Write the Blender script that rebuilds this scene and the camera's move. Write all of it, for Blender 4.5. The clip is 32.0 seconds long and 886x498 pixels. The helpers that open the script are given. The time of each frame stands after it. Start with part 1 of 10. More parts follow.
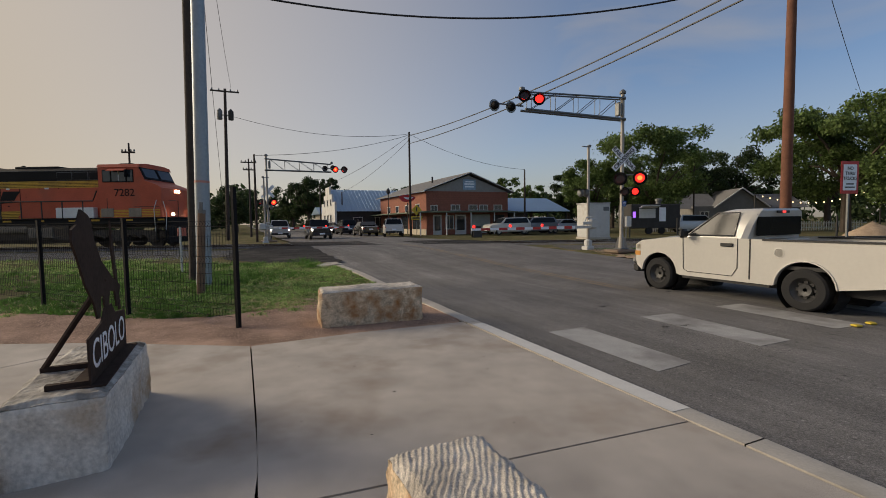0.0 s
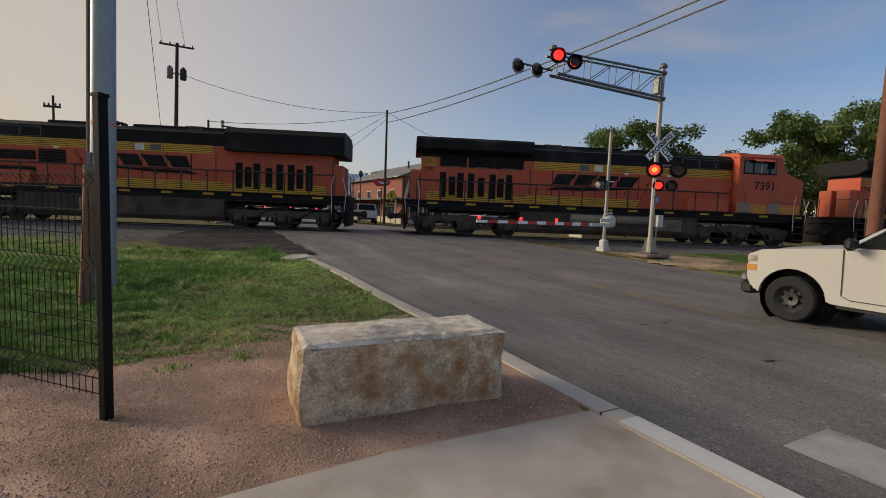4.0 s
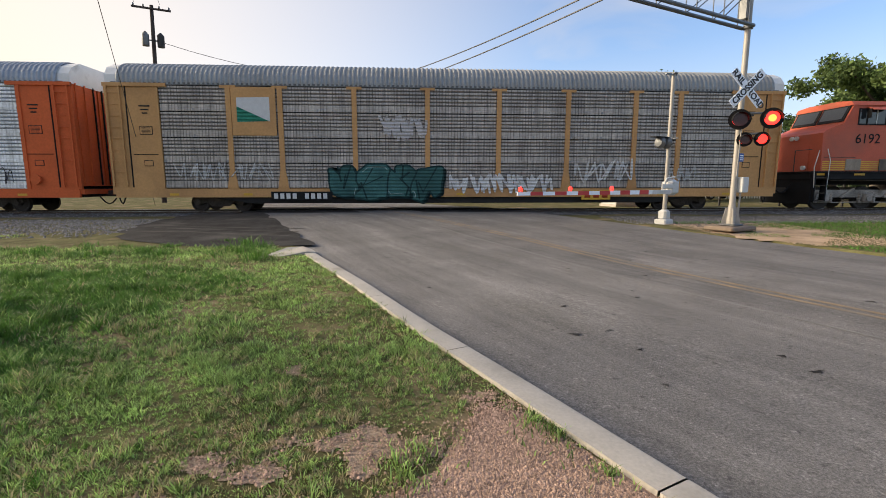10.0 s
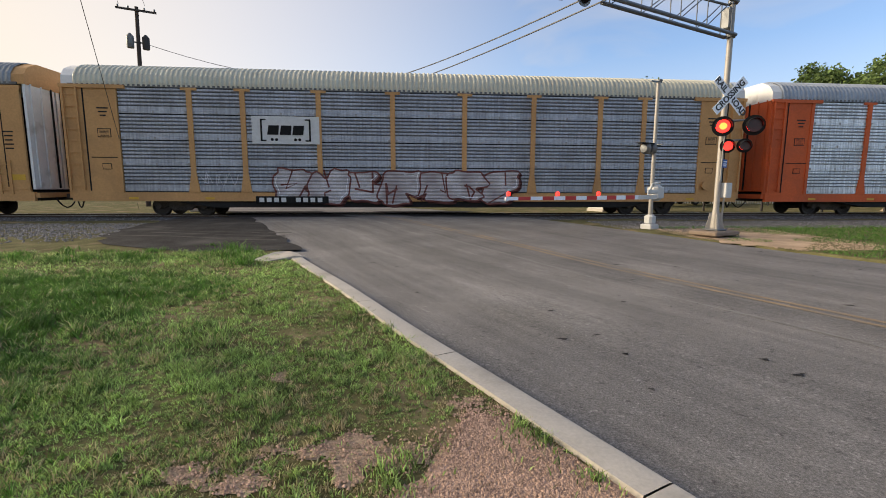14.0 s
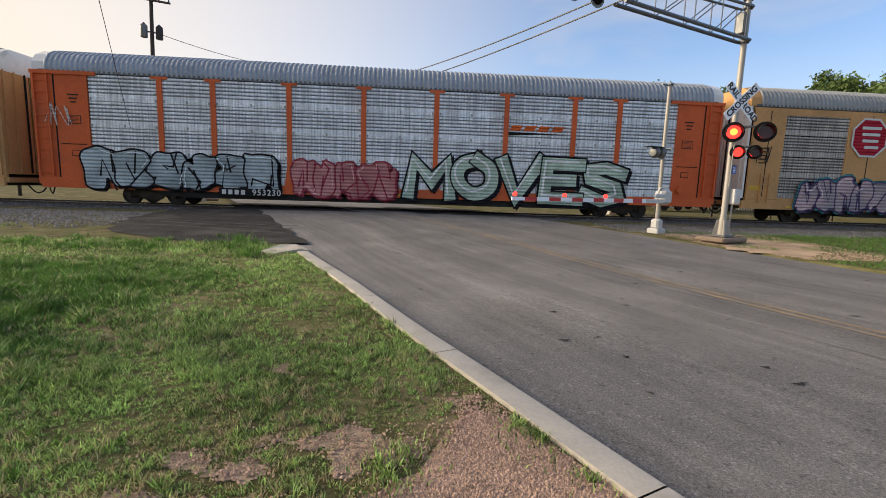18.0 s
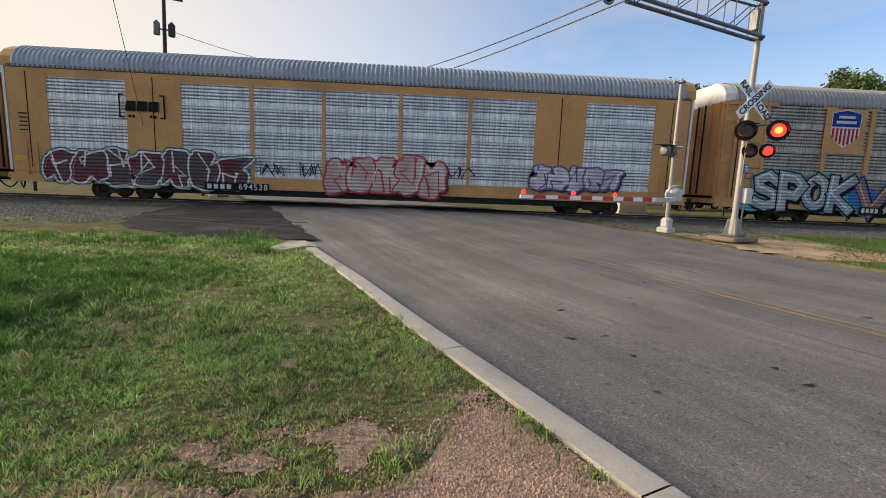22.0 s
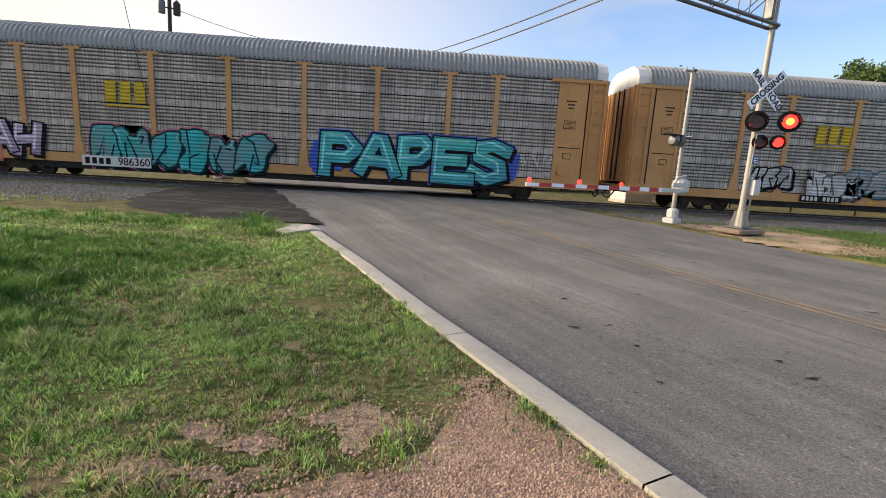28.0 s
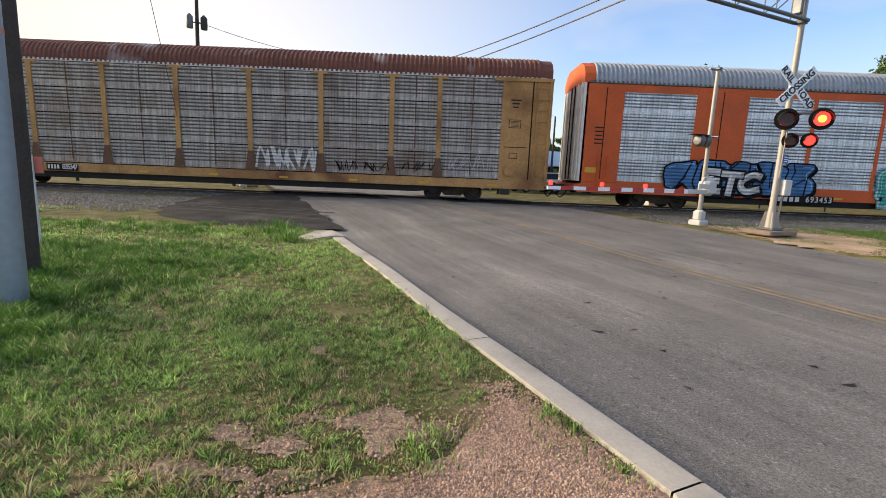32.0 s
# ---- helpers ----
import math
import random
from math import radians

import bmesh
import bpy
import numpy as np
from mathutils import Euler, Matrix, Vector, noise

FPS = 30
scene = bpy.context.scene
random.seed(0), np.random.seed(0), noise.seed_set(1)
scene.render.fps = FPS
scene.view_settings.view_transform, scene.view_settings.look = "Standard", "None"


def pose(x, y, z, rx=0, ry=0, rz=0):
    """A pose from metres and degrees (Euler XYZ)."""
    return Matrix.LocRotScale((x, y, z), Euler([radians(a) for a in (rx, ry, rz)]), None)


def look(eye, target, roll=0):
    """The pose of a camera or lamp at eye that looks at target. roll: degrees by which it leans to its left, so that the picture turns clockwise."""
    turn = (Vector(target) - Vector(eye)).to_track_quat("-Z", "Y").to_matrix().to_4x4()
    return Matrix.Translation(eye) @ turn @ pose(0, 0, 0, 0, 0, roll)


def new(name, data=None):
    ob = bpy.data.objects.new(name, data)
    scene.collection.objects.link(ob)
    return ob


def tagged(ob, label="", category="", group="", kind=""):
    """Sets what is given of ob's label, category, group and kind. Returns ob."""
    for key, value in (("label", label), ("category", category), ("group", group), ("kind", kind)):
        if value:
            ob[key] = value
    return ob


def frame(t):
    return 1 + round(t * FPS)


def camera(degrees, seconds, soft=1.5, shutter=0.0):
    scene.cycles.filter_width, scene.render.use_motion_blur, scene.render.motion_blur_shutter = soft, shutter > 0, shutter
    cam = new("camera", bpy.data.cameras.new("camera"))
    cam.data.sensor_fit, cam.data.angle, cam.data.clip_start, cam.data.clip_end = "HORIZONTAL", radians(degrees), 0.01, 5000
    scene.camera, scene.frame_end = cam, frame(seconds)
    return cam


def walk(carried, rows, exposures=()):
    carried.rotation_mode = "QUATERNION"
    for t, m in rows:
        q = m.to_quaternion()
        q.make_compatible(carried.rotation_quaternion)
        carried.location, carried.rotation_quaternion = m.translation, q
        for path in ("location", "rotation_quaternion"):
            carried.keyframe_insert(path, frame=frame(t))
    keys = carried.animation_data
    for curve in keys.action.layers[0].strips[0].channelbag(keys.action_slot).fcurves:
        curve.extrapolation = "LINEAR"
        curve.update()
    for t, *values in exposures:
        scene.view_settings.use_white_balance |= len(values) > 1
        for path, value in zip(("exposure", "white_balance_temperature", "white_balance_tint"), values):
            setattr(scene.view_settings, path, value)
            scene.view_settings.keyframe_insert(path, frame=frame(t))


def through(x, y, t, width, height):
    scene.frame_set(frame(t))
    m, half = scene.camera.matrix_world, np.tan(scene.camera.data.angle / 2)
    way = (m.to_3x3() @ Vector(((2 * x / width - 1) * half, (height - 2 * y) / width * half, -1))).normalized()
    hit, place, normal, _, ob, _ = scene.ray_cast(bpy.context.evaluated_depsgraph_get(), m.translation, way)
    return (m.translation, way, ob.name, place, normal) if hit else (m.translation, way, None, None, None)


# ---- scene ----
cam = camera(88.6, 32.0, soft=0.9)
PATH = [
    (0, (2.036, -25.99, 1.269), (2.02, -23.994, 1.147), -0.8),
    (0.5, (1.873, -25.587, 1.264), (1.888, -23.59, 1.156), -0.9),
    (1, (1.724, -25.148, 1.261), (1.768, -23.151, 1.164), -0.7),
    (1.5, (1.536, -24.696, 1.259), (1.587, -22.699, 1.16), -0.2),
    (2, (1.401, -24.226, 1.219), (1.462, -22.23, 1.105), 0.6),
    (2.5, (1.266, -23.764, 1.202), (1.386, -21.772, 1.069), 1.3),
    (4.5, (0.822, -22.099, 1.172), (0.962, -20.112, 0.991), 2.5),
    (5, (0.738, -21.678, 1.174), (0.807, -19.69, 0.966), 2.2),
    (5.5, (0.701, -21.24, 1.18), (0.722, -19.253, 0.957), 2.1),
    (6, (0.664, -20.857, 1.183), (0.681, -18.87, 0.956), 2.0),
    (6.5, (0.581, -20.463, 1.201), (0.622, -18.477, 0.969), 1.6),
    (7, (0.557, -20.046, 1.177), (0.677, -18.062, 0.948), 1.4),
    (7.5, (0.498, -19.742, 1.194), (0.7, -17.765, 0.969), 1.1),
    (8, (0.409, -19.574, 1.222), (0.639, -17.599, 1.001), 1.3),
    (8.5, (0.403, -19.48, 1.198), (0.589, -17.503, 0.96), 1.1),
    (9, (0.39, -19.468, 1.179), (0.542, -17.491, 0.913), 0.3),
    (9.5, (0.403, -19.459, 1.173), (0.535, -17.483, 0.889), -0.1),
    (10, (0.404, -19.451, 1.181), (0.529, -17.475, 0.896), 0.0),
    (10.5, (0.407, -19.457, 1.18), (0.536, -17.481, 0.899), 0.3),
    (11, (0.407, -19.459, 1.18), (0.567, -17.486, 0.895), 0.6),
    (11.5, (0.413, -19.441, 1.177), (0.615, -17.473, 0.884), 0.7),
    (12, (0.42, -19.439, 1.181), (0.655, -17.476, 0.881), 0.6),
    (12.5, (0.425, -19.431, 1.181), (0.669, -17.468, 0.884), 0.5),
    (13, (0.414, -19.444, 1.184), (0.66, -17.481, 0.892), 0.6),
    (13.5, (0.423, -19.435, 1.182), (0.657, -17.468, 0.904), 0.5),
    (14, (0.415, -19.445, 1.186), (0.59, -17.47, 0.92), 0.2),
    (14.5, (0.395, -19.464, 1.189), (0.499, -17.485, 0.923), -0.0),
    (16.5, (0.42, -19.479, 1.188), (0.494, -17.503, 0.892), 0.1),
    (17, (0.431, -19.467, 1.188), (0.555, -17.491, 0.901), 1.0),
    (17.5, (0.424, -19.47, 1.188), (0.571, -17.495, 0.908), 1.6),
    (18, (0.422, -19.466, 1.188), (0.574, -17.491, 0.912), 1.9),
    (18.5, (0.423, -19.465, 1.19), (0.571, -17.489, 0.918), 2.0),
    (19, (0.426, -19.474, 1.194), (0.567, -17.497, 0.927), 2.0),
    (19.5, (0.429, -19.48, 1.192), (0.562, -17.502, 0.927), 2.1),
    (20, (0.427, -19.485, 1.193), (0.552, -17.507, 0.924), 2.1),
    (20.5, (0.417, -19.476, 1.19), (0.539, -17.499, 0.917), 2.3),
    (21, (0.424, -19.48, 1.188), (0.546, -17.503, 0.91), 2.2),
    (21.5, (0.432, -19.481, 1.187), (0.551, -17.505, 0.904), 2.1),
    (22, (0.43, -19.481, 1.188), (0.546, -17.505, 0.9), 2.2),
    (22.5, (0.426, -19.484, 1.186), (0.54, -17.509, 0.894), 2.3),
    (23, (0.426, -19.484, 1.185), (0.541, -17.51, 0.887), 2.4),
    (23.5, (0.43, -19.486, 1.185), (0.544, -17.513, 0.88), 2.5),
    (24, (0.431, -19.488, 1.187), (0.542, -17.516, 0.871), 2.6),
    (24.5, (0.437, -19.49, 1.183), (0.538, -17.521, 0.852), 2.7),
    (25, (0.441, -19.5, 1.183), (0.528, -17.532, 0.836), 2.8),
    (25.5, (0.434, -19.493, 1.183), (0.527, -17.527, 0.827), 2.8),
    (27.5, (0.415, -19.462, 1.176), (0.521, -17.495, 0.828), 3.3),
    (28, (0.414, -19.465, 1.179), (0.518, -17.498, 0.832), 3.3),
    (28.5, (0.413, -19.478, 1.179), (0.517, -17.511, 0.833), 3.2),
    (29, (0.417, -19.483, 1.18), (0.525, -17.515, 0.836), 3.2),
    (29.5, (0.415, -19.479, 1.181), (0.526, -17.513, 0.832), 3.0),
    (30, (0.416, -19.473, 1.178), (0.517, -17.505, 0.833), 2.7),
    (30.5, (0.417, -19.472, 1.188), (0.488, -17.502, 0.853), 2.3),
    (31, (0.411, -19.474, 1.187), (0.454, -17.501, 0.861), 2.1),
    (31.5, (0.409, -19.477, 1.187), (0.432, -17.504, 0.86), 2.2),
    (32, (0.408, -19.482, 1.183), (0.418, -17.509, 0.852), 2.3),
]
walk(cam, [(t, look(eye, target, roll)) for t, eye, target, roll in PATH], [(0, -0.06), (2.5, -0.04), (5, 0.30), (6, 0.74), (7, 0.78), (8, 0.74), (9, 0.66), (10, 0.98), (11, 0.82), (12, 0.86), (13, 1.01), (14, 0.86), (17, 0.72), (18, 0.86), (19, 1.00), (20, 0.80), (21, 0.76), (22, 0.81), (23, 0.72), (24, 0.96), (25, 1.00), (28, 1.09), (30, 1.08), (31, 0.93), (32, 1.12)])

# ---- light ----
SUN_AZ = 76.0     # degrees to the left of +y
SUN_EL = 21.0
world = bpy.data.worlds.new("sky")
scene.world = world
world.use_nodes = True
wn, wl = world.node_tree.nodes, world.node_tree.links
sky = wn.new("ShaderNodeTexSky")
sky.sky_type = "NISHITA"
sky.sun_disc = False
sky.sun_elevation = radians(SUN_EL)
sky.sun_rotation = radians(-SUN_AZ)
sky.altitude = 200
sky.air_density = 0.8
sky.dust_density = 2.4
sky.ozone_density = 2.2
back = wn["Background"]
back.inputs["Strength"].default_value = 0.15
# thin torn high cloud over the sky
wc, wm = wn.new("ShaderNodeTexCoord"), wn.new("ShaderNodeMapping")
wm.inputs["Scale"].default_value = (1.6, 1.6, 5.0)
wl.new(wc.outputs["Generated"], wm.inputs["Vector"])
cloud = wn.new("ShaderNodeTexNoise")
cloud.inputs["Scale"].default_value, cloud.inputs["Detail"].default_value, cloud.inputs["Distortion"].default_value = 1.7, 7, 0.6
wl.new(wm.outputs["Vector"], cloud.inputs["Vector"])
veil = wn.new("ShaderNodeMapRange")
veil.inputs["From Min"].default_value, veil.inputs["From Max"].default_value = 0.47, 0.78
veil.inputs["To Min"].default_value, veil.inputs["To Max"].default_value = 0.02, 0.4
wl.new(cloud.outputs["Fac"], veil.inputs["Value"])
haze = wn.new("ShaderNodeMix")
haze.data_type = "RGBA"
# paler towards the horizon
split, low = wn.new("ShaderNodeSeparateXYZ"), wn.new("ShaderNodeMapRange")
wl.new(wc.outputs["Generated"], split.inputs["Vector"])
wl.new(split.outputs["Z"], low.inputs["Value"])
low.inputs["From Min"].default_value, low.inputs["From Max"].default_value = 0.02, 0.27
low.inputs["To Min"].default_value, low.inputs["To Max"].default_value = 0.42, 0.0
# warm bright haze round the sun's side of the sky
glare, side = wn.new("ShaderNodeVectorMath"), wn.new("ShaderNodeMapRange")
glare.operation = "DOT_PRODUCT"
glare.inputs[1].default_value = (-math.sin(radians(SUN_AZ)), math.cos(radians(SUN_AZ)), 0.0)
wl.new(wc.outputs["Generated"], glare.inputs[0])
wl.new(glare.outputs["Value"], side.inputs["Value"])
side.inputs["From Min"].default_value, side.inputs["From Max"].default_value = -0.1, 0.85
side.inputs["To Min"].default_value, side.inputs["To Max"].default_value = 0.0, 0.95
amount = veil.outputs["Result"]
for more in (low, side):
    both = wn.new("ShaderNodeMath")
    both.operation = "MAXIMUM"
    wl.new(amount, both.inputs[0])
    wl.new(more.outputs["Result"], both.inputs[1])
    amount = both.outputs[0]
wl.new(amount, haze.inputs["Factor"])
wl.new(sky.outputs["Color"], haze.inputs["A"])
haze.inputs["B"].default_value = (3.55, 2.98, 2.28, 1)
wl.new(haze.outputs["Result"], back.inputs["Color"])
sun = new("sun", bpy.data.lights.new("sun", "SUN"))
sun.data.energy = 3.15
sun.data.angle = radians(24)
sun.data.color = (1.0, 0.84, 0.63)
sun.matrix_basis = look((-60 * math.sin(radians(SUN_AZ)), 60 * math.cos(radians(SUN_AZ)), 60 * math.tan(radians(SUN_EL))), (0, 0, 0))

# ---- small builders ----
def mat(name, color, rough=0.7, metal=0.0, var=0.25, scale=6.0, fine=60.0, bump=0.15, dirt=None, dirt_amount=0.0, coat=0.0, island=0.0, spec=0.5, streak=0.0):
    """A surface with variation at two scales, and stains of its own where dirt is given."""
    m = bpy.data.materials.new(name)
    m.use_nodes = True
    n, l = m.node_tree.nodes, m.node_tree.links
    b = n["Principled BSDF"]
    co = n.new("ShaderNodeTexCoord")
    big, small = n.new("ShaderNodeTexNoise"), n.new("ShaderNodeTexNoise")
    big.inputs["Scale"].default_value, small.inputs["Scale"].default_value = scale, fine
    big.inputs["Detail"].default_value, small.inputs["Detail"].default_value = 6, 4
    l.new(co.outputs["Object"], big.inputs["Vector"])
    l.new(co.outputs["Object"], small.inputs["Vector"])
    add = n.new("ShaderNodeMath")
    add.operation = "ADD"
    l.new(big.outputs["Fac"], add.inputs[0])
    l.new(small.outputs["Fac"], add.inputs[1])
    rng = n.new("ShaderNodeMapRange")
    rng.inputs["From Min"].default_value, rng.inputs["From Max"].default_value = 0.6, 1.4
    rng.inputs["To Min"].default_value, rng.inputs["To Max"].default_value = 1 - var, 1 + var
    l.new(add.outputs[0], rng.inputs["Value"])
    hue = n.new("ShaderNodeHueSaturation")
    hue.inputs["Color"].default_value = (*color, 1)
    l.new(rng.outputs["Result"], hue.inputs["Value"])
    out = hue.outputs["Color"]
    if island:
        geo = n.new("ShaderNodeNewGeometry")
        r2 = n.new("ShaderNodeMapRange")
        r2.inputs["To Min"].default_value, r2.inputs["To Max"].default_value = 1 - island, 1 + island
        l.new(geo.outputs["Random Per Island"], r2.inputs["Value"])
        h2 = n.new("ShaderNodeHueSaturation")
        l.new(out, h2.inputs["Color"])
        l.new(r2.outputs["Result"], h2.inputs["Value"])
        out = h2.outputs["Color"]
    if dirt:
        t = n.new("ShaderNodeTexNoise")
        t.inputs["Scale"].default_value, t.inputs["Detail"].default_value = scale * 0.45, 8
        l.new(co.outputs["Object"], t.inputs["Vector"])
        ramp = n.new("ShaderNodeMapRange")
        ramp.inputs["From Min"].default_value, ramp.inputs["From Max"].default_value = 0.62 - dirt_amount * 0.3, 0.8 - dirt_amount * 0.2
        l.new(t.outputs["Fac"], ramp.inputs["Value"])
        mix = n.new("ShaderNodeMix")
        mix.data_type = "RGBA"
        l.new(ramp.outputs["Result"], mix.inputs["Factor"])
        l.new(out, mix.inputs["A"])
        mix.inputs["B"].default_value = (*dirt, 1)
        out = mix.outputs["Result"]
    if streak:
        mp, st, r3, h3 = n.new("ShaderNodeMapping"), n.new("ShaderNodeTexNoise"), n.new("ShaderNodeMapRange"), n.new("ShaderNodeHueSaturation")
        mp.inputs["Scale"].default_value = (5.5, 5.5, 0.35)
        st.inputs["Scale"].default_value, st.inputs["Detail"].default_value = 1.6, 7
        r3.inputs["From Min"].default_value, r3.inputs["From Max"].default_value = 0.35, 0.68
        r3.inputs["To Min"].default_value, r3.inputs["To Max"].default_value = 1 + streak * 0.4, 1 - streak
        l.new(co.outputs["Object"], mp.inputs["Vector"])
        l.new(mp.outputs["Vector"], st.inputs["Vector"])
        l.new(st.outputs["Fac"], r3.inputs["Value"])
        l.new(out, h3.inputs["Color"])
        l.new(r3.outputs["Result"], h3.inputs["Value"])
        out = h3.outputs["Color"]
    l.new(out, b.inputs["Base Color"])
    b.inputs["Roughness"].default_value, b.inputs["Metallic"].default_value = rough, metal
    b.inputs["Specular IOR Level"].default_value = spec
    if coat:
        b.inputs["Coat Weight"].default_value = coat
    if bump:
        bp = n.new("ShaderNodeBump")
        bp.inputs["Strength"].default_value, bp.inputs["Distance"].default_value = bump, 0.01
        l.new(small.outputs["Fac"], bp.inputs["Height"])
        l.new(bp.outputs["Normal"], b.inputs["Normal"])
    return m


def leafy(name, color, rough=0.6, through=0.35, **more):
    """A leaf surface that lets some of the light through."""
    m = mat(name, color, rough, bump=0, **more)
    n, l = m.node_tree.nodes, m.node_tree.links
    b, end = n["Principled BSDF"], n["Material Output"]
    back = n.new("ShaderNodeBsdfTranslucent")
    l.new(b.inputs["Base Color"].links[0].from_socket, back.inputs["Color"])
    mix = n.new("ShaderNodeMixShader")
    mix.inputs["Fac"].default_value = through
    l.new(b.outputs["BSDF"], mix.inputs[1])
    l.new(back.outputs["BSDF"], mix.inputs[2])
    l.new(mix.outputs["Shader"], end.inputs["Surface"])
    return m


def glow(name, color, strength):
    m = bpy.data.materials.new(name)
    m.use_nodes = True
    b = m.node_tree.nodes["Principled BSDF"]
    b.inputs["Base Color"].default_value = (*color, 1)
    b.inputs["Emission Color"].default_value = (*color, 1)
    b.inputs["Emission Strength"].default_value = strength
    return m


def glass(name, color, rough=0.05, spec=0.6):
    m = bpy.data.materials.new(name)
    m.use_nodes = True
    b = m.node_tree.nodes["Principled BSDF"]
    b.inputs["Base Color"].default_value = (*color, 1)
    b.inputs["Roughness"].default_value = rough
    b.inputs["Specular IOR Level"].default_value = spec
    return m


class Shape:
    """Gathers plain pieces into one mesh."""

    def __init__(self):
        self.v, self.f = [], []

    def add(self, verts, faces):
        k = len(self.v)
        self.v += [tuple(p) for p in verts]
        self.f += [tuple(i + k for i in f) for f in faces]
        return self

    def box(self, x, y, z, sx, sy, sz, m=None, bevel=0.0):
        """A box by its centre and size, with chamfered upright and lying edges where bevel is given."""
        a, b, c = sx / 2, sy / 2, sz / 2
        if bevel <= 0:
            p = [(i * a, j * b, k * c) for i in (-1, 1) for j in (-1, 1) for k in (-1, 1)]
            f = [(0, 1, 3, 2), (4, 6, 7, 5), (0, 4, 5, 1), (2, 3, 7, 6), (0, 2, 6, 4), (1, 5, 7, 3)]
        else:
            d = min(bevel, a * 0.9, b * 0.9, c * 0.9)
            ring = lambda s, t, h: [(-s, -t + d, h), (-s + d, -t, h), (s - d, -t, h), (s, -t + d, h), (s, t - d, h), (s - d, t, h), (-s + d, t, h), (-s, t - d, h)]
            p = ring(a - d, b - d, -c) + ring(a, b, -c + d) + ring(a, b, c - d) + ring(a - d, b - d, c)
            f = [tuple(range(7, -1, -1)), tuple(range(24, 32))]
            for r in range(3):
                for i in range(8):
                    j = (i + 1) % 8
                    f.append((8 * r + i, 8 * r + j, 8 * r + 8 + j, 8 * r + 8 + i))
        if m is not None:
            p = [tuple(m @ Vector(q)) for q in p]
        return self.add([(q[0] + x, q[1] + y, q[2] + z) for q in p], f)

    def tube(self, p, q, r, r2=None, n=10, caps=True):
        """A round bar or cone from p to q."""
        r2 = r if r2 is None else r2
        p, q = Vector(p), Vector(q)
        w = (q - p).normalized()
        u = w.orthogonal().normalized()
        s = w.cross(u)
        ring = [(math.cos(2 * math.pi * i / n), math.sin(2 * math.pi * i / n)) for i in range(n)]
        pts = [p + r * (c * u + d * s) for c, d in ring] + [q + r2 * (c * u + d * s) for c, d in ring]
        f = [(i, (i + 1) % n, n + (i + 1) % n, n + i) for i in range(n)]
        if caps:
            f += [tuple(range(n - 1, -1, -1)), tuple(range(n, 2 * n))]
        return self.add(pts, f)

    def path(self, pts, r, n=6):
        """One unbroken bent tube through the points."""
        p = [Vector(q) for q in pts]
        u, ring = None, []
        for i, q in enumerate(p):
            w = (p[min(i + 1, len(p) - 1)] - p[max(i - 1, 0)]).normalized()
            u = w.orthogonal().normalized() if u is None else (u - w * u.dot(w)).normalized()
            s = w.cross(u)
            ring += [q + r * (math.cos(2 * math.pi * k / n) * u + math.sin(2 * math.pi * k / n) * s) for k in range(n)]
        m = len(p)
        f = [(i * n + k, i * n + (k + 1) % n, i * n + n + (k + 1) % n, i * n + n + k) for i in range(m - 1) for k in range(n)]
        return self.add(ring, f + [tuple(range(n - 1, -1, -1)), tuple(range((m - 1) * n, m * n))])

    def prism(self, outline, axis, a, b):
        """An outline of two coordinates, drawn out along axis from a to b. For x the outline is (y, z), for y (x, z), for z (x, y)."""
        put = {"x": lambda s, t, h: (h, s, t), "y": lambda s, t, h: (s, h, t), "z": lambda s, t, h: (s, t, h)}[axis]
        n = len(outline)
        pts = [put(s, t, a) for s, t in outline] + [put(s, t, b) for s, t in outline]
        return self.add(pts, [tuple(range(n)), tuple(range(2 * n - 1, n - 1, -1))] + [(i, n + i, n + (i + 1) % n, (i + 1) % n) for i in range(n)])

    def sheet(self, rows):
        """A sheet through rows of points of equal length."""
        w = len(rows[0])
        return self.add([p for r in rows for p in r], [(i * w + j, i * w + j + 1, i * w + w + j + 1, i * w + w + j) for i in range(len(rows) - 1) for j in range(w - 1)])

    def lathe(self, outline, at=(0, 0, 0), n=16, axis="z", caps=True):
        """A turned form: rows of radius and height."""
        put = {"x": lambda c, s, h: (h, c, s), "y": lambda c, s, h: (c, h, s), "z": lambda c, s, h: (c, s, h)}[axis]
        pts = [tuple(Vector(at) + Vector(put(r * math.cos(2 * math.pi * i / n), r * math.sin(2 * math.pi * i / n), h))) for r, h in outline for i in range(n)]
        f = [(k * n + i, k * n + (i + 1) % n, k * n + n + (i + 1) % n, k * n + n + i) for k in range(len(outline) - 1) for i in range(n)]
        if caps:
            f += [tuple(range(n - 1, -1, -1)), tuple(range((len(outline) - 1) * n, len(outline) * n))]
        return self.add(pts, f)

    def turn(self, m):
        self.v = [tuple(m @ Vector(p)) for p in self.v]
        return self

    def mesh(self, name, material, smooth=False):
        me = bpy.data.meshes.new(name)
        me.from_pydata(self.v, [], self.f)
        me.materials.append(material)
        bm = bmesh.new()
        bm.from_mesh(me)
        bmesh.ops.recalc_face_normals(bm, faces=bm.faces)
        bm.to_mesh(me)
        bm.free()
        if smooth:
            me.shade_smooth()
            me.set_sharp_from_angle(angle=radians(38))
        return me


def part(name, shape, material, parent=None, label="", smooth=False, at=None):
    """One mesh object, under a thing or under a part."""
    me = shape if isinstance(shape, bpy.types.Mesh) else shape.mesh(name, material, smooth)
    ob = new(name, me)
    if parent is not None:
        ob.parent = parent
    if at is not None:
        ob.matrix_basis = at
    if label:
        ob["label"] = label
    return ob


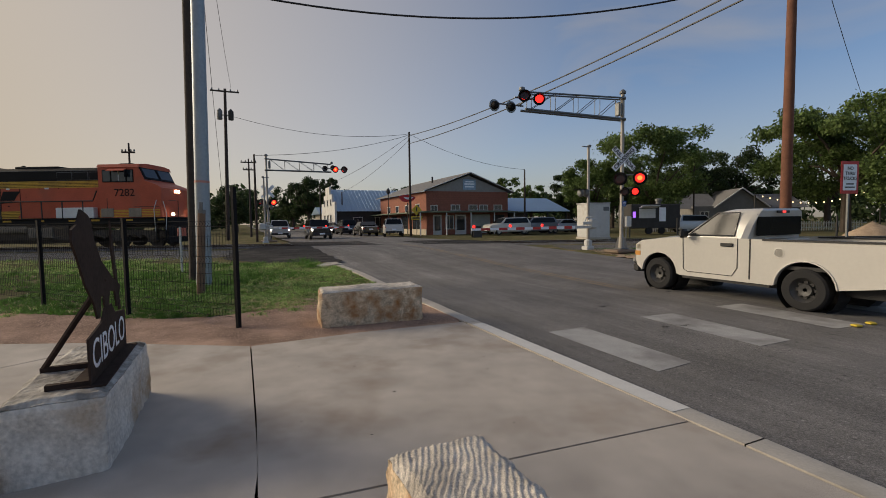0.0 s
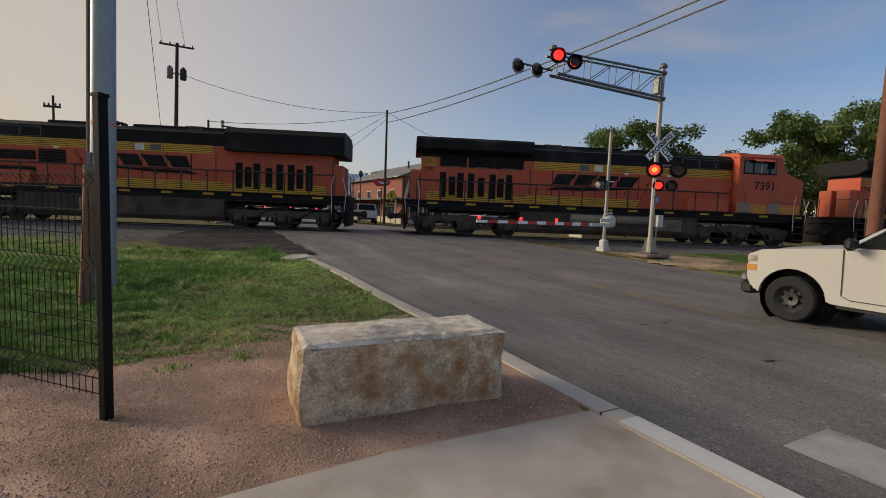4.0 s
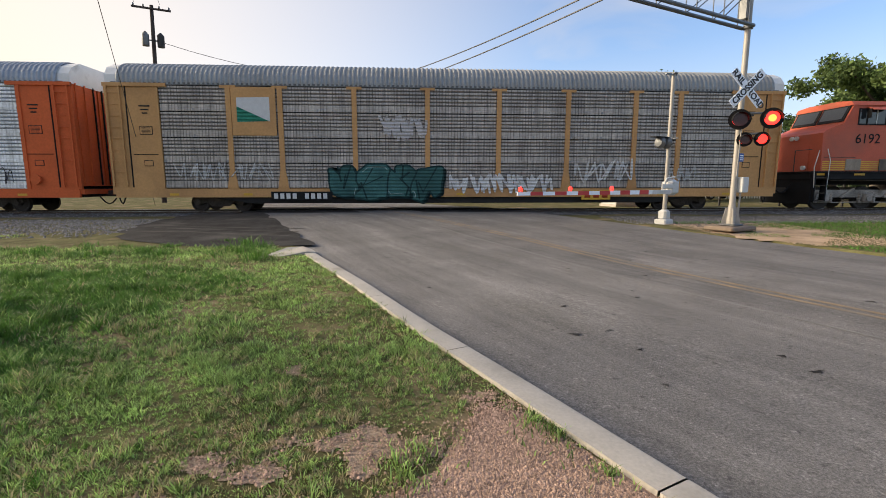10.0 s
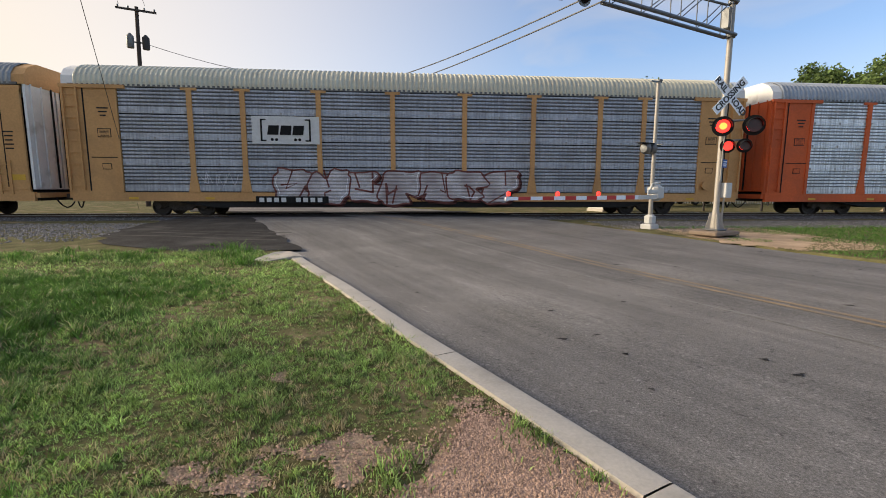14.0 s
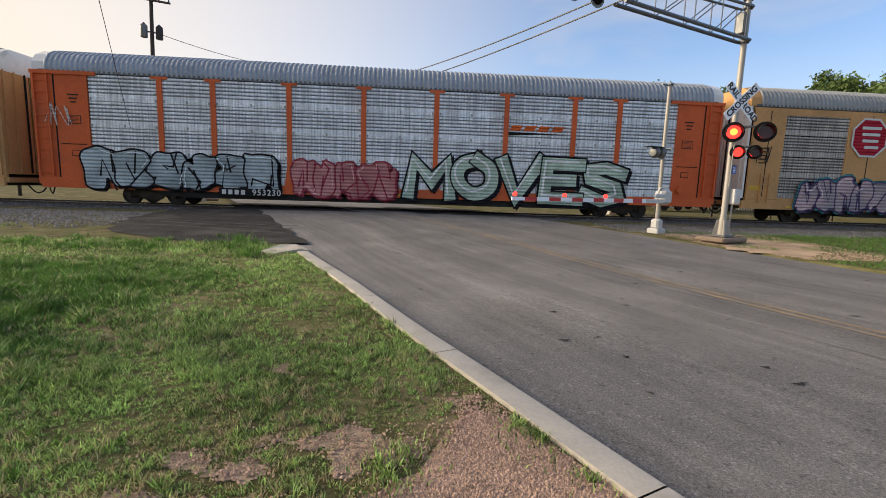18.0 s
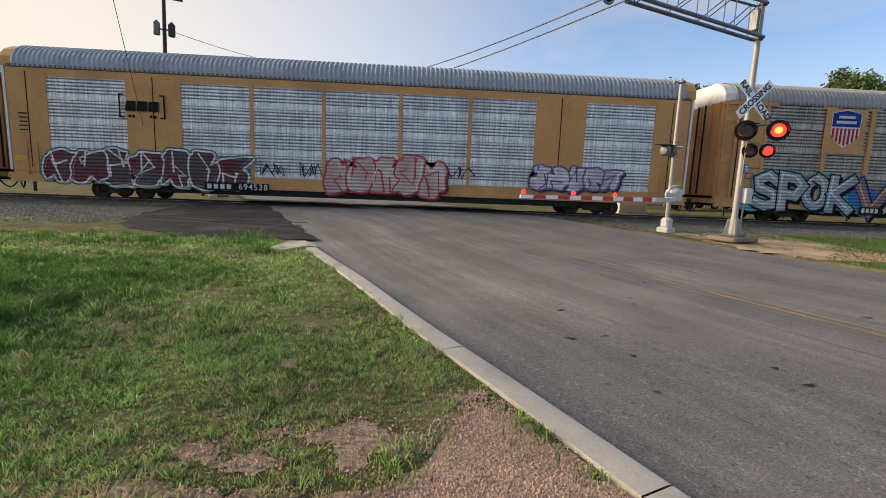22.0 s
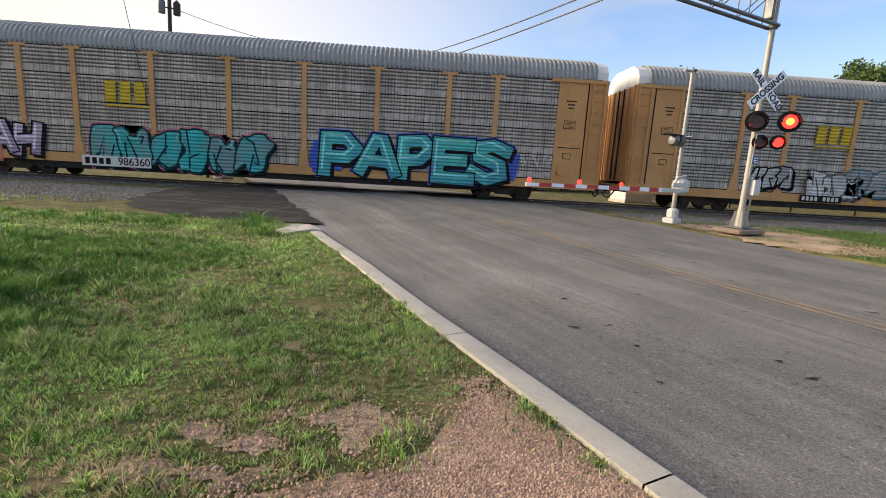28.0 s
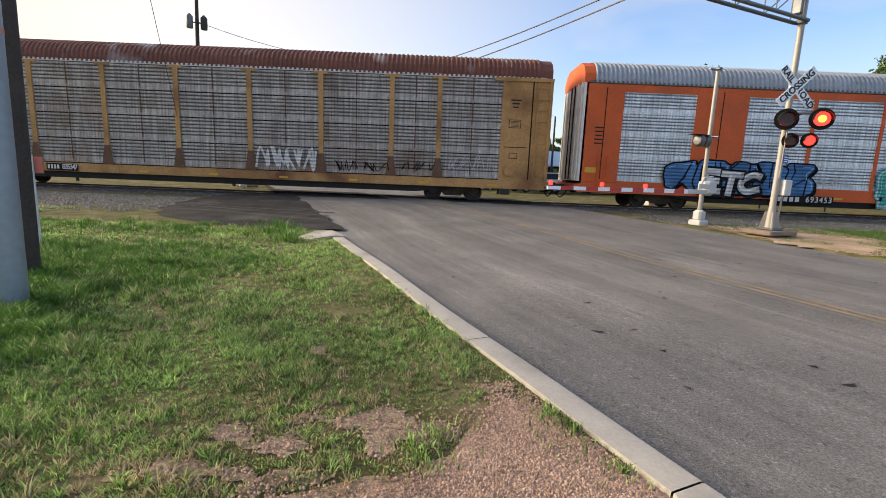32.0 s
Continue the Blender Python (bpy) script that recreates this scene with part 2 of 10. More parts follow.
def thing(name, label, category, at=None, group="", kind=""):
    ob = new(name)
    ob.empty_display_size = 0.2
    if at is not None:
        ob.matrix_basis = at
    return tagged(ob, label, category, group, kind)


def solid(name, shape, material, label, category="", kind="", smooth=False, at=None, group=""):
    return tagged(part(name, shape, material, None, "", smooth, at), label, category, group, kind)


def fast_mesh(name, verts, faces, material):
    """A large mesh from arrays; all faces have the same number of corners."""
    verts, faces = np.asarray(verts, np.float32), np.asarray(faces, np.int32)
    me = bpy.data.meshes.new(name)
    me.vertices.add(len(verts))
    me.vertices.foreach_set("co", verts.ravel())
    me.loops.add(faces.size)
    me.loops.foreach_set("vertex_index", faces.ravel())
    me.polygons.add(len(faces))
    me.polygons.foreach_set("loop_start", np.arange(0, faces.size, faces.shape[1], dtype=np.int32))
    me.materials.append(material)
    me.update(calc_edges=True)
    return me


def smoothstep(a, b, t):
    t = min(1.0, max(0.0, (t - a) / (b - a)))
    return t * t * (3 - 2 * t)


def text_mesh(name, words, size, material, depth=0.004, align="CENTER", fat=0.0):
    """Letters of the built-in font as a mesh, standing in the x-z plane and read from -y."""
    cu = bpy.data.curves.new(name, "FONT")
    cu.body, cu.size, cu.extrude, cu.align_x, cu.align_y = words, size, depth, align, "CENTER"
    cu.offset = fat
    ob = bpy.data.objects.new(name, cu)
    me = bpy.data.meshes.new_from_object(ob)
    bpy.data.objects.remove(ob)
    bpy.data.curves.remove(cu)
    me.transform(Matrix.Rotation(radians(90), 4, "X"))
    me.materials.clear()
    me.materials.append(material)
    return me

# ---- materials of the ground ----
ASPHALT = mat("asphalt", (0.155, 0.146, 0.137), 0.85, var=0.4, scale=0.9, fine=130, bump=0.6, dirt=(0.15, 0.14, 0.125), dirt_amount=0.2)


def worn_lanes(m):
    """Lengthwise wear along the road and scattered pale and dark chips."""
    n, l = m.node_tree.nodes, m.node_tree.links
    b = n["Principled BSDF"]
    out = b.inputs["Base Color"].links[0].from_socket
    co, mp = n.new("ShaderNodeTexCoord"), n.new("ShaderNodeMapping")
    mp.vector_type = "TEXTURE"
    mp.inputs["Rotation"].default_value = (0, 0, math.atan2(-0.912, 0.41))
    mp.inputs["Scale"].default_value = (14.0, 1.0, 1.0)
    l.new(co.outputs["Object"], mp.inputs["Vector"])
    for vec, scale, detail, lo, hi, a, c in ((mp, 1.1, 6, 0.36, 0.66, 0.82, 1.2), (mp, 7.0, 3, 0.35, 0.7, 0.9, 1.15), (co, 210.0, 2, 0.3, 0.75, 0.6, 1.45), (co, 60.0, 3, 0.35, 0.65, 0.72, 1.3), (co, 26.0, 3, 0.6, 0.72, 1.0, 1.6), (co, 17.0, 4, 0.62, 0.72, 1.0, 0.5)):
        t, r, h = n.new("ShaderNodeTexNoise"), n.new("ShaderNodeMapRange"), n.new("ShaderNodeHueSaturation")
        t.inputs["Scale"].default_value, t.inputs["Detail"].default_value = scale, detail
        l.new(vec.outputs["Vector" if vec is mp else "Object"], t.inputs["Vector"])
        r.inputs["From Min"].default_value, r.inputs["From Max"].default_value = lo, hi
        r.inputs["To Min"].default_value, r.inputs["To Max"].default_value = a, c
        l.new(t.outputs["Fac"], r.inputs["Value"])
        l.new(out, h.inputs["Color"])
        l.new(r.outputs["Result"], h.inputs["Value"])
        out = h.outputs["Color"]
    l.new(out, b.inputs["Base Color"])


worn_lanes(ASPHALT)
ASPHALT_DARK = mat("dark_asphalt", (0.035, 0.034, 0.034), 0.95, var=0.75, scale=1.6, fine=50, bump=1.0, dirt=(0.085, 0.08, 0.075), dirt_amount=0.3, spec=0.12)
TRACK_DUST = mat("tyre_dust", (0.085, 0.08, 0.075), 0.95, var=0.6, scale=3, fine=40, spec=0.1, dirt=(0.04, 0.039, 0.038), dirt_amount=0.6)
JOINT = mat("joint_filler", (0.06, 0.055, 0.05), 0.95, var=0.4)
CONCRETE = mat("concrete", (0.43, 0.385, 0.335), 0.85, var=0.3, scale=2.6, fine=150, bump=0.12, dirt=(0.27, 0.215, 0.165), dirt_amount=0.3)
KERB = mat("kerb_concrete", (0.47, 0.43, 0.37), 0.85, var=0.16, scale=3, fine=50, bump=0.2, dirt=(0.3, 0.27, 0.22), dirt_amount=0.15)
SOIL = mat("grassy_soil", (0.115, 0.108, 0.05), 1.0, spec=0.05, var=0.6, scale=2.6, fine=45, bump=0.5, dirt=(0.27, 0.2, 0.13), dirt_amount=0.3)
GRAVEL = mat("red_gravel", (0.42, 0.285, 0.21), 1.0, spec=0.05, var=0.6, scale=2.0, fine=95, bump=1.0, dirt=(0.17, 0.115, 0.08), dirt_amount=0.3)
WORN_GROUND = mat("worn_ground", (0.34, 0.255, 0.185), 1.0, spec=0.05, var=0.7, scale=3.0, fine=80, bump=1.0, dirt=(0.16, 0.14, 0.075), dirt_amount=0.6)
PEBBLE = mat("pebbles", (0.43, 0.295, 0.22), 0.95, var=0.3, scale=5, fine=60, island=0.45, spec=0.1)
DIRT = mat("bare_dirt", (0.4, 0.3, 0.21), 1.0, spec=0.05, var=0.5, scale=1.5, fine=60, bump=0.5)
BALLAST = mat("ballast_bed", (0.1, 0.096, 0.092), 1.0, spec=0.05, var=0.4, scale=3, fine=30, bump=0.6)
BALLAST_STONE = mat("ballast_stones", (0.155, 0.15, 0.148), 0.9, var=0.3, scale=4, fine=40, island=0.55)
RAIL = mat("rail_steel", (0.1, 0.07, 0.055), 0.6, 0.6, var=0.3, scale=3, fine=50)
RAIL_TOP = mat("rail_head", (0.5, 0.5, 0.5), 0.3, 1.0, var=0.1)
TIE = mat("tie_wood", (0.07, 0.055, 0.045), 0.95, var=0.4, scale=5, fine=30, bump=0.5)
WHITE_LINE = mat("road_marking", (0.36, 0.355, 0.34), 0.8, var=0.2, scale=4, fine=70, dirt=(0.2, 0.19, 0.18), dirt_amount=0.45)
YELLOW_LINE = mat("worn_yellow_line", (0.26, 0.19, 0.115), 0.9, var=0.4, scale=3, fine=50, dirt=(0.16, 0.147, 0.13), dirt_amount=0.72)
GRASS_LUSH = leafy("lush_grass_blades", (0.085, 0.19, 0.03), 0.5, var=0.4, scale=1.3, fine=7, island=0.5, spec=0.3)
GRASS = leafy("grass_blades", (0.26, 0.375, 0.115), 0.55, var=0.7, scale=1.4, fine=13, island=0.8, spec=0.3)
GRASS_DRY = leafy("dry_grass_blades", (0.46, 0.4, 0.23), 0.7, var=0.3, scale=1.5, fine=9, island=0.4, spec=0.25)

# The road's own frame: a point on its left kerb, the way along it towards the near end, and across it to the right.
ROAD_AT, ALONG, ACROSS = Vector((-1.5, -10.5)), Vector((0.41, -0.912)), Vector((0.912, 0.41))
ROAD_WIDTH = 10.1
TRACK_Y = 1.6


def from_road(u, v):
    p = ROAD_AT + float(u) * ALONG + float(v) * ACROSS
    return p.x, p.y


def road_z(x, y):
    return -0.29 + 0.285 * smoothstep(-13, -0.6, y) - 0.1 * smoothstep(4, 14, y)


def ground_z(x, y):
    near = -0.22 + 0.1 * smoothstep(-12, -5, y)
    bump = 0.035 * noise.noise((x * 0.35, y * 0.35, 0)) * smoothstep(-17.5, -15, y)
    return near + bump - 0.05 * smoothstep(4, 14, y)


us = [-900, -400, -200, -120, -80, -60, -50] + [-45 + i for i in range(39)] + [-6 + 0.5 * i for i in range(60)] + [24 + 2 * i for i in range(8)] + [50, 80, 150, 300, 700]
vs = [-900, -400, -200, -120, -80, -60, -50, -45, -40, -35, -30, -26, -23] + [-20 + i for i in range(8)] + [-12 + 0.5 * i for i in range(24)] + [-0.16, -0.08, 2.5, 5, 7.5, ROAD_WIDTH - 0.05, ROAD_WIDTH + 0.1] + [ROAD_WIDTH + 0.6 + i for i in range(12)] + [24, 28, 33, 40, 50, 70, 100, 200, 400, 900]
sheet = Shape()
rows = []
for u in us:
    row = []
    for v in vs:
        x, y = from_road(u, v)
        z = ground_z(x, y) if (v < -0.1 or v > ROAD_WIDTH) else road_z(x, y) - 0.12
        row.append((x, y, z))
    rows.append(row)
solid("ground", sheet.sheet(rows), SOIL, "uneven earth with patchy grass around the crossing", kind="structure", smooth=True)

rows = []
for u in [-400, -200, -100, -60, -40, -30, -24, -20] + [-18 + 0.75 * i for i in range(40)] + [14, 18, 24, 32, 45, 70, 120, 250]:
    row = []
    for v in (-0.12, 0.6, 2.5, 5.0, 7.5, ROAD_WIDTH - 0.4, ROAD_WIDTH):
        x, y = from_road(u, v)
        row.append((x, y, road_z(x, y) + 0.03 * math.sin(math.pi * v / ROAD_WIDTH)))
    rows.append(row)
solid("road", Shape().sheet(rows), ASPHALT, "worn grey asphalt road running over the level crossing", kind="structure", smooth=True)

# Kerb: concrete lengths with a rounded road edge; the far end turns down into a pale nose.
kerb = thing("kerb", "low pale concrete kerb along the road", "kerb", kind="structure")
for i in range(11):
    s = Shape()
    a, b = -0.25 + 2.0 * i + 0.006, -0.25 + 2.0 * (i + 1) - 0.006
    rows = []
    for u in np.linspace(a, b, 5):
        x, y = from_road(u, 0)
        z = road_z(x, y)
        top = max(ground_z(x, y) + 0.03, z + 0.055) if u < 8.4 else -0.199
        prof = ((0.025, z - 0.1), (0.02, top - 0.03), (0.004, top - 0.006), (-0.016, top), (-0.205, top), (-0.22, top - 0.12))
        rows.append([(*from_road(u, v), h) for v, h in prof])
    part("kerb_stone", s.sheet(rows), KERB, kerb, smooth=True)
s = Shape()
x0, y0 = from_road(-0.3, -0.08)
out = [(0.03, -0.7, 0.07), (-0.1, -0.85, 0.11), (-0.42, -0.82, 0.12), (-0.85, -0.5, 0.06), (-1.05, -0.2, -0.01), (-0.7, -0.22, 0.04), (-0.16, -0.24, 0.1), (0.02, -0.24, 0.08)]
top = [(*from_road(u, v), road_z(*from_road(u, v)) + h) for v, u, h in out]
low = [(p[0], p[1], p[2] - 0.25) for p in top]
s.add(top + low, [tuple(range(8))] + [(i, (i + 1) % 8, 8 + (i + 1) % 8, 8 + i) for i in range(8)])
part("kerb_nose", s, KERB, kerb)

# Crossing: the road deck between and beside the rails.
deck = Shape()
for a, b in ((-0.75, 0.79), (0.99, 2.21), (2.41, 3.9)):
    rows = []
    for y in (a, b):
        row = []
        for v in np.linspace(-0.5, ROAD_WIDTH + 0.5, 8):
            u = (ROAD_AT.y + v * ACROSS.y - y) / -ALONG.y
            x, yy = from_road(u, v)
            row.append((x, yy, 0.026 + road_z(x, yy)))
        rows.append(row)
    deck.sheet(rows)
solid("crossing_deck", deck, ASPHALT_DARK, "dark asphalt crossing deck between the rails", kind="structure")

# Dark asphalt apron beside the road before the track.
rows = []
for k in range(31):
    y = -9.3 + 8.5 * k / 30
    a = np.interp(y, [-9.3, -8.2, -6.6, -5.2, -3.4, -0.8], [-4.4, -6.6, -7.7, -8.0, -8.1, -8.2]) + 0.5 * noise.noise((y * 1.9, 3, 1))
    b = -1.5 - 0.4496 * (y + 10.5) + 0.25 + 0.2 * noise.noise((y * 1.3, 8, 1))
    rows.append([(x, y + 0.25 * noise.noise((x * 1.1, y, 4)), max(ground_z(x, y), road_z(x, y)) + 0.014) for x in np.linspace(a, b, 10)])
solid("apron", Shape().sheet(rows), ASPHALT_DARK, "dark cracked asphalt apron beside the road before the track", kind="structure", smooth=True)

for dy, w in ((0.0, 0.16), (0.9, 0.12), (1.5, 0.09)):
    rows = []
    for x in np.arange(-7.2, -2.6, 0.2):
        y = -7.1 + dy - 0.16 * (x + 5) + 0.18 * math.sin(0.7 * x + dy)
        rows.append([(x, y + h, max(ground_z(x, y + h), road_z(x, y + h)) + 0.019) for h in (-w / 2, w / 2)])
    solid("tyre_track", Shape().sheet(rows), TRACK_DUST, "pale dusty tyre track across the apron", kind="structure")

# Track
bed = Shape()
prof = ((-2.6, -0.17), (-1.1, -0.13), (-0.4, -0.06), (0.3, -0.05), (2.9, -0.05), (3.6, -0.06), (4.5, -0.14), (5.8, -0.2))
bed.sheet([[(x, y + (0.5 * noise.noise((x * 0.3, y, 3)) if y < -1 else 0), z - 0.03) for y, z in prof] for x in list(range(-300, -60, 10)) + [-60 + i for i in range(121)] + list(range(70, 310, 10))])
solid("ballast", bed, BALLAST, "grey crushed stone ballast bed of the track", kind="structure", smooth=True)
track = thing("track", "worn single railway track on wooden ties", "track", kind="structure")
for y in (TRACK_Y - 0.75, TRACK_Y + 0.75):
    part("rail", Shape().prism([(y - 0.07, -0.17), (y + 0.07, -0.17), (y + 0.07, -0.155), (y + 0.012, -0.13), (y + 0.012, -0.045), (y + 0.036, -0.035), (y + 0.034, -0.004), (y - 0.034, -0.004), (y - 0.036, -0.035), (y - 0.012, -0.045), (y - 0.012, -0.13), (y - 0.07, -0.155)], "x", -300, 300), RAIL, track)
    part("rail_head", Shape().box(0, y, -0.001, 600, 0.05, 0.006), RAIL_TOP, track, "polished running surface")
tie = Shape().box(0, 0, 0, 0.23, 2.6, 0.17, bevel=0.012).mesh("tie", TIE)
for i in range(-60, 60):
    x = 0.55 * i
    if not -7.5 < x < 8.5:
        part("tie", tie, TIE, track, at=pose(x + 0.02 * math.sin(i * 7), TRACK_Y + 0.03 * math.sin(i * 3), -0.15, 0, 0, math.sin(i * 5)))

# ---- the train ----
ORANGE = mat("loco_orange", (0.52, 0.108, 0.055), 0.5, var=0.18, scale=1.2, fine=25, bump=0.04, dirt=(0.36, 0.11, 0.065), dirt_amount=0.32, spec=0.3)
LOCO_BLACK = mat("loco_black", (0.012, 0.012, 0.013), 0.65, var=0.4, scale=1.5, fine=20, bump=0.05, dirt=(0.045, 0.04, 0.036), dirt_amount=0.2, spec=0.18)
LOCO_YELLOW = mat("loco_yellow", (0.62, 0.36, 0.03), 0.5, var=0.14, scale=2, fine=20, bump=0.03, dirt=(0.3, 0.17, 0.04), dirt_amount=0.2)
UNDER = mat("underframe_grime", (0.08, 0.066, 0.054), 0.9, spec=0.15, var=0.5, scale=2.5, fine=20, bump=0.2, dirt=(0.13, 0.1, 0.075), dirt_amount=0.35)
TRUCK = mat("dusty_truck_frame", (0.1, 0.085, 0.07), 0.9, spec=0.15, var=0.5, scale=2.5, fine=20, bump=0.2, dirt=(0.1, 0.08, 0.06), dirt_amount=0.3)
TRUCK_PALE = mat("pale_dusty_truck_frame", (0.34, 0.31, 0.27), 0.9, spec=0.15, var=0.5, scale=2.5, fine=20, bump=0.2, dirt=(0.14, 0.115, 0.09), dirt_amount=0.4)
TANK = mat("dusty_fuel_tank", (0.3, 0.25, 0.19), 0.8, streak=0.12, var=0.25, scale=1.0, fine=15, bump=0.1, dirt=(0.1, 0.085, 0.07), dirt_amount=0.35)
WHEEL = mat("wheel_steel", (0.045, 0.036, 0.03), 0.65, 0.3, var=0.35, scale=3, fine=25)
WHITE_PAINT = mat("white_paint", (0.72, 0.72, 0.7), 0.55, var=0.1, scale=3, fine=30, dirt=(0.4, 0.38, 0.35), dirt_amount=0.15)
CAB_GLASS = glass("cab_glass", (0.02, 0.025, 0.03))
RAIL_BAR = mat("handrail_black", (0.025, 0.025, 0.025), 0.5, var=0.2)
LAMP_ON = glow("lit_headlamp", (1.0, 0.8, 0.5), 5.0)
PALE_BAR = mat("handrail_white", (0.6, 0.6, 0.58), 0.5, var=0.2)
RACK_YELLOW = mat("rack_yellow", (0.56, 0.31, 0.125), 0.6, spec=0.2, var=0.16, scale=0.9, fine=14, bump=0.05, dirt=(0.36, 0.2, 0.09), dirt_amount=0.25)
RACK_ORANGE = mat("rack_orange", (0.62, 0.125, 0.038), 0.6, spec=0.2, var=0.16, scale=0.9, fine=14, bump=0.05, dirt=(0.36, 0.1, 0.05), dirt_amount=0.25)
RACK_RUST = mat("rack_rust", (0.48, 0.275, 0.11), 0.75, spec=0.2, var=0.3, scale=1.1, fine=14, bump=0.1, dirt=(0.17, 0.075, 0.04), dirt_amount=0.42)
RACK_DARK = mat("rack_sill_dark", (0.025, 0.024, 0.023), 0.7, spec=0.2, var=0.3, scale=2, fine=12)
SCREEN_LIGHT = mat("galvanised_screen", (0.75, 0.78, 0.81), 0.4, 0.3, var=0.28, scale=0.9, fine=9, bump=0.03, dirt=(0.5, 0.5, 0.5), dirt_amount=0.3, streak=0.3)
SCREEN_DULL = mat("dull_screen", (0.49, 0.44, 0.385), 0.5, 0.25, var=0.3, scale=0.9, fine=9, bump=0.03, dirt=(0.3, 0.275, 0.25), dirt_amount=0.35, streak=0.35)
SCREEN_OLD = mat("stained_screen", (0.46, 0.425, 0.39), 0.6, 0.25, var=0.3, scale=0.8, fine=7, bump=0.04, dirt=(0.27, 0.18, 0.12), dirt_amount=0.4, streak=0.4)


def perforate(m, depth, fine):
    """Upright rows of small holes, denser and sparser from place to place."""
    n, l = m.node_tree.nodes, m.node_tree.links
    b = n["Principled BSDF"]
    out = b.inputs["Base Color"].links[0].from_socket
    co, xyz = n.new("ShaderNodeTexCoord"), n.new("ShaderNodeSeparateXYZ")
    l.new(co.outputs["Object"], xyz.inputs["Vector"])

    def band(axis, pitch, lo, hi):
        k, w, r = n.new("ShaderNodeMath"), n.new("ShaderNodeMath"), n.new("ShaderNodeMapRange")
        k.operation, w.operation = "MULTIPLY", "SINE"
        k.inputs[1].default_value = 2 * math.pi / pitch
        l.new(xyz.outputs[axis], k.inputs[0])
        l.new(k.outputs[0], w.inputs[0])
        r.inputs["From Min"].default_value, r.inputs["From Max"].default_value = lo, hi
        l.new(w.outputs[0], r.inputs["Value"])
        return r.outputs["Result"]

    def product(a, c):
        k = n.new("ShaderNodeMath")
        k.operation = "MULTIPLY"
        l.new(a, k.inputs[0])
        l.new(c, k.inputs[1])
        return k.outputs[0]

    mp, t, r = n.new("ShaderNodeMapping"), n.new("ShaderNodeTexNoise"), n.new("ShaderNodeMapRange")
    mp.inputs["Scale"].default_value = (6.0, 6.0, 1.1)
    t.inputs["Scale"].default_value, t.inputs["Detail"].default_value = 1.3, 4
    r.inputs["From Min"].default_value, r.inputs["From Max"].default_value = 0.36, 0.62
    l.new(co.outputs["Object"], mp.inputs["Vector"])
    l.new(mp.outputs["Vector"], t.inputs["Vector"])
    l.new(t.outputs["Fac"], r.inputs["Value"])
    for holes, amount in ((product(band("X", 0.125, 0.25, 0.8), r.outputs["Result"]), depth), (product(band("X", 0.0417, 0.1, 0.8), band("Z", 0.072, -0.3, 0.5)), fine)):
        dark = n.new("ShaderNodeMapRange")
        dark.inputs["To Min"].default_value, dark.inputs["To Max"].default_value = 1.0, 1.0 - amount
        l.new(holes, dark.inputs["Value"])
        h = n.new("ShaderNodeHueSaturation")
        l.new(out, h.inputs["Color"])
        l.new(dark.outputs["Result"], h.inputs["Value"])
        out = h.outputs["Color"]
    l.new(out, b.inputs["Base Color"])


SCREEN_BLUE = mat("blue_grey_screen", (0.4, 0.42, 0.46), 0.45, 0.3, var=0.3, scale=0.9, fine=9, bump=0.03, dirt=(0.26, 0.27, 0.29), dirt_amount=0.3, streak=0.2)
perforate(SCREEN_BLUE, 0.2, 0.1)
perforate(SCREEN_LIGHT, 0.3, 0.14)
SCREEN_GREY = mat("grey_screen", (0.56, 0.56, 0.57), 0.45, 0.3, var=0.28, scale=0.9, fine=9, bump=0.03, dirt=(0.36, 0.35, 0.35), dirt_amount=0.3, streak=0.3)
perforate(SCREEN_GREY, 0.34, 0.14)
perforate(SCREEN_DULL, 0.6, 0.2)
perforate(SCREEN_OLD, 0.3, 0.12)
# Colours that paint the shade into the troughs of the screens.
SLOT_SHADE_LIGHT = mat("slot_shade_grey", (0.17, 0.175, 0.18), 0.7, var=0.5, scale=3, fine=12)
SLOT_SHADE_DARK = mat("slot_shade_dark", (0.1, 0.095, 0.09), 0.8, var=0.5, scale=3, fine=12)
ROOF_GREY = mat("galvanised_roof", (0.31, 0.345, 0.39), 0.55, 0.35, var=0.22, scale=0.8, fine=8, bump=0.03)
ROOF_DULL = mat("dull_roof", (0.3, 0.31, 0.31), 0.6, 0.3, var=0.18, scale=0.8, fine=8, bump=0.03)
ROOF_CREAM = mat("cream_roof", (0.55, 0.53, 0.42), 0.6, 0.1, var=0.12, scale=0.8, fine=8, bump=0.03)
ROOF_RUST = mat("rusted_roof", (0.17, 0.065, 0.045), 0.8, 0.1, var=0.3, scale=1.2, fine=8, bump=0.08, dirt=(0.5, 0.47, 0.45), dirt_amount=0.12)
# Grey that puts the sunlight on 7275's rear end into its colour.
END_GREY = mat("sunlit_end_grey", (0.3, 0.3, 0.31), 0.6, var=0.3)
GALV_EDGE = mat("worn_panel_edge", (0.13, 0.13, 0.13), 0.6, 0.3, var=0.4)
# Near-black painted in for the shade of gaps; also serves plain black marks.
GAP_DARK = mat("gap_shade_and_black_paint", (0.018, 0.018, 0.018), 0.85, var=0.3, spec=0.1)


def wheel_mesh(r, w=0.13):
    return Shape().lathe([(0.02, -w / 2 - 0.02), (0.11, -w / 2 - 0.02), (0.12, -w / 2 + 0.02), (r * 0.78, -w / 2 + 0.03), (r * 0.85, -w / 2), (r, -w / 2), (r, w / 2 - 0.03), (r + 0.025, w / 2)], n=24, axis="y")


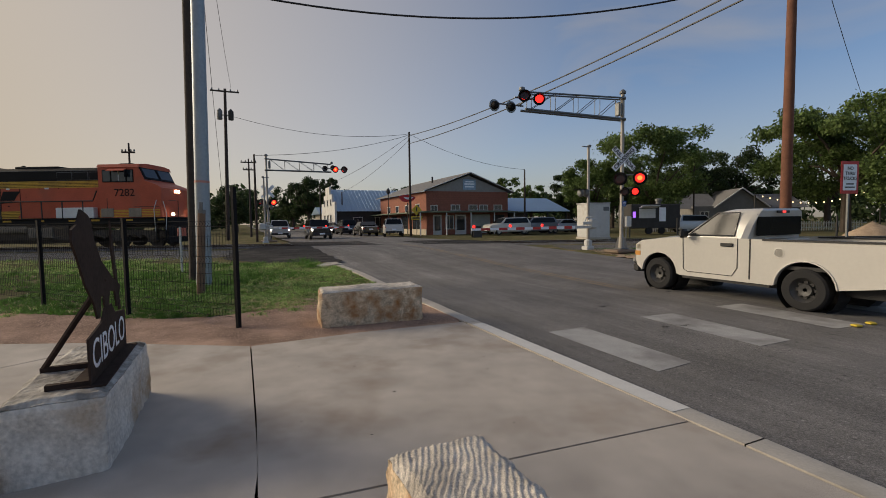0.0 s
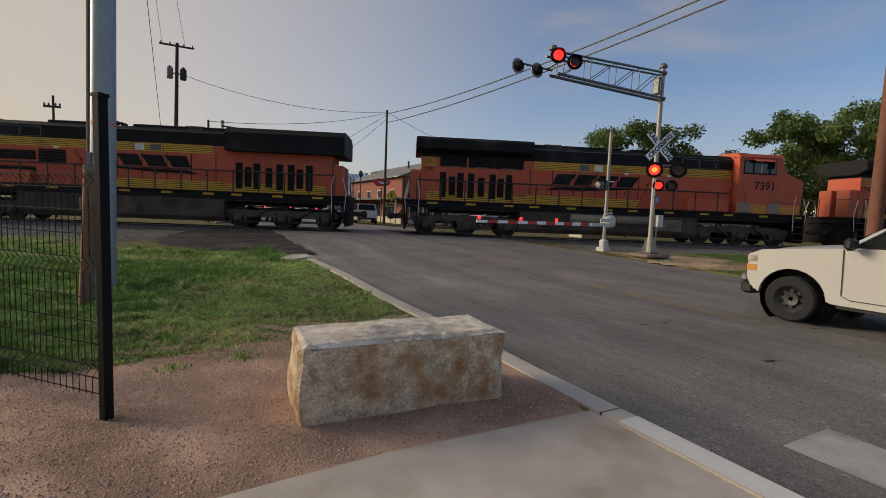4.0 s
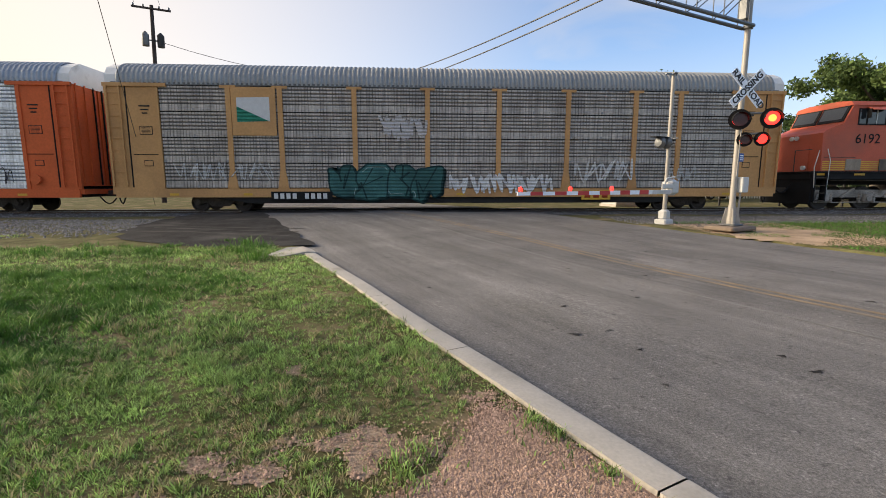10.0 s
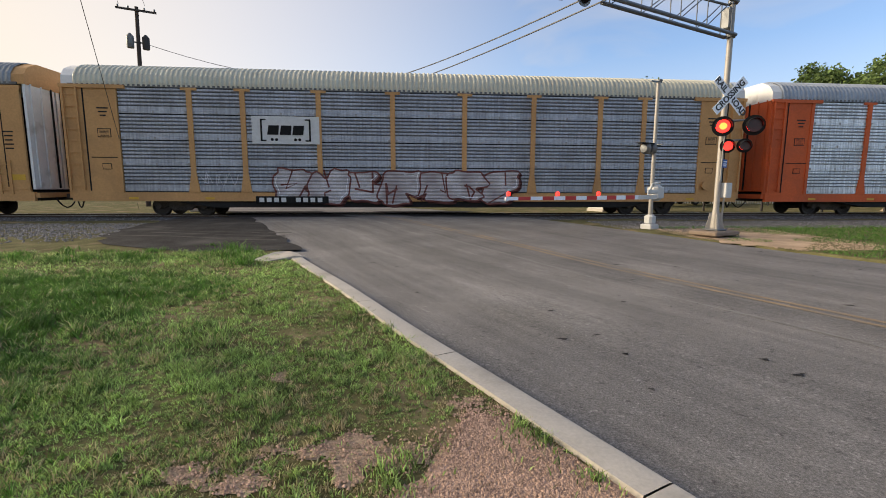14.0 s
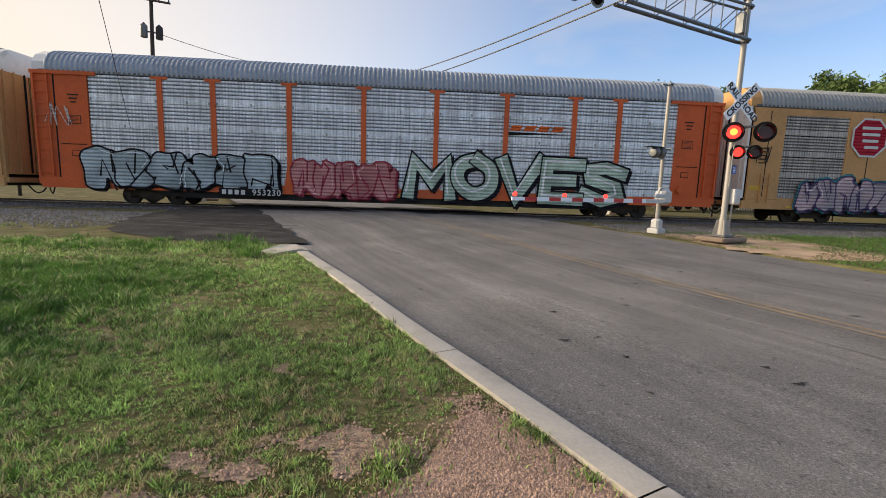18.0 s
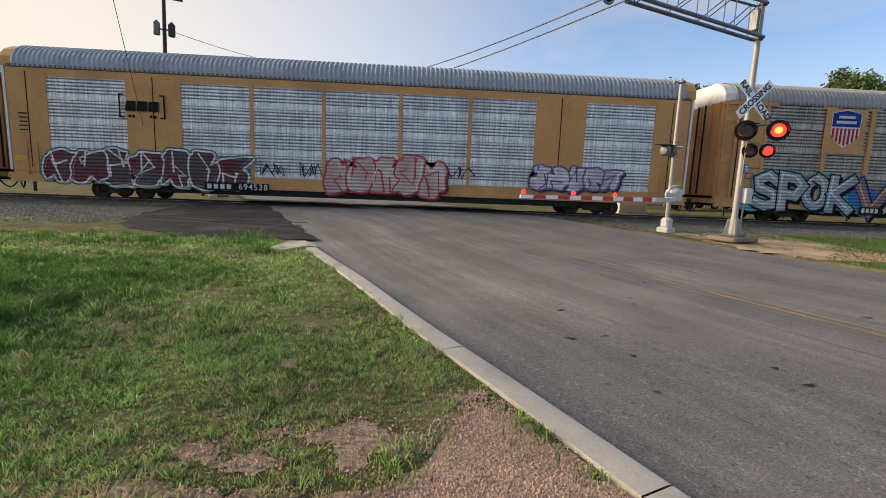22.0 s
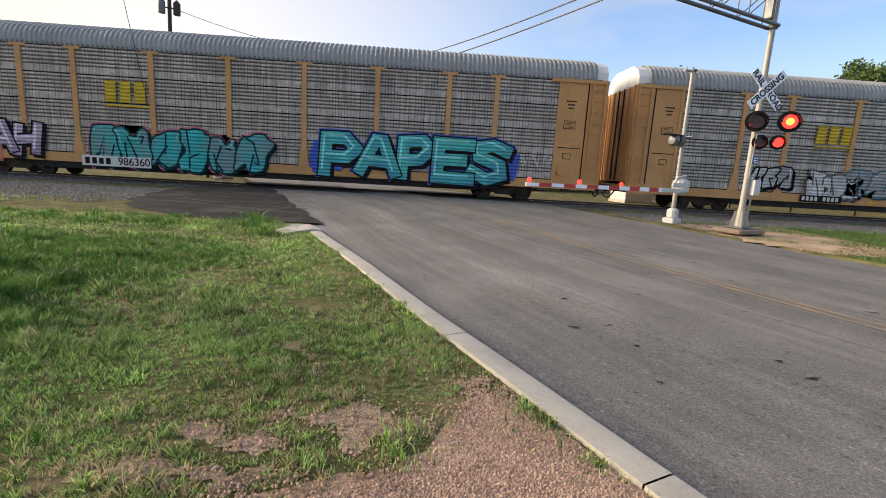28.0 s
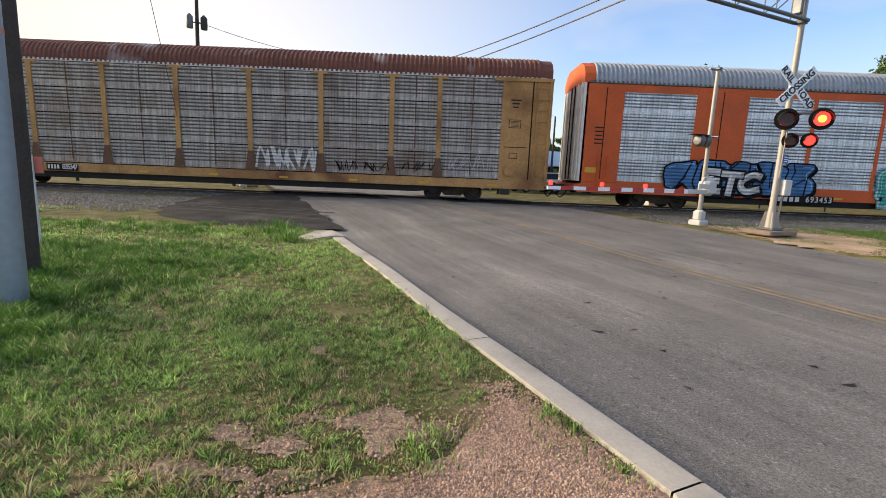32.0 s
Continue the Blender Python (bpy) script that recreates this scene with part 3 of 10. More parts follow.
WHEEL_BIG, WHEEL_SMALL = wheel_mesh(0.52).mesh("wheel", WHEEL, True), wheel_mesh(0.37).mesh("wheel", WHEEL, True)


def loco_truck(parent, cx, material):
    """A six-wheel truck: side frames, journal boxes, springs, wheels."""
    t = part("truck_frame", Shape().prism([(cx - 2.75, 0.62), (cx - 2.6, 0.5), (cx - 1.75, 0.48), (cx - 1.5, 0.7), (cx - 0.55, 0.72), (cx - 0.4, 0.5), (cx + 0.4, 0.5), (cx + 0.55, 0.72), (cx + 1.5, 0.7), (cx + 1.75, 0.48), (cx + 2.6, 0.5), (cx + 2.75, 0.62), (cx + 2.7, 0.9), (cx + 1.2, 1.02), (cx - 1.2, 1.02), (cx - 2.7, 0.9)], "y", -1.06, -0.92).prism([(cx - 2.75, 0.55), (cx + 2.75, 0.55), (cx + 2.7, 0.9), (cx - 2.7, 0.9)], "y", 0.92, 1.06).box(cx - 1.0, 0, 0.72, 0.5, 1.9, 0.25).box(cx + 1.0, 0, 0.72, 0.5, 1.9, 0.25), material, parent)
    for k in (-1, 0, 1):
        x = cx + 2.12 * k
        for s in (-1, 1):
            part("wheel", WHEEL_BIG, WHEEL, t, at=pose(x, s * 0.78, 0.52, 0, 0, 0 if s < 0 else 180))
        part("axle", Shape().tube((x, -0.8, 0.52), (x, 0.8, 0.52), 0.09), WHEEL, t)
        for s in (-1, 1):
            part("journal_box", Shape().box(x, s * 1.06, 0.55, 0.44, 0.2, 0.4, bevel=0.05).tube((x, s * 1.1, 0.52), (x, s * 1.2, 0.52), 0.14, n=12), material, t)
            for q in (-0.36, 0.36):
                part("spring", Shape().lathe([(0.085, 0.3 + 0.06 * j) if j % 2 else (0.065, 0.3 + 0.06 * j) for j in range(8)], (x + q, s * 1.03, 0), n=8), material, t)
    for s in (-1, 1):
        for q in (-1.06, 1.06):
            part("damper", Shape().tube((cx + q - 0.3, s * 1.13, 0.95), (cx + q + 0.3, s * 1.13, 0.55), 0.06, n=8), material, t)
        part("equaliser", Shape().prism([(cx - 2.3, 0.3), (cx + 2.3, 0.3), (cx + 2.1, 0.4), (cx + 1.5, 0.33), (cx, 0.37), (cx - 1.5, 0.33), (cx - 2.1, 0.4)], "y", s * 0.93 - 0.05, s * 0.93 + 0.05), material, t)
    return t


def logo_bars(side, parent, x, z, length, height, material):
    """A slanted mark of four wide plain shapes with a long wedge below, in the paint's colour."""
    y = side
    w = length / 4.3
    sgn = -1 if y < 0 else 1
    a, b = y, y + sgn * 0.008
    s = Shape()
    lean = height * 0.45
    for k in range(4):
        x0 = x - length / 2 + k * length / 4
        s.prism([(x0, z), (x0 + w * 0.84, z), (x0 + w * 0.84 + lean * 0.55, z + height * 0.45), (x0 + w * 0.98 + lean, z + height), (x0 + lean, z + height)], "y", a, b)
        s.prism([(x0 + w * 0.0 - lean * 0.2, z - height * 0.12), (x0 + w * 0.7, z - height * 0.12), (x0 + w * 0.7, z - height * 0.05), (x0, z - height * 0.05)], "y", a, b)
    part("painted_mark", s, material, parent, "slanted dark mark of plain shapes")
    part("swoosh", Shape().prism([(x - length * 0.58, z - height * 0.55), (x - length * 0.1, z - height * 0.5), (x + length * 0.5, z - height * 0.18), (x - length * 0.45, z - height * 0.25)], "y", a, b), material, parent, "long dark wedge under the mark")


def locomotive(number, dusty=False, flat=False):
    """A six-axle road diesel with its nose towards +x; flat: the make with a wide rear radiator box and a plain cab roof."""
    L = 10.75
    tag = "orange, yellow and black six-axle diesel locomotive with grimy underframe"
    t = thing("locomotive", tag, "locomotive", group="locomotives of the train")
    # frame and walkway
    part("frame", Shape().box(0, 0, 1.52, 2 * L - 0.3, 2.9, 0.3, bevel=0.02).box(0, 0, 1.28, 18.5, 1.2, 0.3), LOCO_BLACK, t)
    part("walkway", Shape().box(0, 0, 1.7, 2 * L - 0.2, 3.08, 0.07, bevel=0.01), LOCO_BLACK, t)
    for s in (-1, 1):
        for k in range(12):
            part("sill_stripe", Shape().box(-L + 1.6 + k * 1.72 + 0.2 * (k % 3), s * 1.455, 1.6, 0.5, 0.012, 0.1), LOCO_YELLOW, t, "yellow reflective dash")
    # hood
    hw = 0.98
    hood = Shape()
    hood.prism([(-hw, 1.74), (hw, 1.74), (hw, 3.92), (-hw, 3.92)], "x", -L + 1.0, L - 4.1)
    part("hood", hood, ORANGE, t, smooth=False)
    part("hood_top", Shape().prism([(-hw - 0.01, 3.92), (hw + 0.01, 3.92), (hw + 0.01, 4.5), (0.76, 4.7), (-0.76, 4.7), (-hw - 0.01, 4.5)], "x", -L + 1.0, L - 4.1), LOCO_BLACK, t)
    # radiator at the rear: wide overhanging box
    if flat:
        part("radiator", Shape().prism([(-1.5, 3.7), (1.5, 3.7), (1.5, 4.55), (1.2, 4.82), (-1.2, 4.82), (-1.5, 4.55)], "x", -L + 0.35, -L + 6.0), LOCO_BLACK, t)
    else:
        part("radiator", Shape().prism([(-0.99, 4.05), (0.99, 4.05), (1.5, 4.28), (1.5, 4.72), (1.34, 4.85), (-1.34, 4.85), (-1.5, 4.72), (-1.5, 4.28)], "x", -L + 0.75, -L + 6.6), LOCO_BLACK, t)
        # Painted as sunlit on 7275, black on the rest.
        part("end_panel", Shape().prism([(-0.97, 4.08), (0.97, 4.08), (1.46, 4.3), (1.46, 4.7), (1.3, 4.82), (-1.3, 4.82), (-1.46, 4.7), (-1.46, 4.3)], "x", -L + 0.72, -L + 0.75), END_GREY if number == "7275" else LOCO_BLACK, t, "end panel of the radiator")
        for s in (-1, 1):
            for k, w in ((0, 1.34), (1, 1.3), (2, 1.5)):
                g = part("radiator_grille", Shape().box(-L + 2.62 + 1.42 * k, s * (hw + 0.012), 3.76, w, 0.03, 0.6), GAP_DARK, t, "dark grille under the overhang")
                part("grille_edge", Shape().box(-L + 2.62 + 1.42 * k, s * (hw + 0.03), 3.47, w * 0.5, 0.02, 0.05), GALV_EDGE, g)
            for z in (3.5, 3.6, 3.7, 3.8, 3.88):
                part("end_stripe", Shape().box(-L + 1.42, s * (hw + 0.006), z, 0.7, 0.012, 0.055), LOCO_YELLOW, t, "yellow paint stripe")
            part("end_number", text_mesh("number", number, 0.27, LOCO_BLACK), LOCO_BLACK, t, "small dark road number", at=pose(-L + 1.42, s * (hw + 0.012), 3.3, 0, 0, 0 if s < 0 else 180))
    for x, w in ((-L + 6.6, 1.6), (-L + 9.4, 2.4), (-L + 13.2, 2.6)):
        part("roof_hatch", Shape().box(x, 0, 4.74, w, 1.5, 0.16, bevel=0.04), LOCO_BLACK, t)
    part("exhaust", Shape().box(-L + 7.9, 0, 4.82, 1.0, 0.7, 0.2, bevel=0.05), UNDER, t)
    horn = part("air_horn", Shape().box(-L + 11.3, 0.2, 4.78, 0.16, 0.3, 0.2), LOCO_BLACK, t)
    for k, ln in enumerate((0.42, 0.34, 0.28)):
        horn_bell = Shape().lathe([(0.03, 0), (0.035, ln * 0.5), (0.09, ln)], (-L + 11.3, 0.05 + 0.13 * k, 4.9), n=10, axis="x")
        part("horn_bell", horn_bell, LOCO_BLACK, horn)
    # yellow lines
    for s in (-1, 1):
        a, b = s * hw, s * (hw + 0.012)
        part("stripe_band", Shape().box(1.3, s * (hw + 0.003), 3.73, 10.6, 0.008, 0.4), LOCO_BLACK, t)
        part("stripe_band", Shape().box(-1.4, s * (hw + 0.003), 1.98, 2 * L - 5.4, 0.008, 0.44), LOCO_BLACK, t)
        for z in (3.56, 3.645, 3.73, 3.815, 3.895):
            part("hood_stripe", Shape().box(1.3, (a + b) / 2, z, 10.6, 0.012, 0.062), LOCO_YELLOW, t, "yellow paint stripe")
        for x, w in ((-1.35, 0.5), (-0.6, 0.42), (0.9, 0.2), (3.2, 0.24)):
            part("patch_plate", Shape().box(x, s * (hw + 0.012), 3.72 if w > 0.3 else 3.5, w, 0.016, 0.3 if w > 0.3 else 0.1), GALV_EDGE if x < -1 else WHITE_PAINT, t, "small pale patch on the stripes")
        for z in (1.8, 1.89, 1.98, 2.07, 2.16):
            part("hood_stripe", Shape().box(-1.4, (a + b) / 2, z, 2 * L - 5.4, 0.012, 0.066), LOCO_YELLOW, t, "yellow paint stripe")
        # doors, louvres and seams on the hood
        for k in range(9):
            x = -L + 6.6 + k * 1.15
            part("hood_seam", Shape().box(x, s * (hw + 0.004), 2.86, 0.03, 0.016, 1.35), RACK_RUST if dusty and k == 3 else GAP_DARK, t)
        slots = ((2.12, 1), (2.58, 0), (3.0, 1), (3.55, 1), (4.07, 0), (4.65, 1), (5.07, 0), (5.5, 1)) if number != "6192" else ((4.0, 1), (4.46, 0), (4.92, 1))
        for x, tall in slots:
            g = part("louvre", Shape().box(-L + x, s * (hw + 0.012), 2.54 if tall else 2.5, 0.32, 0.03, 1.26 if tall else 0.95), GAP_DARK, t)
            for j in range((6 if tall else 5) if s < 0 else 0):
                part("slat", Shape().box(-L + x, s * (hw + 0.032), 2.05 + j * 0.2, 0.31, 0.02, 0.03), LOCO_BLACK, g)
        for x in (2.35, 3.28, 4.35, 5.28) if number != "6192" else (1.9, 2.6, 3.3, 4.23, 6.3):
            part("panel_seam", Shape().box(-L + x, s * (hw + 0.004), 2.6, 0.02, 0.014, 1.4), RACK_RUST, t)
        if number == "6192":
            part("hood_window", Shape().box(-L + 6.95, s * (hw + 0.012), 3.3, 0.48, 0.03, 0.48, bevel=0.01), GAP_DARK, t, "dark square grille")
            wheel = [(-L + 2.85 + 0.33 * math.cos(q), s * (hw + 0.04), 2.72 + 0.33 * math.sin(q)) for q in np.linspace(0, 2 * math.pi, 19)]
            part("hand_brake", Shape().path(wheel, 0.02), ORANGE, t, "round hand brake wheel")
        if flat:
            for xa, za, w2, h2 in ((L - 5.6, 3.08, 2.3, 0.42), (L - 5.6, 2.35, 2.3, 0.36), (L - 7.5, 3.08, 1.2, 0.6)):
                v = part("inlet", Shape().box(xa, s * (hw + 0.2), za, w2, 0.03, h2, bevel=0.01), GAP_DARK, t, "dark louvred air inlet")
                for j in range(4):
                    part("slat", Shape().box(xa, s * (hw + 0.222), za - h2 * 0.36 + j * h2 * 0.24, w2 - 0.06, 0.02, 0.02), UNDER, v)
        part("hood_door", Shape().box(-L + 5.95, s * (hw + 0.01), 2.83, 0.95, 0.03, 1.36, bevel=0.01), GAP_DARK if number == "6192" else ORANGE, t)
        part("blower_duct", Shape().prism([(L - 9.2, 1.78), (L - 4.15, 1.78), (L - 4.15, 3.45), (L - 8.4, 3.45)], "y", s * hw, s * (hw + 0.16)), ORANGE, t)
        logo_bars(s * (hw + 0.012), t, -0.75, 2.82, 4.5, 0.54, LOCO_BLACK)
        for k in range(3):
            px = L - 4.55 - 0.95 * k
            fr = part("filter_panel", Shape().box(px, s * (hw + 0.02), 4.2, 0.9, 0.03, 0.48, bevel=0.01), GALV_EDGE, t, "thin pale frame round a dark panel")
            part("panel_face", Shape().box(px, s * (hw + 0.03), 4.2, 0.84, 0.03, 0.42), LOCO_BLACK, fr)
        for k in range(8):
            part("door_latch", Shape().box(-L + 7.05 + k * 1.15, s * (hw + 0.018), 2.5 + 0.5 * (k % 2), 0.1, 0.03, 0.05), GAP_DARK, t)
        part("sand_box", Shape().box(-L + 0.72, s * 0.55, 2.5, 0.5, 0.8, 1.5, bevel=0.03), ORANGE, t)
        part("top_edge", Shape().box(0.6, s * (hw + 0.016), 4.52, 2 * L - 9.6, 0.02, 0.03), GALV_EDGE, t)
        # handrails
        rail_pts = [(-L + 0.75, s * 1.47, 2.72), (L - 4.5, s * 1.47, 2.72), (L - 4.25, s * 1.47, 3.3)]
        hr = part("handrail", Shape().path(rail_pts, 0.036), RAIL_BAR, t)
        for k in range(14):
            x = -L + 0.8 + k * 1.2
            if x < L - 4.3:
                part("stanchion", Shape().tube((x, s * 1.47, 1.7), (x, s * 1.47, 2.73), 0.033, n=6), RAIL_BAR, hr)
        # steps at both ends
        for e in (-1, 1):
            st = part("step_well", Shape().box(e * (L - 0.32), s * 1.42, 1.05, 0.05, 0.3, 1.3).box(e * (L - 0.86), s * 1.42, 1.05, 0.05, 0.3, 1.3), LOCO_BLACK, t)
            for j in range(4):
                part("step", Shape().box(e * (L - 0.59), s * 1.42, 0.42 + j * 0.34, 0.5, 0.28, 0.035), UNDER, st)
            part("grab_rail", Shape().path([(e * (L - 0.3), s * 1.54, 1.0), (e * (L - 0.22), s * 1.54, 1.9), (e * (L - 0.42), s * 1.5, 2.65)], 0.02), PALE_BAR, t)
            part("grab_rail", Shape().path([(e * (L - 0.9), s * 1.54, 0.9), (e * (L - 0.95), s * 1.54, 2.2), (e * (L - 0.8), s * 1.5, 2.72)], 0.02), PALE_BAR, t)
    # cab: side walls with windows, roof, raked windscreen, sloping nose
    x0, x1 = L - 4.1, L - 1.75
    cab = part("cab", Shape().prism([(x0, 1.74), (L - 0.55, 1.74), (L - 0.5, 3.42), (L - 0.68, 3.56), (x1 + 0.3, 3.86), (x1 - 0.08, 4.68), (x0, 4.68)], "y", -1.5, 1.5), ORANGE, t, smooth=False)
    part("cab_roof", Shape().prism([(-1.56, 4.62), (1.56, 4.62), (1.42, 4.8), (0.8, 4.88), (-0.8, 4.88), (-1.42, 4.8)], "x", x0 - 0.03, x1 + 0.02), ORANGE if not flat else mat("faded_cab_roof", (0.5, 0.2, 0.12), 0.6), cab)
    part("roof_unit", Shape().box(x0 + 0.9, 0, 4.92, 0.8, 0.9, 0.12, bevel=0.03), UNDER, cab)
    for s in (-1, 1):
        for xa, w in ((x0 + 0.5, 0.42), (x0 + 1.2, 0.8), (x0 + 1.85, 0.3)):
            f = part("window_frame", Shape().box(xa, s * 1.505, 4.12, w + 0.1, 0.03, 0.72, bevel=0.02), LOCO_BLACK, cab)
            part("window_pane", Shape().box(xa, s * 1.52, 4.12, w, 0.02, 0.6), CAB_GLASS, f)
            if w > 0.6:
                part("window_bar", Shape().box(xa, s * 1.535, 4.12, 0.05, 0.02, 0.6), PALE_BAR, f)
                part("sunshade", Shape().prism([(s * 1.5, 4.52), (s * 1.52, 4.56), (s * 1.86, 4.4), (s * 1.86, 4.37)], "x", xa - 0.5, xa + 0.5), ORANGE, f, "tilted sunshade over the window")
        part("number_board", text_mesh("number", number, 0.6, LOCO_BLACK), LOCO_BLACK, t, "dark road number on the cab side", at=pose((x0 + x1) / 2 + 0.3, s * 1.512, 3.15, 0, 0, 0 if s < 0 else 180))
        part("cab_seam", Shape().box(x0 + 0.45, s * 1.503, 2.3, 0.03, 0.012, 1.1).box(L - 1.4, s * 1.503, 2.35, 1.5, 0.012, 0.025), UNDER, t)
        for z in (1.8, 1.89, 1.98, 2.07, 2.16):
            part("cab_stripe", Shape().box((x0 + L - 0.6) / 2, s * 1.506, z, L - 0.62 - x0, 0.012, 0.05), LOCO_YELLOW, t)
        part("mirror", Shape().box(x0 + 1.7, s * 1.66, 4.25, 0.05, 0.2, 0.4, bevel=0.01), LOCO_BLACK, cab)
        part("battery_box", Shape().box(x0 - 1.5, s * 1.25, 2.05, 2.2, 0.45, 0.6, bevel=0.02), WHITE_PAINT if number == "7282" else ORANGE, t, "pale patched box" if number == "7282" else "")
    for s in (-1, 1):
        edge = part("screen_surround", Shape().box(x1 + 0.123, s * 0.72, 4.29, 0.05, 1.36, 0.78, m=Matrix.Rotation(-0.434, 4, "Y")), LOCO_BLACK, cab)
        part("windscreen", Shape().box(x1 + 0.15, s * 0.72, 4.3, 0.03, 1.16, 0.58, m=Matrix.Rotation(-0.434, 4, "Y")), CAB_GLASS, edge)
        for q in (-0.75, 0.85):
            part("side_box", Shape().box(L - 2.9 + q, s * 1.52, 2.02, 0.72, 0.05, 0.5, bevel=0.01), TANK, t, "dusty louvred box at the sill")
    part("nose_door", Shape().box(L - 0.51, 0.5, 2.3, 0.03, 0.7, 1.1), ORANGE, t)
    for s in (-1, 1):
        part("headlight", Shape().tube((L - 0.6, s * 0.14, 3.3), (L - 0.42, s * 0.14, 3.28), 0.1, n=12), LAMP_ON if number == "7282" else PALE_BAR, t)
        part("ditch_light", Shape().tube((L - 0.25, s * 0.95, 1.9), (L - 0.15, s * 0.95, 1.9), 0.1, n=12), LAMP_ON if number == "7282" else PALE_BAR, t)
    # underframe
    tank = part("fuel_tank", Shape().prism([(-1.38, 0.5), (-1.2, 0.28), (1.2, 0.28), (1.38, 0.5), (1.42, 1.38), (-1.42, 1.38)], "x", -4.7, 4.7), TANK if number == "6192" else UNDER, t, "dusty fuel tank")
    for s in (-1, 1):
        if not flat and number != "6192":
            for x in (-1.1, 1.3):
                part("air_reservoir", Shape().lathe([(0.05, -1.0), (0.2, -0.96), (0.22, -0.9), (0.22, 0.9), (0.2, 0.96), (0.05, 1.0)], (x, s * 1.4, 1.1), n=14, axis="x"), TANK, t, "dusty air reservoir", smooth=True)
            part("equipment_box", Shape().box(-3.2, s * 1.38, 0.95, 1.0, 0.25, 0.62, bevel=0.02), UNDER, t)
            part("equipment_box", Shape().box(3.1, s * 1.38, 0.92, 1.4, 0.25, 0.6, bevel=0.02), TANK, t)
        else:
            part("tank_rib", Shape().box(-0.7, s * 1.4, 0.98, 0.1, 0.06, 0.55), UNDER, t)
        part("pipe_run", Shape().path([(-9.5, s * 1.3, 1.33), (-4.2, s * 1.36, 1.33), (4.2, s * 1.36, 1.33), (9.5, s * 1.3, 1.33)], 0.035), UNDER, t)
    side_paint = TRUCK_PALE if number == "6192" else TRUCK
    loco_truck(t, -7.35, side_paint)
    loco_truck(t, 7.35, side_paint)
    for e in (-1, 1):
        part("pilot", Shape().prism([(-1.45, 0.25), (1.45, 0.25), (1.5, 1.65), (-1.5, 1.65)], "x", e * (L - 0.3), e * (L - 0.2)), LOCO_BLACK, t)
        part("coupler", Shape().box(e * (L + 0.1), 0, 0.87, 0.7, 0.28, 0.26, bevel=0.04).box(e * (L + 0.5), 0.05, 0.87, 0.34, 0.36, 0.36, bevel=0.08), UNDER, t)
        for s in (-1, 1):
            part("end_rail", Shape().path([(e * (L - 0.15), s * 1.4, 2.7), (e * (L - 0.15), s * 0.5, 2.7), (e * (L - 0.15), s * 0.5, 1.7)], 0.02), RAIL_BAR, t)
            hose = [(e * (L - 0.1), s * 0.55, 1.2)] + [(e * (L + 0.1 + 0.12 * k), s * (0.55 - 0.03 * k), 0.95 - 0.2 * math.sin(k * 0.7)) for k in range(5)]
            part("air_hose", Shape().path(hose, 0.03), LOCO_BLACK, t)
    return t


def rack_truck(parent, cx):
    t = part("truck_frame", Shape().prism([(cx - 1.15, 0.42), (cx - 1.1, 0.56), (cx - 0.5, 0.66), (cx + 0.5, 0.66), (cx + 1.1, 0.56), (cx + 1.15, 0.42), (cx + 0.85, 0.3), (cx + 0.55, 0.4), (cx + 0.35, 0.22), (cx - 0.35, 0.22), (cx - 0.55, 0.4), (cx - 0.85, 0.3)], "y", -1.02, -0.88).prism([(cx - 1.15, 0.42), (cx - 1.1, 0.56), (cx - 0.5, 0.66), (cx + 0.5, 0.66), (cx + 1.1, 0.56), (cx + 1.15, 0.42), (cx + 0.85, 0.3), (cx + 0.55, 0.4), (cx + 0.35, 0.22), (cx - 0.35, 0.22), (cx - 0.55, 0.4), (cx - 0.85, 0.3)], "y", 0.88, 1.02).box(cx, 0, 0.5, 0.35, 2.0, 0.22), UNDER, parent)
    for k in (-0.9, 0.9):
        for s in (-1, 1):
            part("wheel", WHEEL_SMALL, WHEEL, t, at=pose(cx + k, s * 0.78, 0.37, 0, 0, 0 if s < 0 else 180))
            part("bearing_cap", Shape().tube((cx + k, s * 1.0, 0.4), (cx + k, s * 1.1, 0.4), 0.12, n=12), UNDER, t)
        part("axle", Shape().tube((cx + k, -0.8, 0.37), (cx + k, 0.8, 0.37), 0.08), WHEEL, t)
    for s in (-1, 1):
        for q in (-0.14, 0, 0.14):
            part("spring", Shape().lathe([(0.06, 0.26 + 0.045 * j) if j % 2 else (0.045, 0.26 + 0.045 * j) for j in range(7)], (cx + q, s * 0.95, 0), n=8), UNDER, t)


HALF = 14.15
EAVE, SILL = 5.1, 0.98


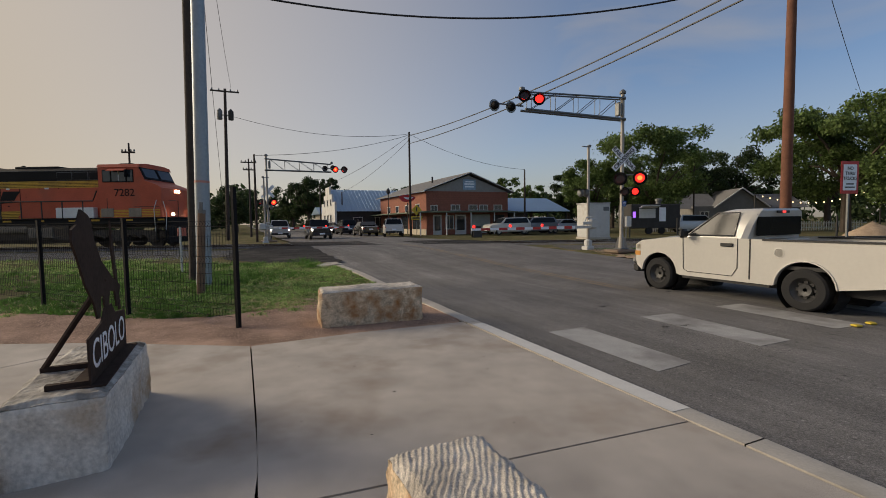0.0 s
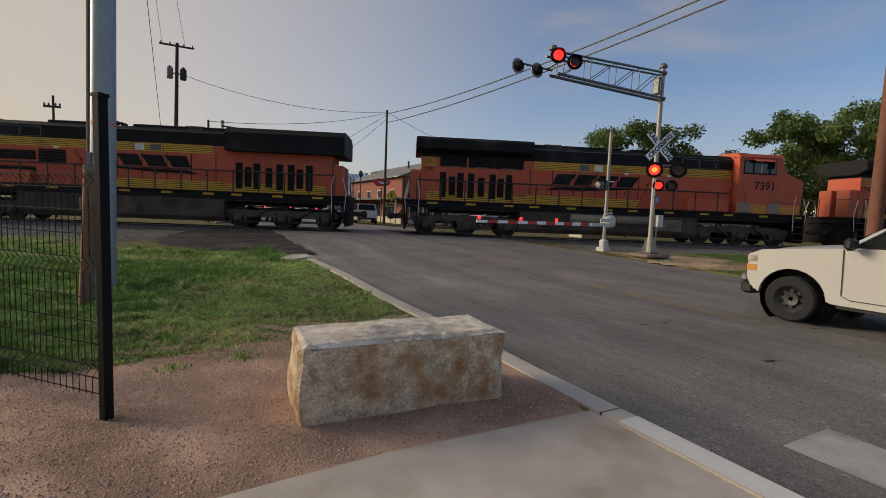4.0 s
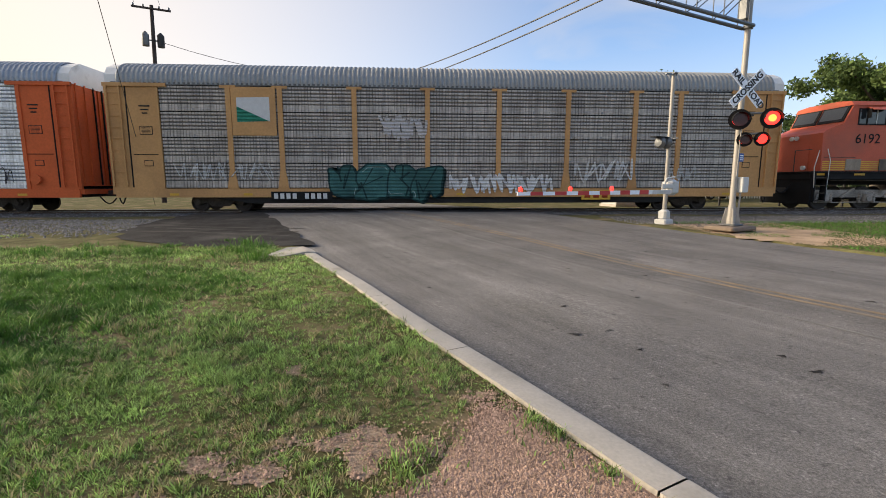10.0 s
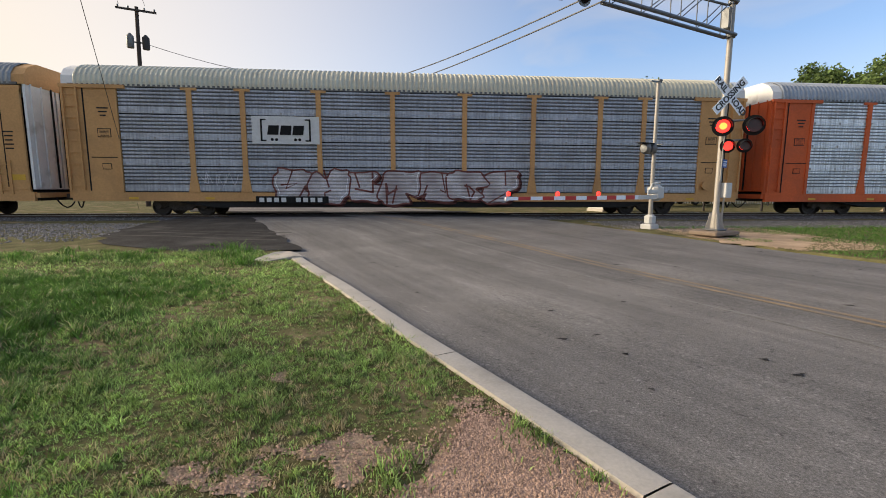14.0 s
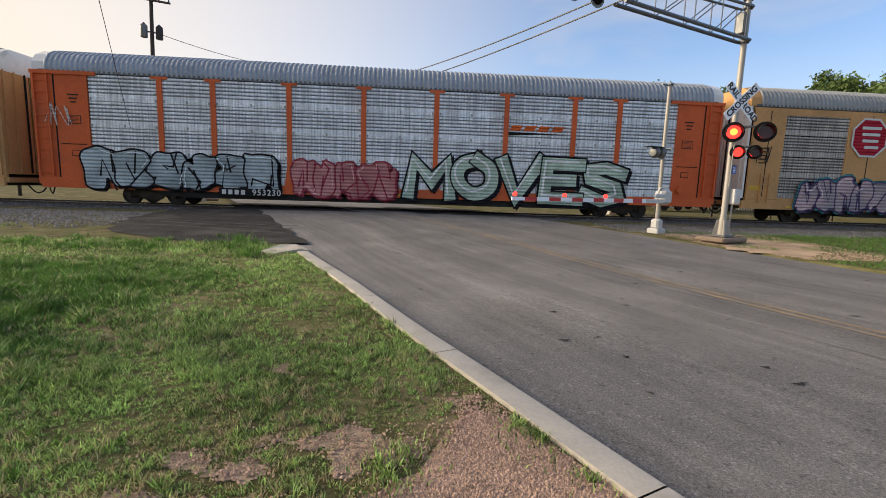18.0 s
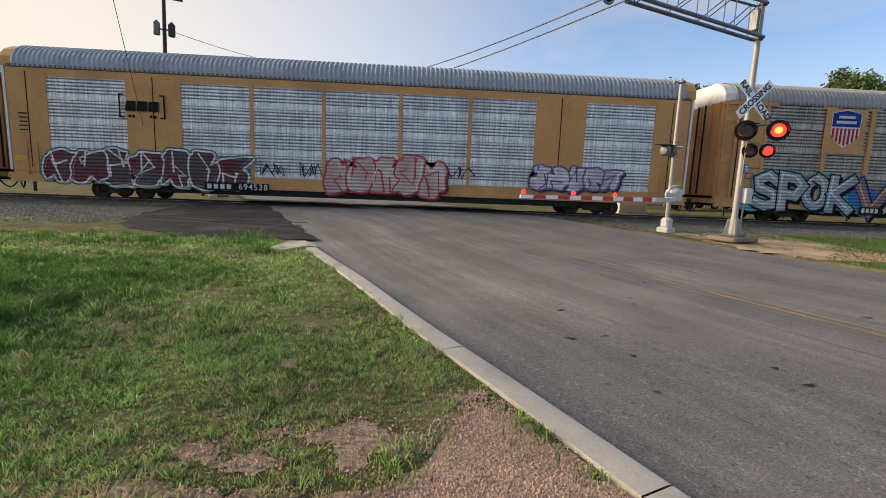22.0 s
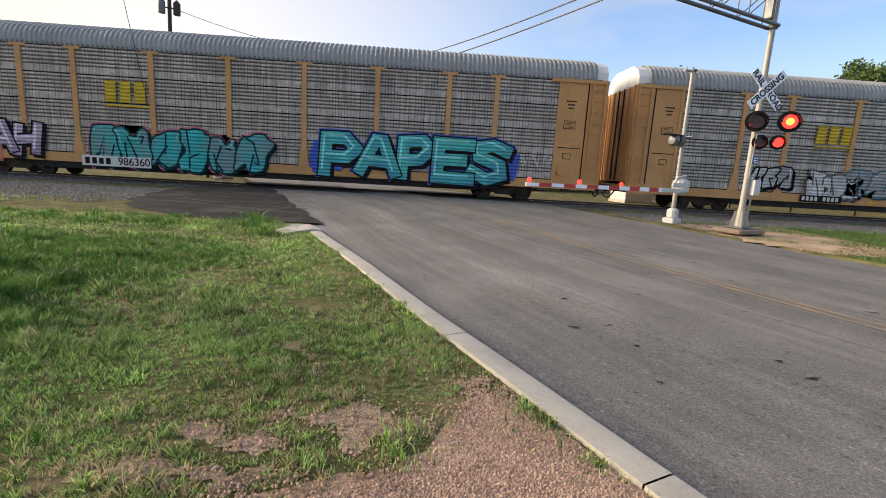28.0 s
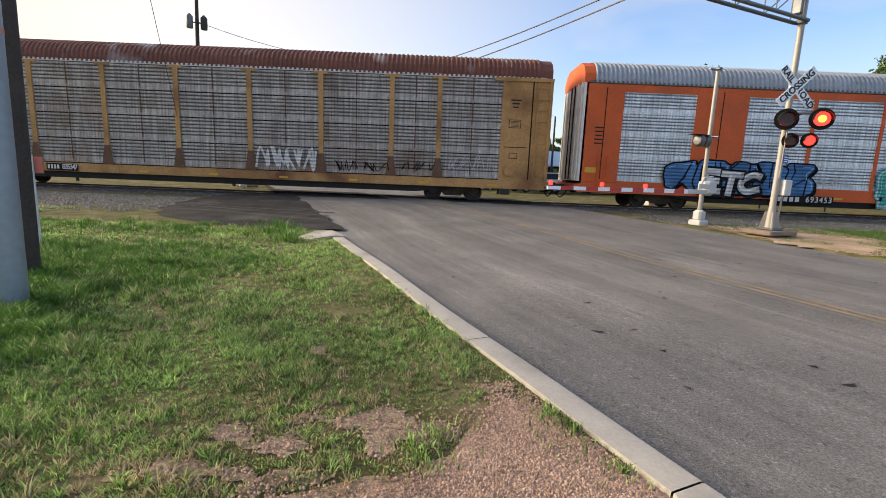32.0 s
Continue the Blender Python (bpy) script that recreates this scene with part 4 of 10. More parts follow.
def screen(x0, x1, y, z0, z1, side, material):
    """Four perforated sheets, one over the other, each pressed into lying ridges with a plain flange at its foot. The
    shade in the troughs and sheet joints is put in as dark colour.
    """
    sheets, ridges, flange = 4, 5, 0.3
    high = (z1 - z0) / sheets
    p = high * (1 - flange) / ridges
    prof, slot = [(z0, 0.0)], []
    bright = material == SCREEN_LIGHT

    def go(z, d, hole=0):
        prof.append((z, d))
        slot.append(hole)

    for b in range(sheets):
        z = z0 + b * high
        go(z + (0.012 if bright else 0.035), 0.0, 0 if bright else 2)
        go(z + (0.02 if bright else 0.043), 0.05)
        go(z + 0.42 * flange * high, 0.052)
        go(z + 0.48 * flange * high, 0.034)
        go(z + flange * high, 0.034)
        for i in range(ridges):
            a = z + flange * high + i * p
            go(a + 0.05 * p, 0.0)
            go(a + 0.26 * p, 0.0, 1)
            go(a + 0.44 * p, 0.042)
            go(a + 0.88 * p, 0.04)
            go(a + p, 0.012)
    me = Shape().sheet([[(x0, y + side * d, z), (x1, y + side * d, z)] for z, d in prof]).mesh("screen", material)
    # Trough and joint faces take the painted shade colours.
    me.materials.append(SLOT_SHADE_LIGHT if bright else SLOT_SHADE_DARK)
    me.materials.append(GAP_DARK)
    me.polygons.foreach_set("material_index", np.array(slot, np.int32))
    return me


ROOFS = {}


def roof_mesh(material):
    if material.name not in ROOFS:
        ribs = 145
        rows = []
        half = [(1.6, 0.0), (1.61, 0.16), (1.55, 0.42), (1.38, 0.66), (1.08, 0.84), (0.7, 0.95), (0.3, 0.985)]
        arc = [(-y, EAVE + z) for y, z in half] + [(y, EAVE + z) for y, z in half[::-1]]
        for k in range(ribs * 4 + 1):
            x = -HALF + 0.5 + (2 * HALF - 1.0) * k / (ribs * 4)
            d = (0.0, 0.034, 0.034, 0.0)[k % 4]
            rows.append([(x, y * (1 + 0.6 * d), z + d * min(1, (z - EAVE) * 1.6)) for y, z in arc])
        ROOFS[material.name] = Shape().sheet(rows).mesh("roof", material)
    return ROOFS[material.name]


GLYPHS = {
    "A": (((0, 0), (0.42, 1), (0.62, 1), (1, 0)), ((0.2, 0.34), (0.82, 0.34))),
    "B": (((0.08, 0), (0.08, 1), (0.65, 1), (0.88, 0.78), (0.62, 0.54), (0.12, 0.52)), ((0.62, 0.53), (1, 0.28), (0.72, 0), (0.08, 0))),
    "C": (((1, 0.86), (0.6, 1), (0.1, 0.76), (0.05, 0.28), (0.45, 0), (1, 0.12)),),
    "E": (((0.95, 1), (0.08, 1), (0.08, 0), (1, 0)), ((0.1, 0.52), (0.8, 0.52))),
    "H": (((0.08, 0), (0.08, 1)), ((0.94, 0), (0.94, 1)), ((0.1, 0.5), (0.9, 0.5))),
    "K": (((0.08, 0), (0.08, 1)), ((0.95, 1), (0.14, 0.48), (1, 0))),
    "M": (((0, 0), (0.1, 1), (0.5, 0.36), (0.9, 1), (1, 0)),),
    "O": (((0.5, 1), (0.1, 0.82), (0.03, 0.3), (0.45, 0), (0.95, 0.22), (0.95, 0.76), (0.5, 1)),),
    "P": (((0.08, 0), (0.08, 1), (0.68, 1), (1, 0.74), (0.68, 0.44), (0.12, 0.44)),),
    "R": (((0.08, 0), (0.08, 1), (0.68, 1), (0.98, 0.76), (0.68, 0.5), (0.12, 0.48)), ((0.5, 0.48), (1, 0))),
    "S": (((0.98, 0.84), (0.55, 1), (0.08, 0.86), (0.14, 0.6), (0.84, 0.44), (0.95, 0.15), (0.5, 0), (0.02, 0.16)),),
    "T": (((0, 1), (1, 1)), ((0.5, 0.98), (0.5, 0))),
    "U": (((0.05, 1), (0.08, 0.24), (0.45, 0), (0.9, 0.24), (0.95, 1)),),
    "V": (((0, 1), (0.48, 0), (1, 1)),),
    "W": (((0, 1), (0.22, 0), (0.5, 0.72), (0.78, 0), (1, 1)),),
}


def rounded(line):
    """A stroke with its corners cut, then cut again."""
    for _ in range(2):
        out = [line[0]]
        for (ax, az), (bx, bz) in zip(line, line[1:]):
            out += [(ax * 0.75 + bx * 0.25, az * 0.75 + bz * 0.25), (ax * 0.25 + bx * 0.75, az * 0.25 + bz * 0.75)]
        line = out + [line[-1]]
    return line


def curl(r):
    """One thin sprayed stroke that is no letter."""
    n = r.choice((5, 6, 7))
    up = r.choice((-1, 1))
    pts = []
    for i in range(n):
        up = -up
        pts.append(((i / (n - 1) - 0.5) * 0.8 + r.uniform(-0.5, 0.5), up * r.uniform(0.2, 0.5)))
    out = []
    for i in range(n - 1):
        a, b, c, d = (Vector(pts[max(0, min(n - 1, i + k))]) for k in (-1, 0, 1, 2))
        for q in (0.0, 0.17, 0.33, 0.5, 0.67, 0.83):
            out.append(tuple(0.5 * (2 * b + (c - a) * q + (2 * a - 5 * b + 4 * c - d) * q * q + (3 * b - a - 3 * c + d) * q ** 3)))
    return out + [pts[-1]]


def blob(r, cx, cz, w, h):
    """The outline of one fat sprayed form that is no letter: square-shouldered, leaning, with a cleft or a spike."""
    n, lean = 20, r.uniform(-0.12, 0.3)
    cleft, spike = r.randrange(n), r.randrange(n)
    pts = []
    for i in range(n):
        a = 2 * math.pi * i / n
        c, s = math.cos(a), math.sin(a)
        k = r.uniform(0.86, 1.08)
        if i == cleft:
            k = r.uniform(0.3, 0.5)
        elif i == spike:
            k = r.uniform(1.15, 1.4)
        x, z = math.copysign(abs(c) ** 0.55, c) * w / 2 * k, math.copysign(abs(s) ** 0.55, s) * h / 2 * min(k, 1.12)
        pts.append((cx + x + lean * z, cz + z))
    out = []
    for (ax, az), (bx, bz) in zip(pts, pts[1:] + pts[:1]):
        out += [(ax * 0.8 + bx * 0.2, az * 0.8 + bz * 0.2), (ax * 0.2 + bx * 0.8, az * 0.2 + bz * 0.8)]
    return out


def grown(pts, d):
    """An outline pushed outwards by d."""
    n, out = len(pts), []
    for i in range(n):
        ax, az = pts[i - 1]
        bx, bz = pts[(i + 1) % n]
        t = Vector((bx - ax, bz - az)).normalized()
        out.append((pts[i][0] + t.y * d, pts[i][1] - t.x * d))
    return out


def patch_of(shape, pts, y):
    return shape.add([(x, y, z) for x, z in pts], [tuple(range(len(pts)))])


def ribbon(pts, width, y, slack=0.00025, shape=None):
    """A flat sprayed line of even width with bent corners."""
    rows = []
    n = len(pts)
    for i, (x, z) in enumerate(pts):
        ax, az = pts[max(0, i - 1)]
        bx, bz = pts[min(n - 1, i + 1)]
        d1 = Vector((x - ax, z - az)) if i else Vector((bx - x, bz - z))
        d2 = Vector((bx - x, bz - z)) if i < n - 1 else d1
        d1, d2 = d1.normalized(), d2.normalized()
        t = d1 + d2
        t = t.normalized() if t.length > 0.2 else d1
        k = min(1.5, 1 / max(0.4, t.dot(d1))) * width / 2
        nx, nz = -t.y * k, t.x * k
        if i == 0:
            x, z = x - d2.x * width * 0.4, z - d2.y * width * 0.4
        if i == n - 1:
            x, z = x + d1.x * width * 0.4, z + d1.y * width * 0.4
        rows.append([(x + nx, y - slack * i, z + nz), (x - nx, y - slack * i, z - nz)])
    return (shape or Shape()).sheet(rows)


PAINTS = {}


def spray(rgb, second=None):
    key = (tuple(rgb), tuple(second or rgb))
    if key not in PAINTS:
        m = PAINTS[key] = mat("spray_paint", rgb, 0.7, spec=0.12, var=0.3, scale=2.2, fine=18, bump=0.0, dirt=second, dirt_amount=0.75 if second else 0.0)
        n, l = m.node_tree.nodes, m.node_tree.links
        co, wave, bp = n.new("ShaderNodeTexCoord"), n.new("ShaderNodeTexWave"), n.new("ShaderNodeBump")
        wave.bands_direction = "Z"
        wave.inputs["Scale"].default_value, wave.inputs["Distortion"].default_value = 0.314 / 0.142, 0.0
        bp.inputs["Strength"].default_value, bp.inputs["Distance"].default_value = 1.0, 0.035
        l.new(co.outputs["Object"], wave.inputs["Vector"])
        l.new(wave.outputs["Fac"], bp.inputs["Height"])
        l.new(bp.outputs["Normal"], n["Principled BSDF"].inputs["Normal"])
    return PAINTS[key]


def letter_strokes(word, x, z, length, height, r):
    """The words' bent and leaning strokes, letter by letter, with the width of the brush."""
    step = length / len(word)
    for k, ch in enumerate(word):
        w, h = step * r.uniform(0.84, 0.98), height * r.uniform(0.72, 0.84)
        x0, z0 = x - length / 2 + step * (k + 0.5) - w / 2, z - h / 2 + height * r.uniform(-0.05, 0.05)
        lean = r.uniform(-0.04, 0.16)
        lines = [rounded(line) if ch.upper() in "COU" else line for line in GLYPHS[ch.upper()]]
        bent = [[(x0 + a * w + lean * (b - 0.5) * h + 0.035 * w * math.sin(5 * b + k), z0 + b * h + 0.04 * h * math.sin(4 * a + 2 * k)) for a, b in line] for line in lines]
        yield k, bent, min(w * 0.4, h * 0.36)


def graffiti(parent, x, z, length, height, letters, fill, line, seed, glow_rgb=None, word="", second=None, lift=0.0):
    """Sprayed fat forms or a word on the near side: halo, edges, bodies in two shades, inner lines and thin highlights."""
    r = random.Random(seed)
    y = -1.668 - lift
    pale = tuple(min(0.8, c * 1.2 + 0.16) for c in fill)
    second = second or tuple(0.55 * c + 0.3 * g for c, g in zip(fill, glow_rgb or line))
    g = None

    def layer(name, shape, rgb, other=None):
        nonlocal g
        ob = part("graffiti" if g is None else name, shape, spray(rgb, other), parent if g is None else g, "" if g else "sprayed fat letters with strong edges" if word else "sprayed fat interlocking forms with strong edges")
        g = g or ob

    if word:
        forms = [(k, strokes, brush) for k, strokes, brush in letter_strokes(word, x, z, length, height, r)]
        for k, strokes, brush in forms:
            s = Shape()
            for j, pts in enumerate(strokes):
                ribbon(pts, brush + (0.2 if glow_rgb else 0.16), y - 0.0012 * (k % 3 + 3 * j), shape=s)
            layer("paint_halo", s, glow_rgb or line)
        for e in (-1, 1) if glow_rgb else ():
            layer("paint_cloud", patch_of(Shape(), blob(r, x + e * length * 0.47, z - 0.1 * height, height * 0.8, height * 0.8), y + 0.001 + 0.0005 * e), glow_rgb)
        for k, strokes, brush in forms:
            s = Shape()
            for j, pts in enumerate(strokes):
                ribbon([(px + 0.11, pz - 0.1) for px, pz in pts], brush + 0.1, y - 0.0049 - 0.0003 * j, shape=s)
            layer("paint_shade", s, (0.014, 0.014, 0.018))
        for k, strokes, brush in forms:
            up = 0.009 * (k % 2)
            edge, body, shine = Shape(), Shape(), Shape()
            for j, pts in enumerate(strokes):
                ribbon(pts, brush + 0.12, y - 0.0064 - up - 0.0012 * j, shape=edge)
                ribbon(pts, brush, y - 0.009 - up - 0.0012 * j, shape=body)
                ribbon([(px - brush * 0.2, pz + brush * 0.22) for px, pz in pts], 0.09, y - 0.013 - up - 0.001 * j, shape=shine)
            layer("paint_edge", edge, line)
            layer("paint_body", body, fill, second)
            layer("paint_highlight", shine, pale)
        return
    step = length / letters
    forms = []
    for k in range(letters):
        cx, cz = x - length / 2 + (k + 0.5) * step, z + r.uniform(-0.04, 0.04) * height
        forms.append((k, cx, cz, step * r.uniform(1.0, 1.22), height * r.uniform(0.8, 0.98)))
    outlines = [blob(r, *f[1:]) for f in forms]
    for (k, *_), form in zip(forms, outlines):
        layer("paint_halo", patch_of(Shape(), grown(form, 0.13 if glow_rgb else 0.06), y - 0.0012 * (k % 3)), glow_rgb or line)
    for (k, cx, cz, w, h), form in zip(forms, outlines):
        up = 0.009 * (k % 2)
        layer("paint_shade", patch_of(Shape(), [(px + 0.1, pz - 0.08) for px, pz in grown(form, 0.05)], y - 0.0045 - 0.0008 * (k % 2)), tuple(c * 0.4 for c in line))
        layer("paint_edge", patch_of(Shape(), grown(form, 0.07), y - 0.006 - up), line)
        layer("paint_body", patch_of(Shape(), form, y - 0.009 - up), fill, second)
        a = (cx + r.uniform(-0.36, 0.36) * w, cz + r.choice((-1, 1)) * h * 0.48)
        run = [a] + [(cx + r.uniform(-0.34, 0.34) * w, cz + r.uniform(-0.3, 0.3) * h) for _ in range(r.choice((2, 3)))]
        layer("paint_line", ribbon(run, r.uniform(0.05, 0.085), y - 0.0125 - up), line)
        if h > 1.0:
            b = (cx + r.uniform(-0.3, 0.3) * w, cz + r.choice((-1, 1)) * h * 0.47)
            layer("paint_line", ribbon([b, (b[0] + r.uniform(-0.2, 0.2) * w, cz + r.uniform(-0.1, 0.1) * h)], 0.07, y - 0.0142 - up), line)
        i, inner = r.randrange(len(form)), grown(form, -0.09)
        layer("paint_highlight", ribbon([inner[(i + q) % len(form)] for q in range(r.choice((6, 9, 12)))], 0.035, y - 0.0165 - up), pale)


def scrawl(parent, x, z, length, height, rgb, seed, width=0.03):
    """A few thin sprayed curls side by side."""
    r = random.Random(seed)
    n = max(2, int(length / 0.45))
    for k in range(n):
        cx = x - length / 2 + length * (k + 0.5) / n
        pts = [(cx + a * length / n * 0.9, z + b * height * 0.8) for a, b in curl(r)]
        part("scrawl", ribbon(pts, width, -1.668), spray(rgb), parent, "thin sprayed scrawl")


POST_FOOT = mat("brown_rust", (0.14, 0.075, 0.045), 0.85, var=0.4, scale=3, fine=20)
CLIP_STEEL = mat("clip_steel", (0.3, 0.29, 0.28), 0.6, 0.2, var=0.3)
CLIP = Shape().box(0, 0, 0, 0.07, 0.02, 0.1).mesh("clip", CLIP_STEEL)
POSTS = (2.0, 4.78, 6.82, 9.8, 12.8, 15.8, 18.75, 21.68, 23.65, 26.38)


def autorack(paint, screens, roof, style="flared", tone="yellow"):
    """A covered car carrier: sill, posts, screens, end panels with ladders, ribbed roof. style 'flat': framed screens and blank panels."""
    t = thing("autorack", f"tall {tone} covered car carrier with sprayed paint", "railcar", group="car carriers of the train")
    part("sill", Shape().box(0, -1.56, 0.8, 2 * HALF - 0.2, 0.12, 0.36).box(0, 1.56, 0.8, 2 * HALF - 0.2, 0.12, 0.36), paint, t)
    part("underframe", Shape().prism([(-HALF + 3.0, 0.72), (-HALF + 5.5, 0.36), (HALF - 5.5, 0.36), (HALF - 3.0, 0.72)], "y", -1.47, 1.47).box(0, 0, 0.75, 2 * HALF - 0.3, 2.4, 0.25), RACK_DARK, t)
    part("floor_deck", Shape().box(0, 0, 0.95, 2 * HALF - 0.4, 3.0, 0.08), RACK_DARK, t)
    # Added black boards behind the screens stand in for the shade inside.
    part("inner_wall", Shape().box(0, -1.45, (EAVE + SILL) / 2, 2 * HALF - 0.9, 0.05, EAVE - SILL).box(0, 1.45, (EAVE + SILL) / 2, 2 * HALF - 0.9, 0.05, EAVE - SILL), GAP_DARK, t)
    part("roof", roof_mesh(roof), roof, t, smooth=False)
    spans = list(zip(POSTS, POSTS[1:]))
    for s in (-1, 1):
        part("top_rail", Shape().box(0, s * 1.57, EAVE + 0.02, 2 * HALF - 0.6, 0.1, 0.1), PALE_BAR if screens == SCREEN_OLD else GALV_EDGE, t)
        if style == "flared":
            for k, (a, b) in enumerate(spans):
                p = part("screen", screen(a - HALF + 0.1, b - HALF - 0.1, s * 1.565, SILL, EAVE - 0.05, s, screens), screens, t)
                if screens == SCREEN_OLD:
                    part("seam_strip", Shape().box((a + b) / 2 - HALF, s * 1.62, (EAVE + SILL) / 2, 0.045, 0.01, EAVE - SILL - 0.1), POST_FOOT, p, "rust-stained centre seam")
                if s < 0:
                    for j in range(4):
                        for q in (a - HALF + 0.16, (a + b) / 2 - HALF, b - HALF - 0.16):
                            part("clip", CLIP, CLIP_STEEL, p, at=pose(q, s * 1.622, SILL + (EAVE - 0.05 - SILL) * j / 4 + 0.1))
            for a in POSTS[1:-1]:
                x = a - HALF
                part("post", Shape().prism([(x - 0.1, EAVE - 0.12), (x + 0.1, EAVE - 0.12), (x + 0.1, 1.75), (x + 0.22, SILL), (x - 0.22, SILL), (x - 0.1, 1.75)], "y", s * 1.57, s * 1.655).box(x, s * 1.6, EAVE - 0.07, 0.62, 0.09, 0.1), paint, t)
                if screens == SCREEN_OLD:
                    part("post_foot", Shape().prism([(x - 0.11, 1.78), (x + 0.11, 1.78), (x + 0.24, SILL), (x - 0.24, SILL)], "y", s * 1.656, s * 1.662), POST_FOOT, t, "rust-brown foot of the post")
            for e in (-1, 1):
                x = e * (HALF - 1.0)
                ep = part("end_panel", Shape().box(x, s * 1.56, (EAVE + SILL) / 2 - 0.02, 2.0, 0.1, EAVE - SILL + 0.02).box(e * (HALF - 2.0), s * 1.6, (EAVE + SILL) / 2, 0.14, 0.1, EAVE - SILL), paint, t)
                part("panel_seam", Shape().box(e * (HALF - 0.82), s * 1.615, (EAVE + SILL) / 2, 0.05, 0.014, EAVE - SILL - 0.1).box(e * (HALF - 1.45), s * 1.615, 2.35, 1.0, 0.014, 0.03), GAP_DARK, ep)
                part("head_beam", Shape().box(e * (HALF - 1.2), s * 1.62, EAVE - 0.04, 2.4, 0.12, 0.14), paint, ep)
                for pz, pw, ph in ((3.3, 0.5, 0.34), (2.0, 0.35, 0.24)):
                    part("placard", Shape().box(e * (HALF - 1.5), s * 1.616, pz, pw, 0.012, ph), RACK_DARK, ep)
                    part("placard_face", Shape().box(e * (HALF - 1.5), s * 1.623, pz, pw - 0.05, 0.012, ph - 0.05), paint, ep)
                bars = Shape()
                for j in range(5):
                    bars.box(e * (HALF - 1.5), s * 1.63, 3.2 + 0.05 * j, 0.34, 0.006, 0.018)
                for j in range(3):
                    bars.box(e * (HALF - 1.5), s * 1.617, 4.25 - 0.14 * j, 0.42 - 0.1 * j, 0.008, 0.05)
                tagged(part("stencil_text", bars, RACK_DARK, ep), kind="stuff")
                lad = part("ladder", Shape().box(e * (HALF - 0.62), s * 1.68, (EAVE + SILL) / 2, 0.06, 0.06, EAVE - SILL - 0.15).box(e * (HALF - 0.12), s * 1.68, (EAVE + SILL) / 2, 0.06, 0.06, EAVE - SILL - 0.15), paint, t)
                for j in range(9):
                    part("rung", Shape().box(e * (HALF - 0.37), s * 1.7, SILL + 0.25 + j * 0.44, 0.5, 0.03, 0.035), paint, lad)
                part("brake_wheel", Shape().lathe([(0.02, -0.03), (0.2, -0.03), (0.2, 0.03), (0.02, 0.03)], (e * (HALF - 1.65), s * 1.72, 1.35), n=14, axis="y"), paint, t) if e > 0 else None
        else:
            cells = ((1.75, 4.75), (6.9, 9.6), (9.75, 12.5), (12.65, 15.65), (15.8, 18.55), (18.7, 21.4), (23.55, 26.55))
            part("side_plate", Shape().box(0, s * 1.55, EAVE - 0.2, 2 * HALF - 0.5, 0.1, 0.3).box(0, s * 1.55, SILL + 0.05, 2 * HALF - 0.5, 0.1, 0.2), paint, t)
            cuts = [0.25] + [v for c in cells for v in c] + [2 * HALF - 0.25]
            for a, b in zip(cuts[0::2], cuts[1::2]):
                q = part("side_panel", Shape().box((a + b) / 2 - HALF, s * 1.57, (EAVE + SILL) / 2 - 0.05, b - a, 0.1, EAVE - SILL - 0.25, bevel=0.015), paint, t)
                if b - a > 1.2:
                    part("panel_seam", Shape().box((a + b) / 2 - HALF, s * 1.622, (EAVE + SILL) / 2, 0.035, 0.012, EAVE - SILL - 0.4), GAP_DARK, q)
            for a, b in cells:
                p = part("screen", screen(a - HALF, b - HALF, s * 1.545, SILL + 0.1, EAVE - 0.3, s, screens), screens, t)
            for e in (-1, 1):
                lad = part("ladder", Shape().box(e * (HALF - 1.25), s * 1.65, 1.55, 0.05, 0.05, 1.3).box(e * (HALF - 0.85), s * 1.65, 1.55, 0.05, 0.05, 1.3), paint, t)
                for j in range(4):
                    part("rung", Shape().box(e * (HALF - 1.05), s * 1.67, 1.05 + j * 0.33, 0.4, 0.03, 0.03), paint, lad)
                part("warning_plate", Shape().box(e * (HALF - 0.6), s * 1.63, 1.55, 0.5, 0.012, 0.22), LOCO_YELLOW, t, "bright yellow plate")
                bars = Shape()
                for j in range(5):
                    bars.box(e * (HALF - 0.8), s * 1.63, 3.3 - 0.16 * j, 0.35 - 0.04 * (j % 3), 0.008, 0.05)
                tagged(part("stencil_text", bars, RACK_DARK, t), kind="stuff")
        for k in range(9):
            part("reflector", Shape().box(-HALF + 2.4 + k * 2.95, s * 1.628, 0.74, 0.36, 0.012, 0.09), LOCO_YELLOW, t, "yellow reflective dash")
    for e in (-1, 1):
        cap = part("roof_end", Shape().prism([(-1.58, EAVE), (1.58, EAVE), (1.56, EAVE + 0.36), (1.34, EAVE + 0.66), (0.9, EAVE + 0.88), (-0.9, EAVE + 0.88), (-1.34, EAVE + 0.66), (-1.56, EAVE + 0.36)], "x", e * (HALF - 0.55), e * (HALF - 0.05)), roof if screens == SCREEN_OLD else WHITE_PAINT if style == "flared" else paint, t)
        door = part("end_door", Shape().box(e * (HALF - 0.12), -0.8, (EAVE + SILL) / 2 + 0.1, 0.1, 1.5, EAVE - SILL).box(e * (HALF - 0.12), 0.8, (EAVE + SILL) / 2 + 0.1, 0.1, 1.5, EAVE - SILL), WHITE_PAINT if style == "flat" else paint, t)
        for j in range(6):
            part("door_rib", Shape().box(e * (HALF - 0.05), -1.3 + 0.52 * j, (EAVE + SILL) / 2 + 0.1, 0.05, 0.06, EAVE - SILL - 0.1), GAP_DARK if j in (2, 3) else WHITE_PAINT if style == "flat" else paint, door)
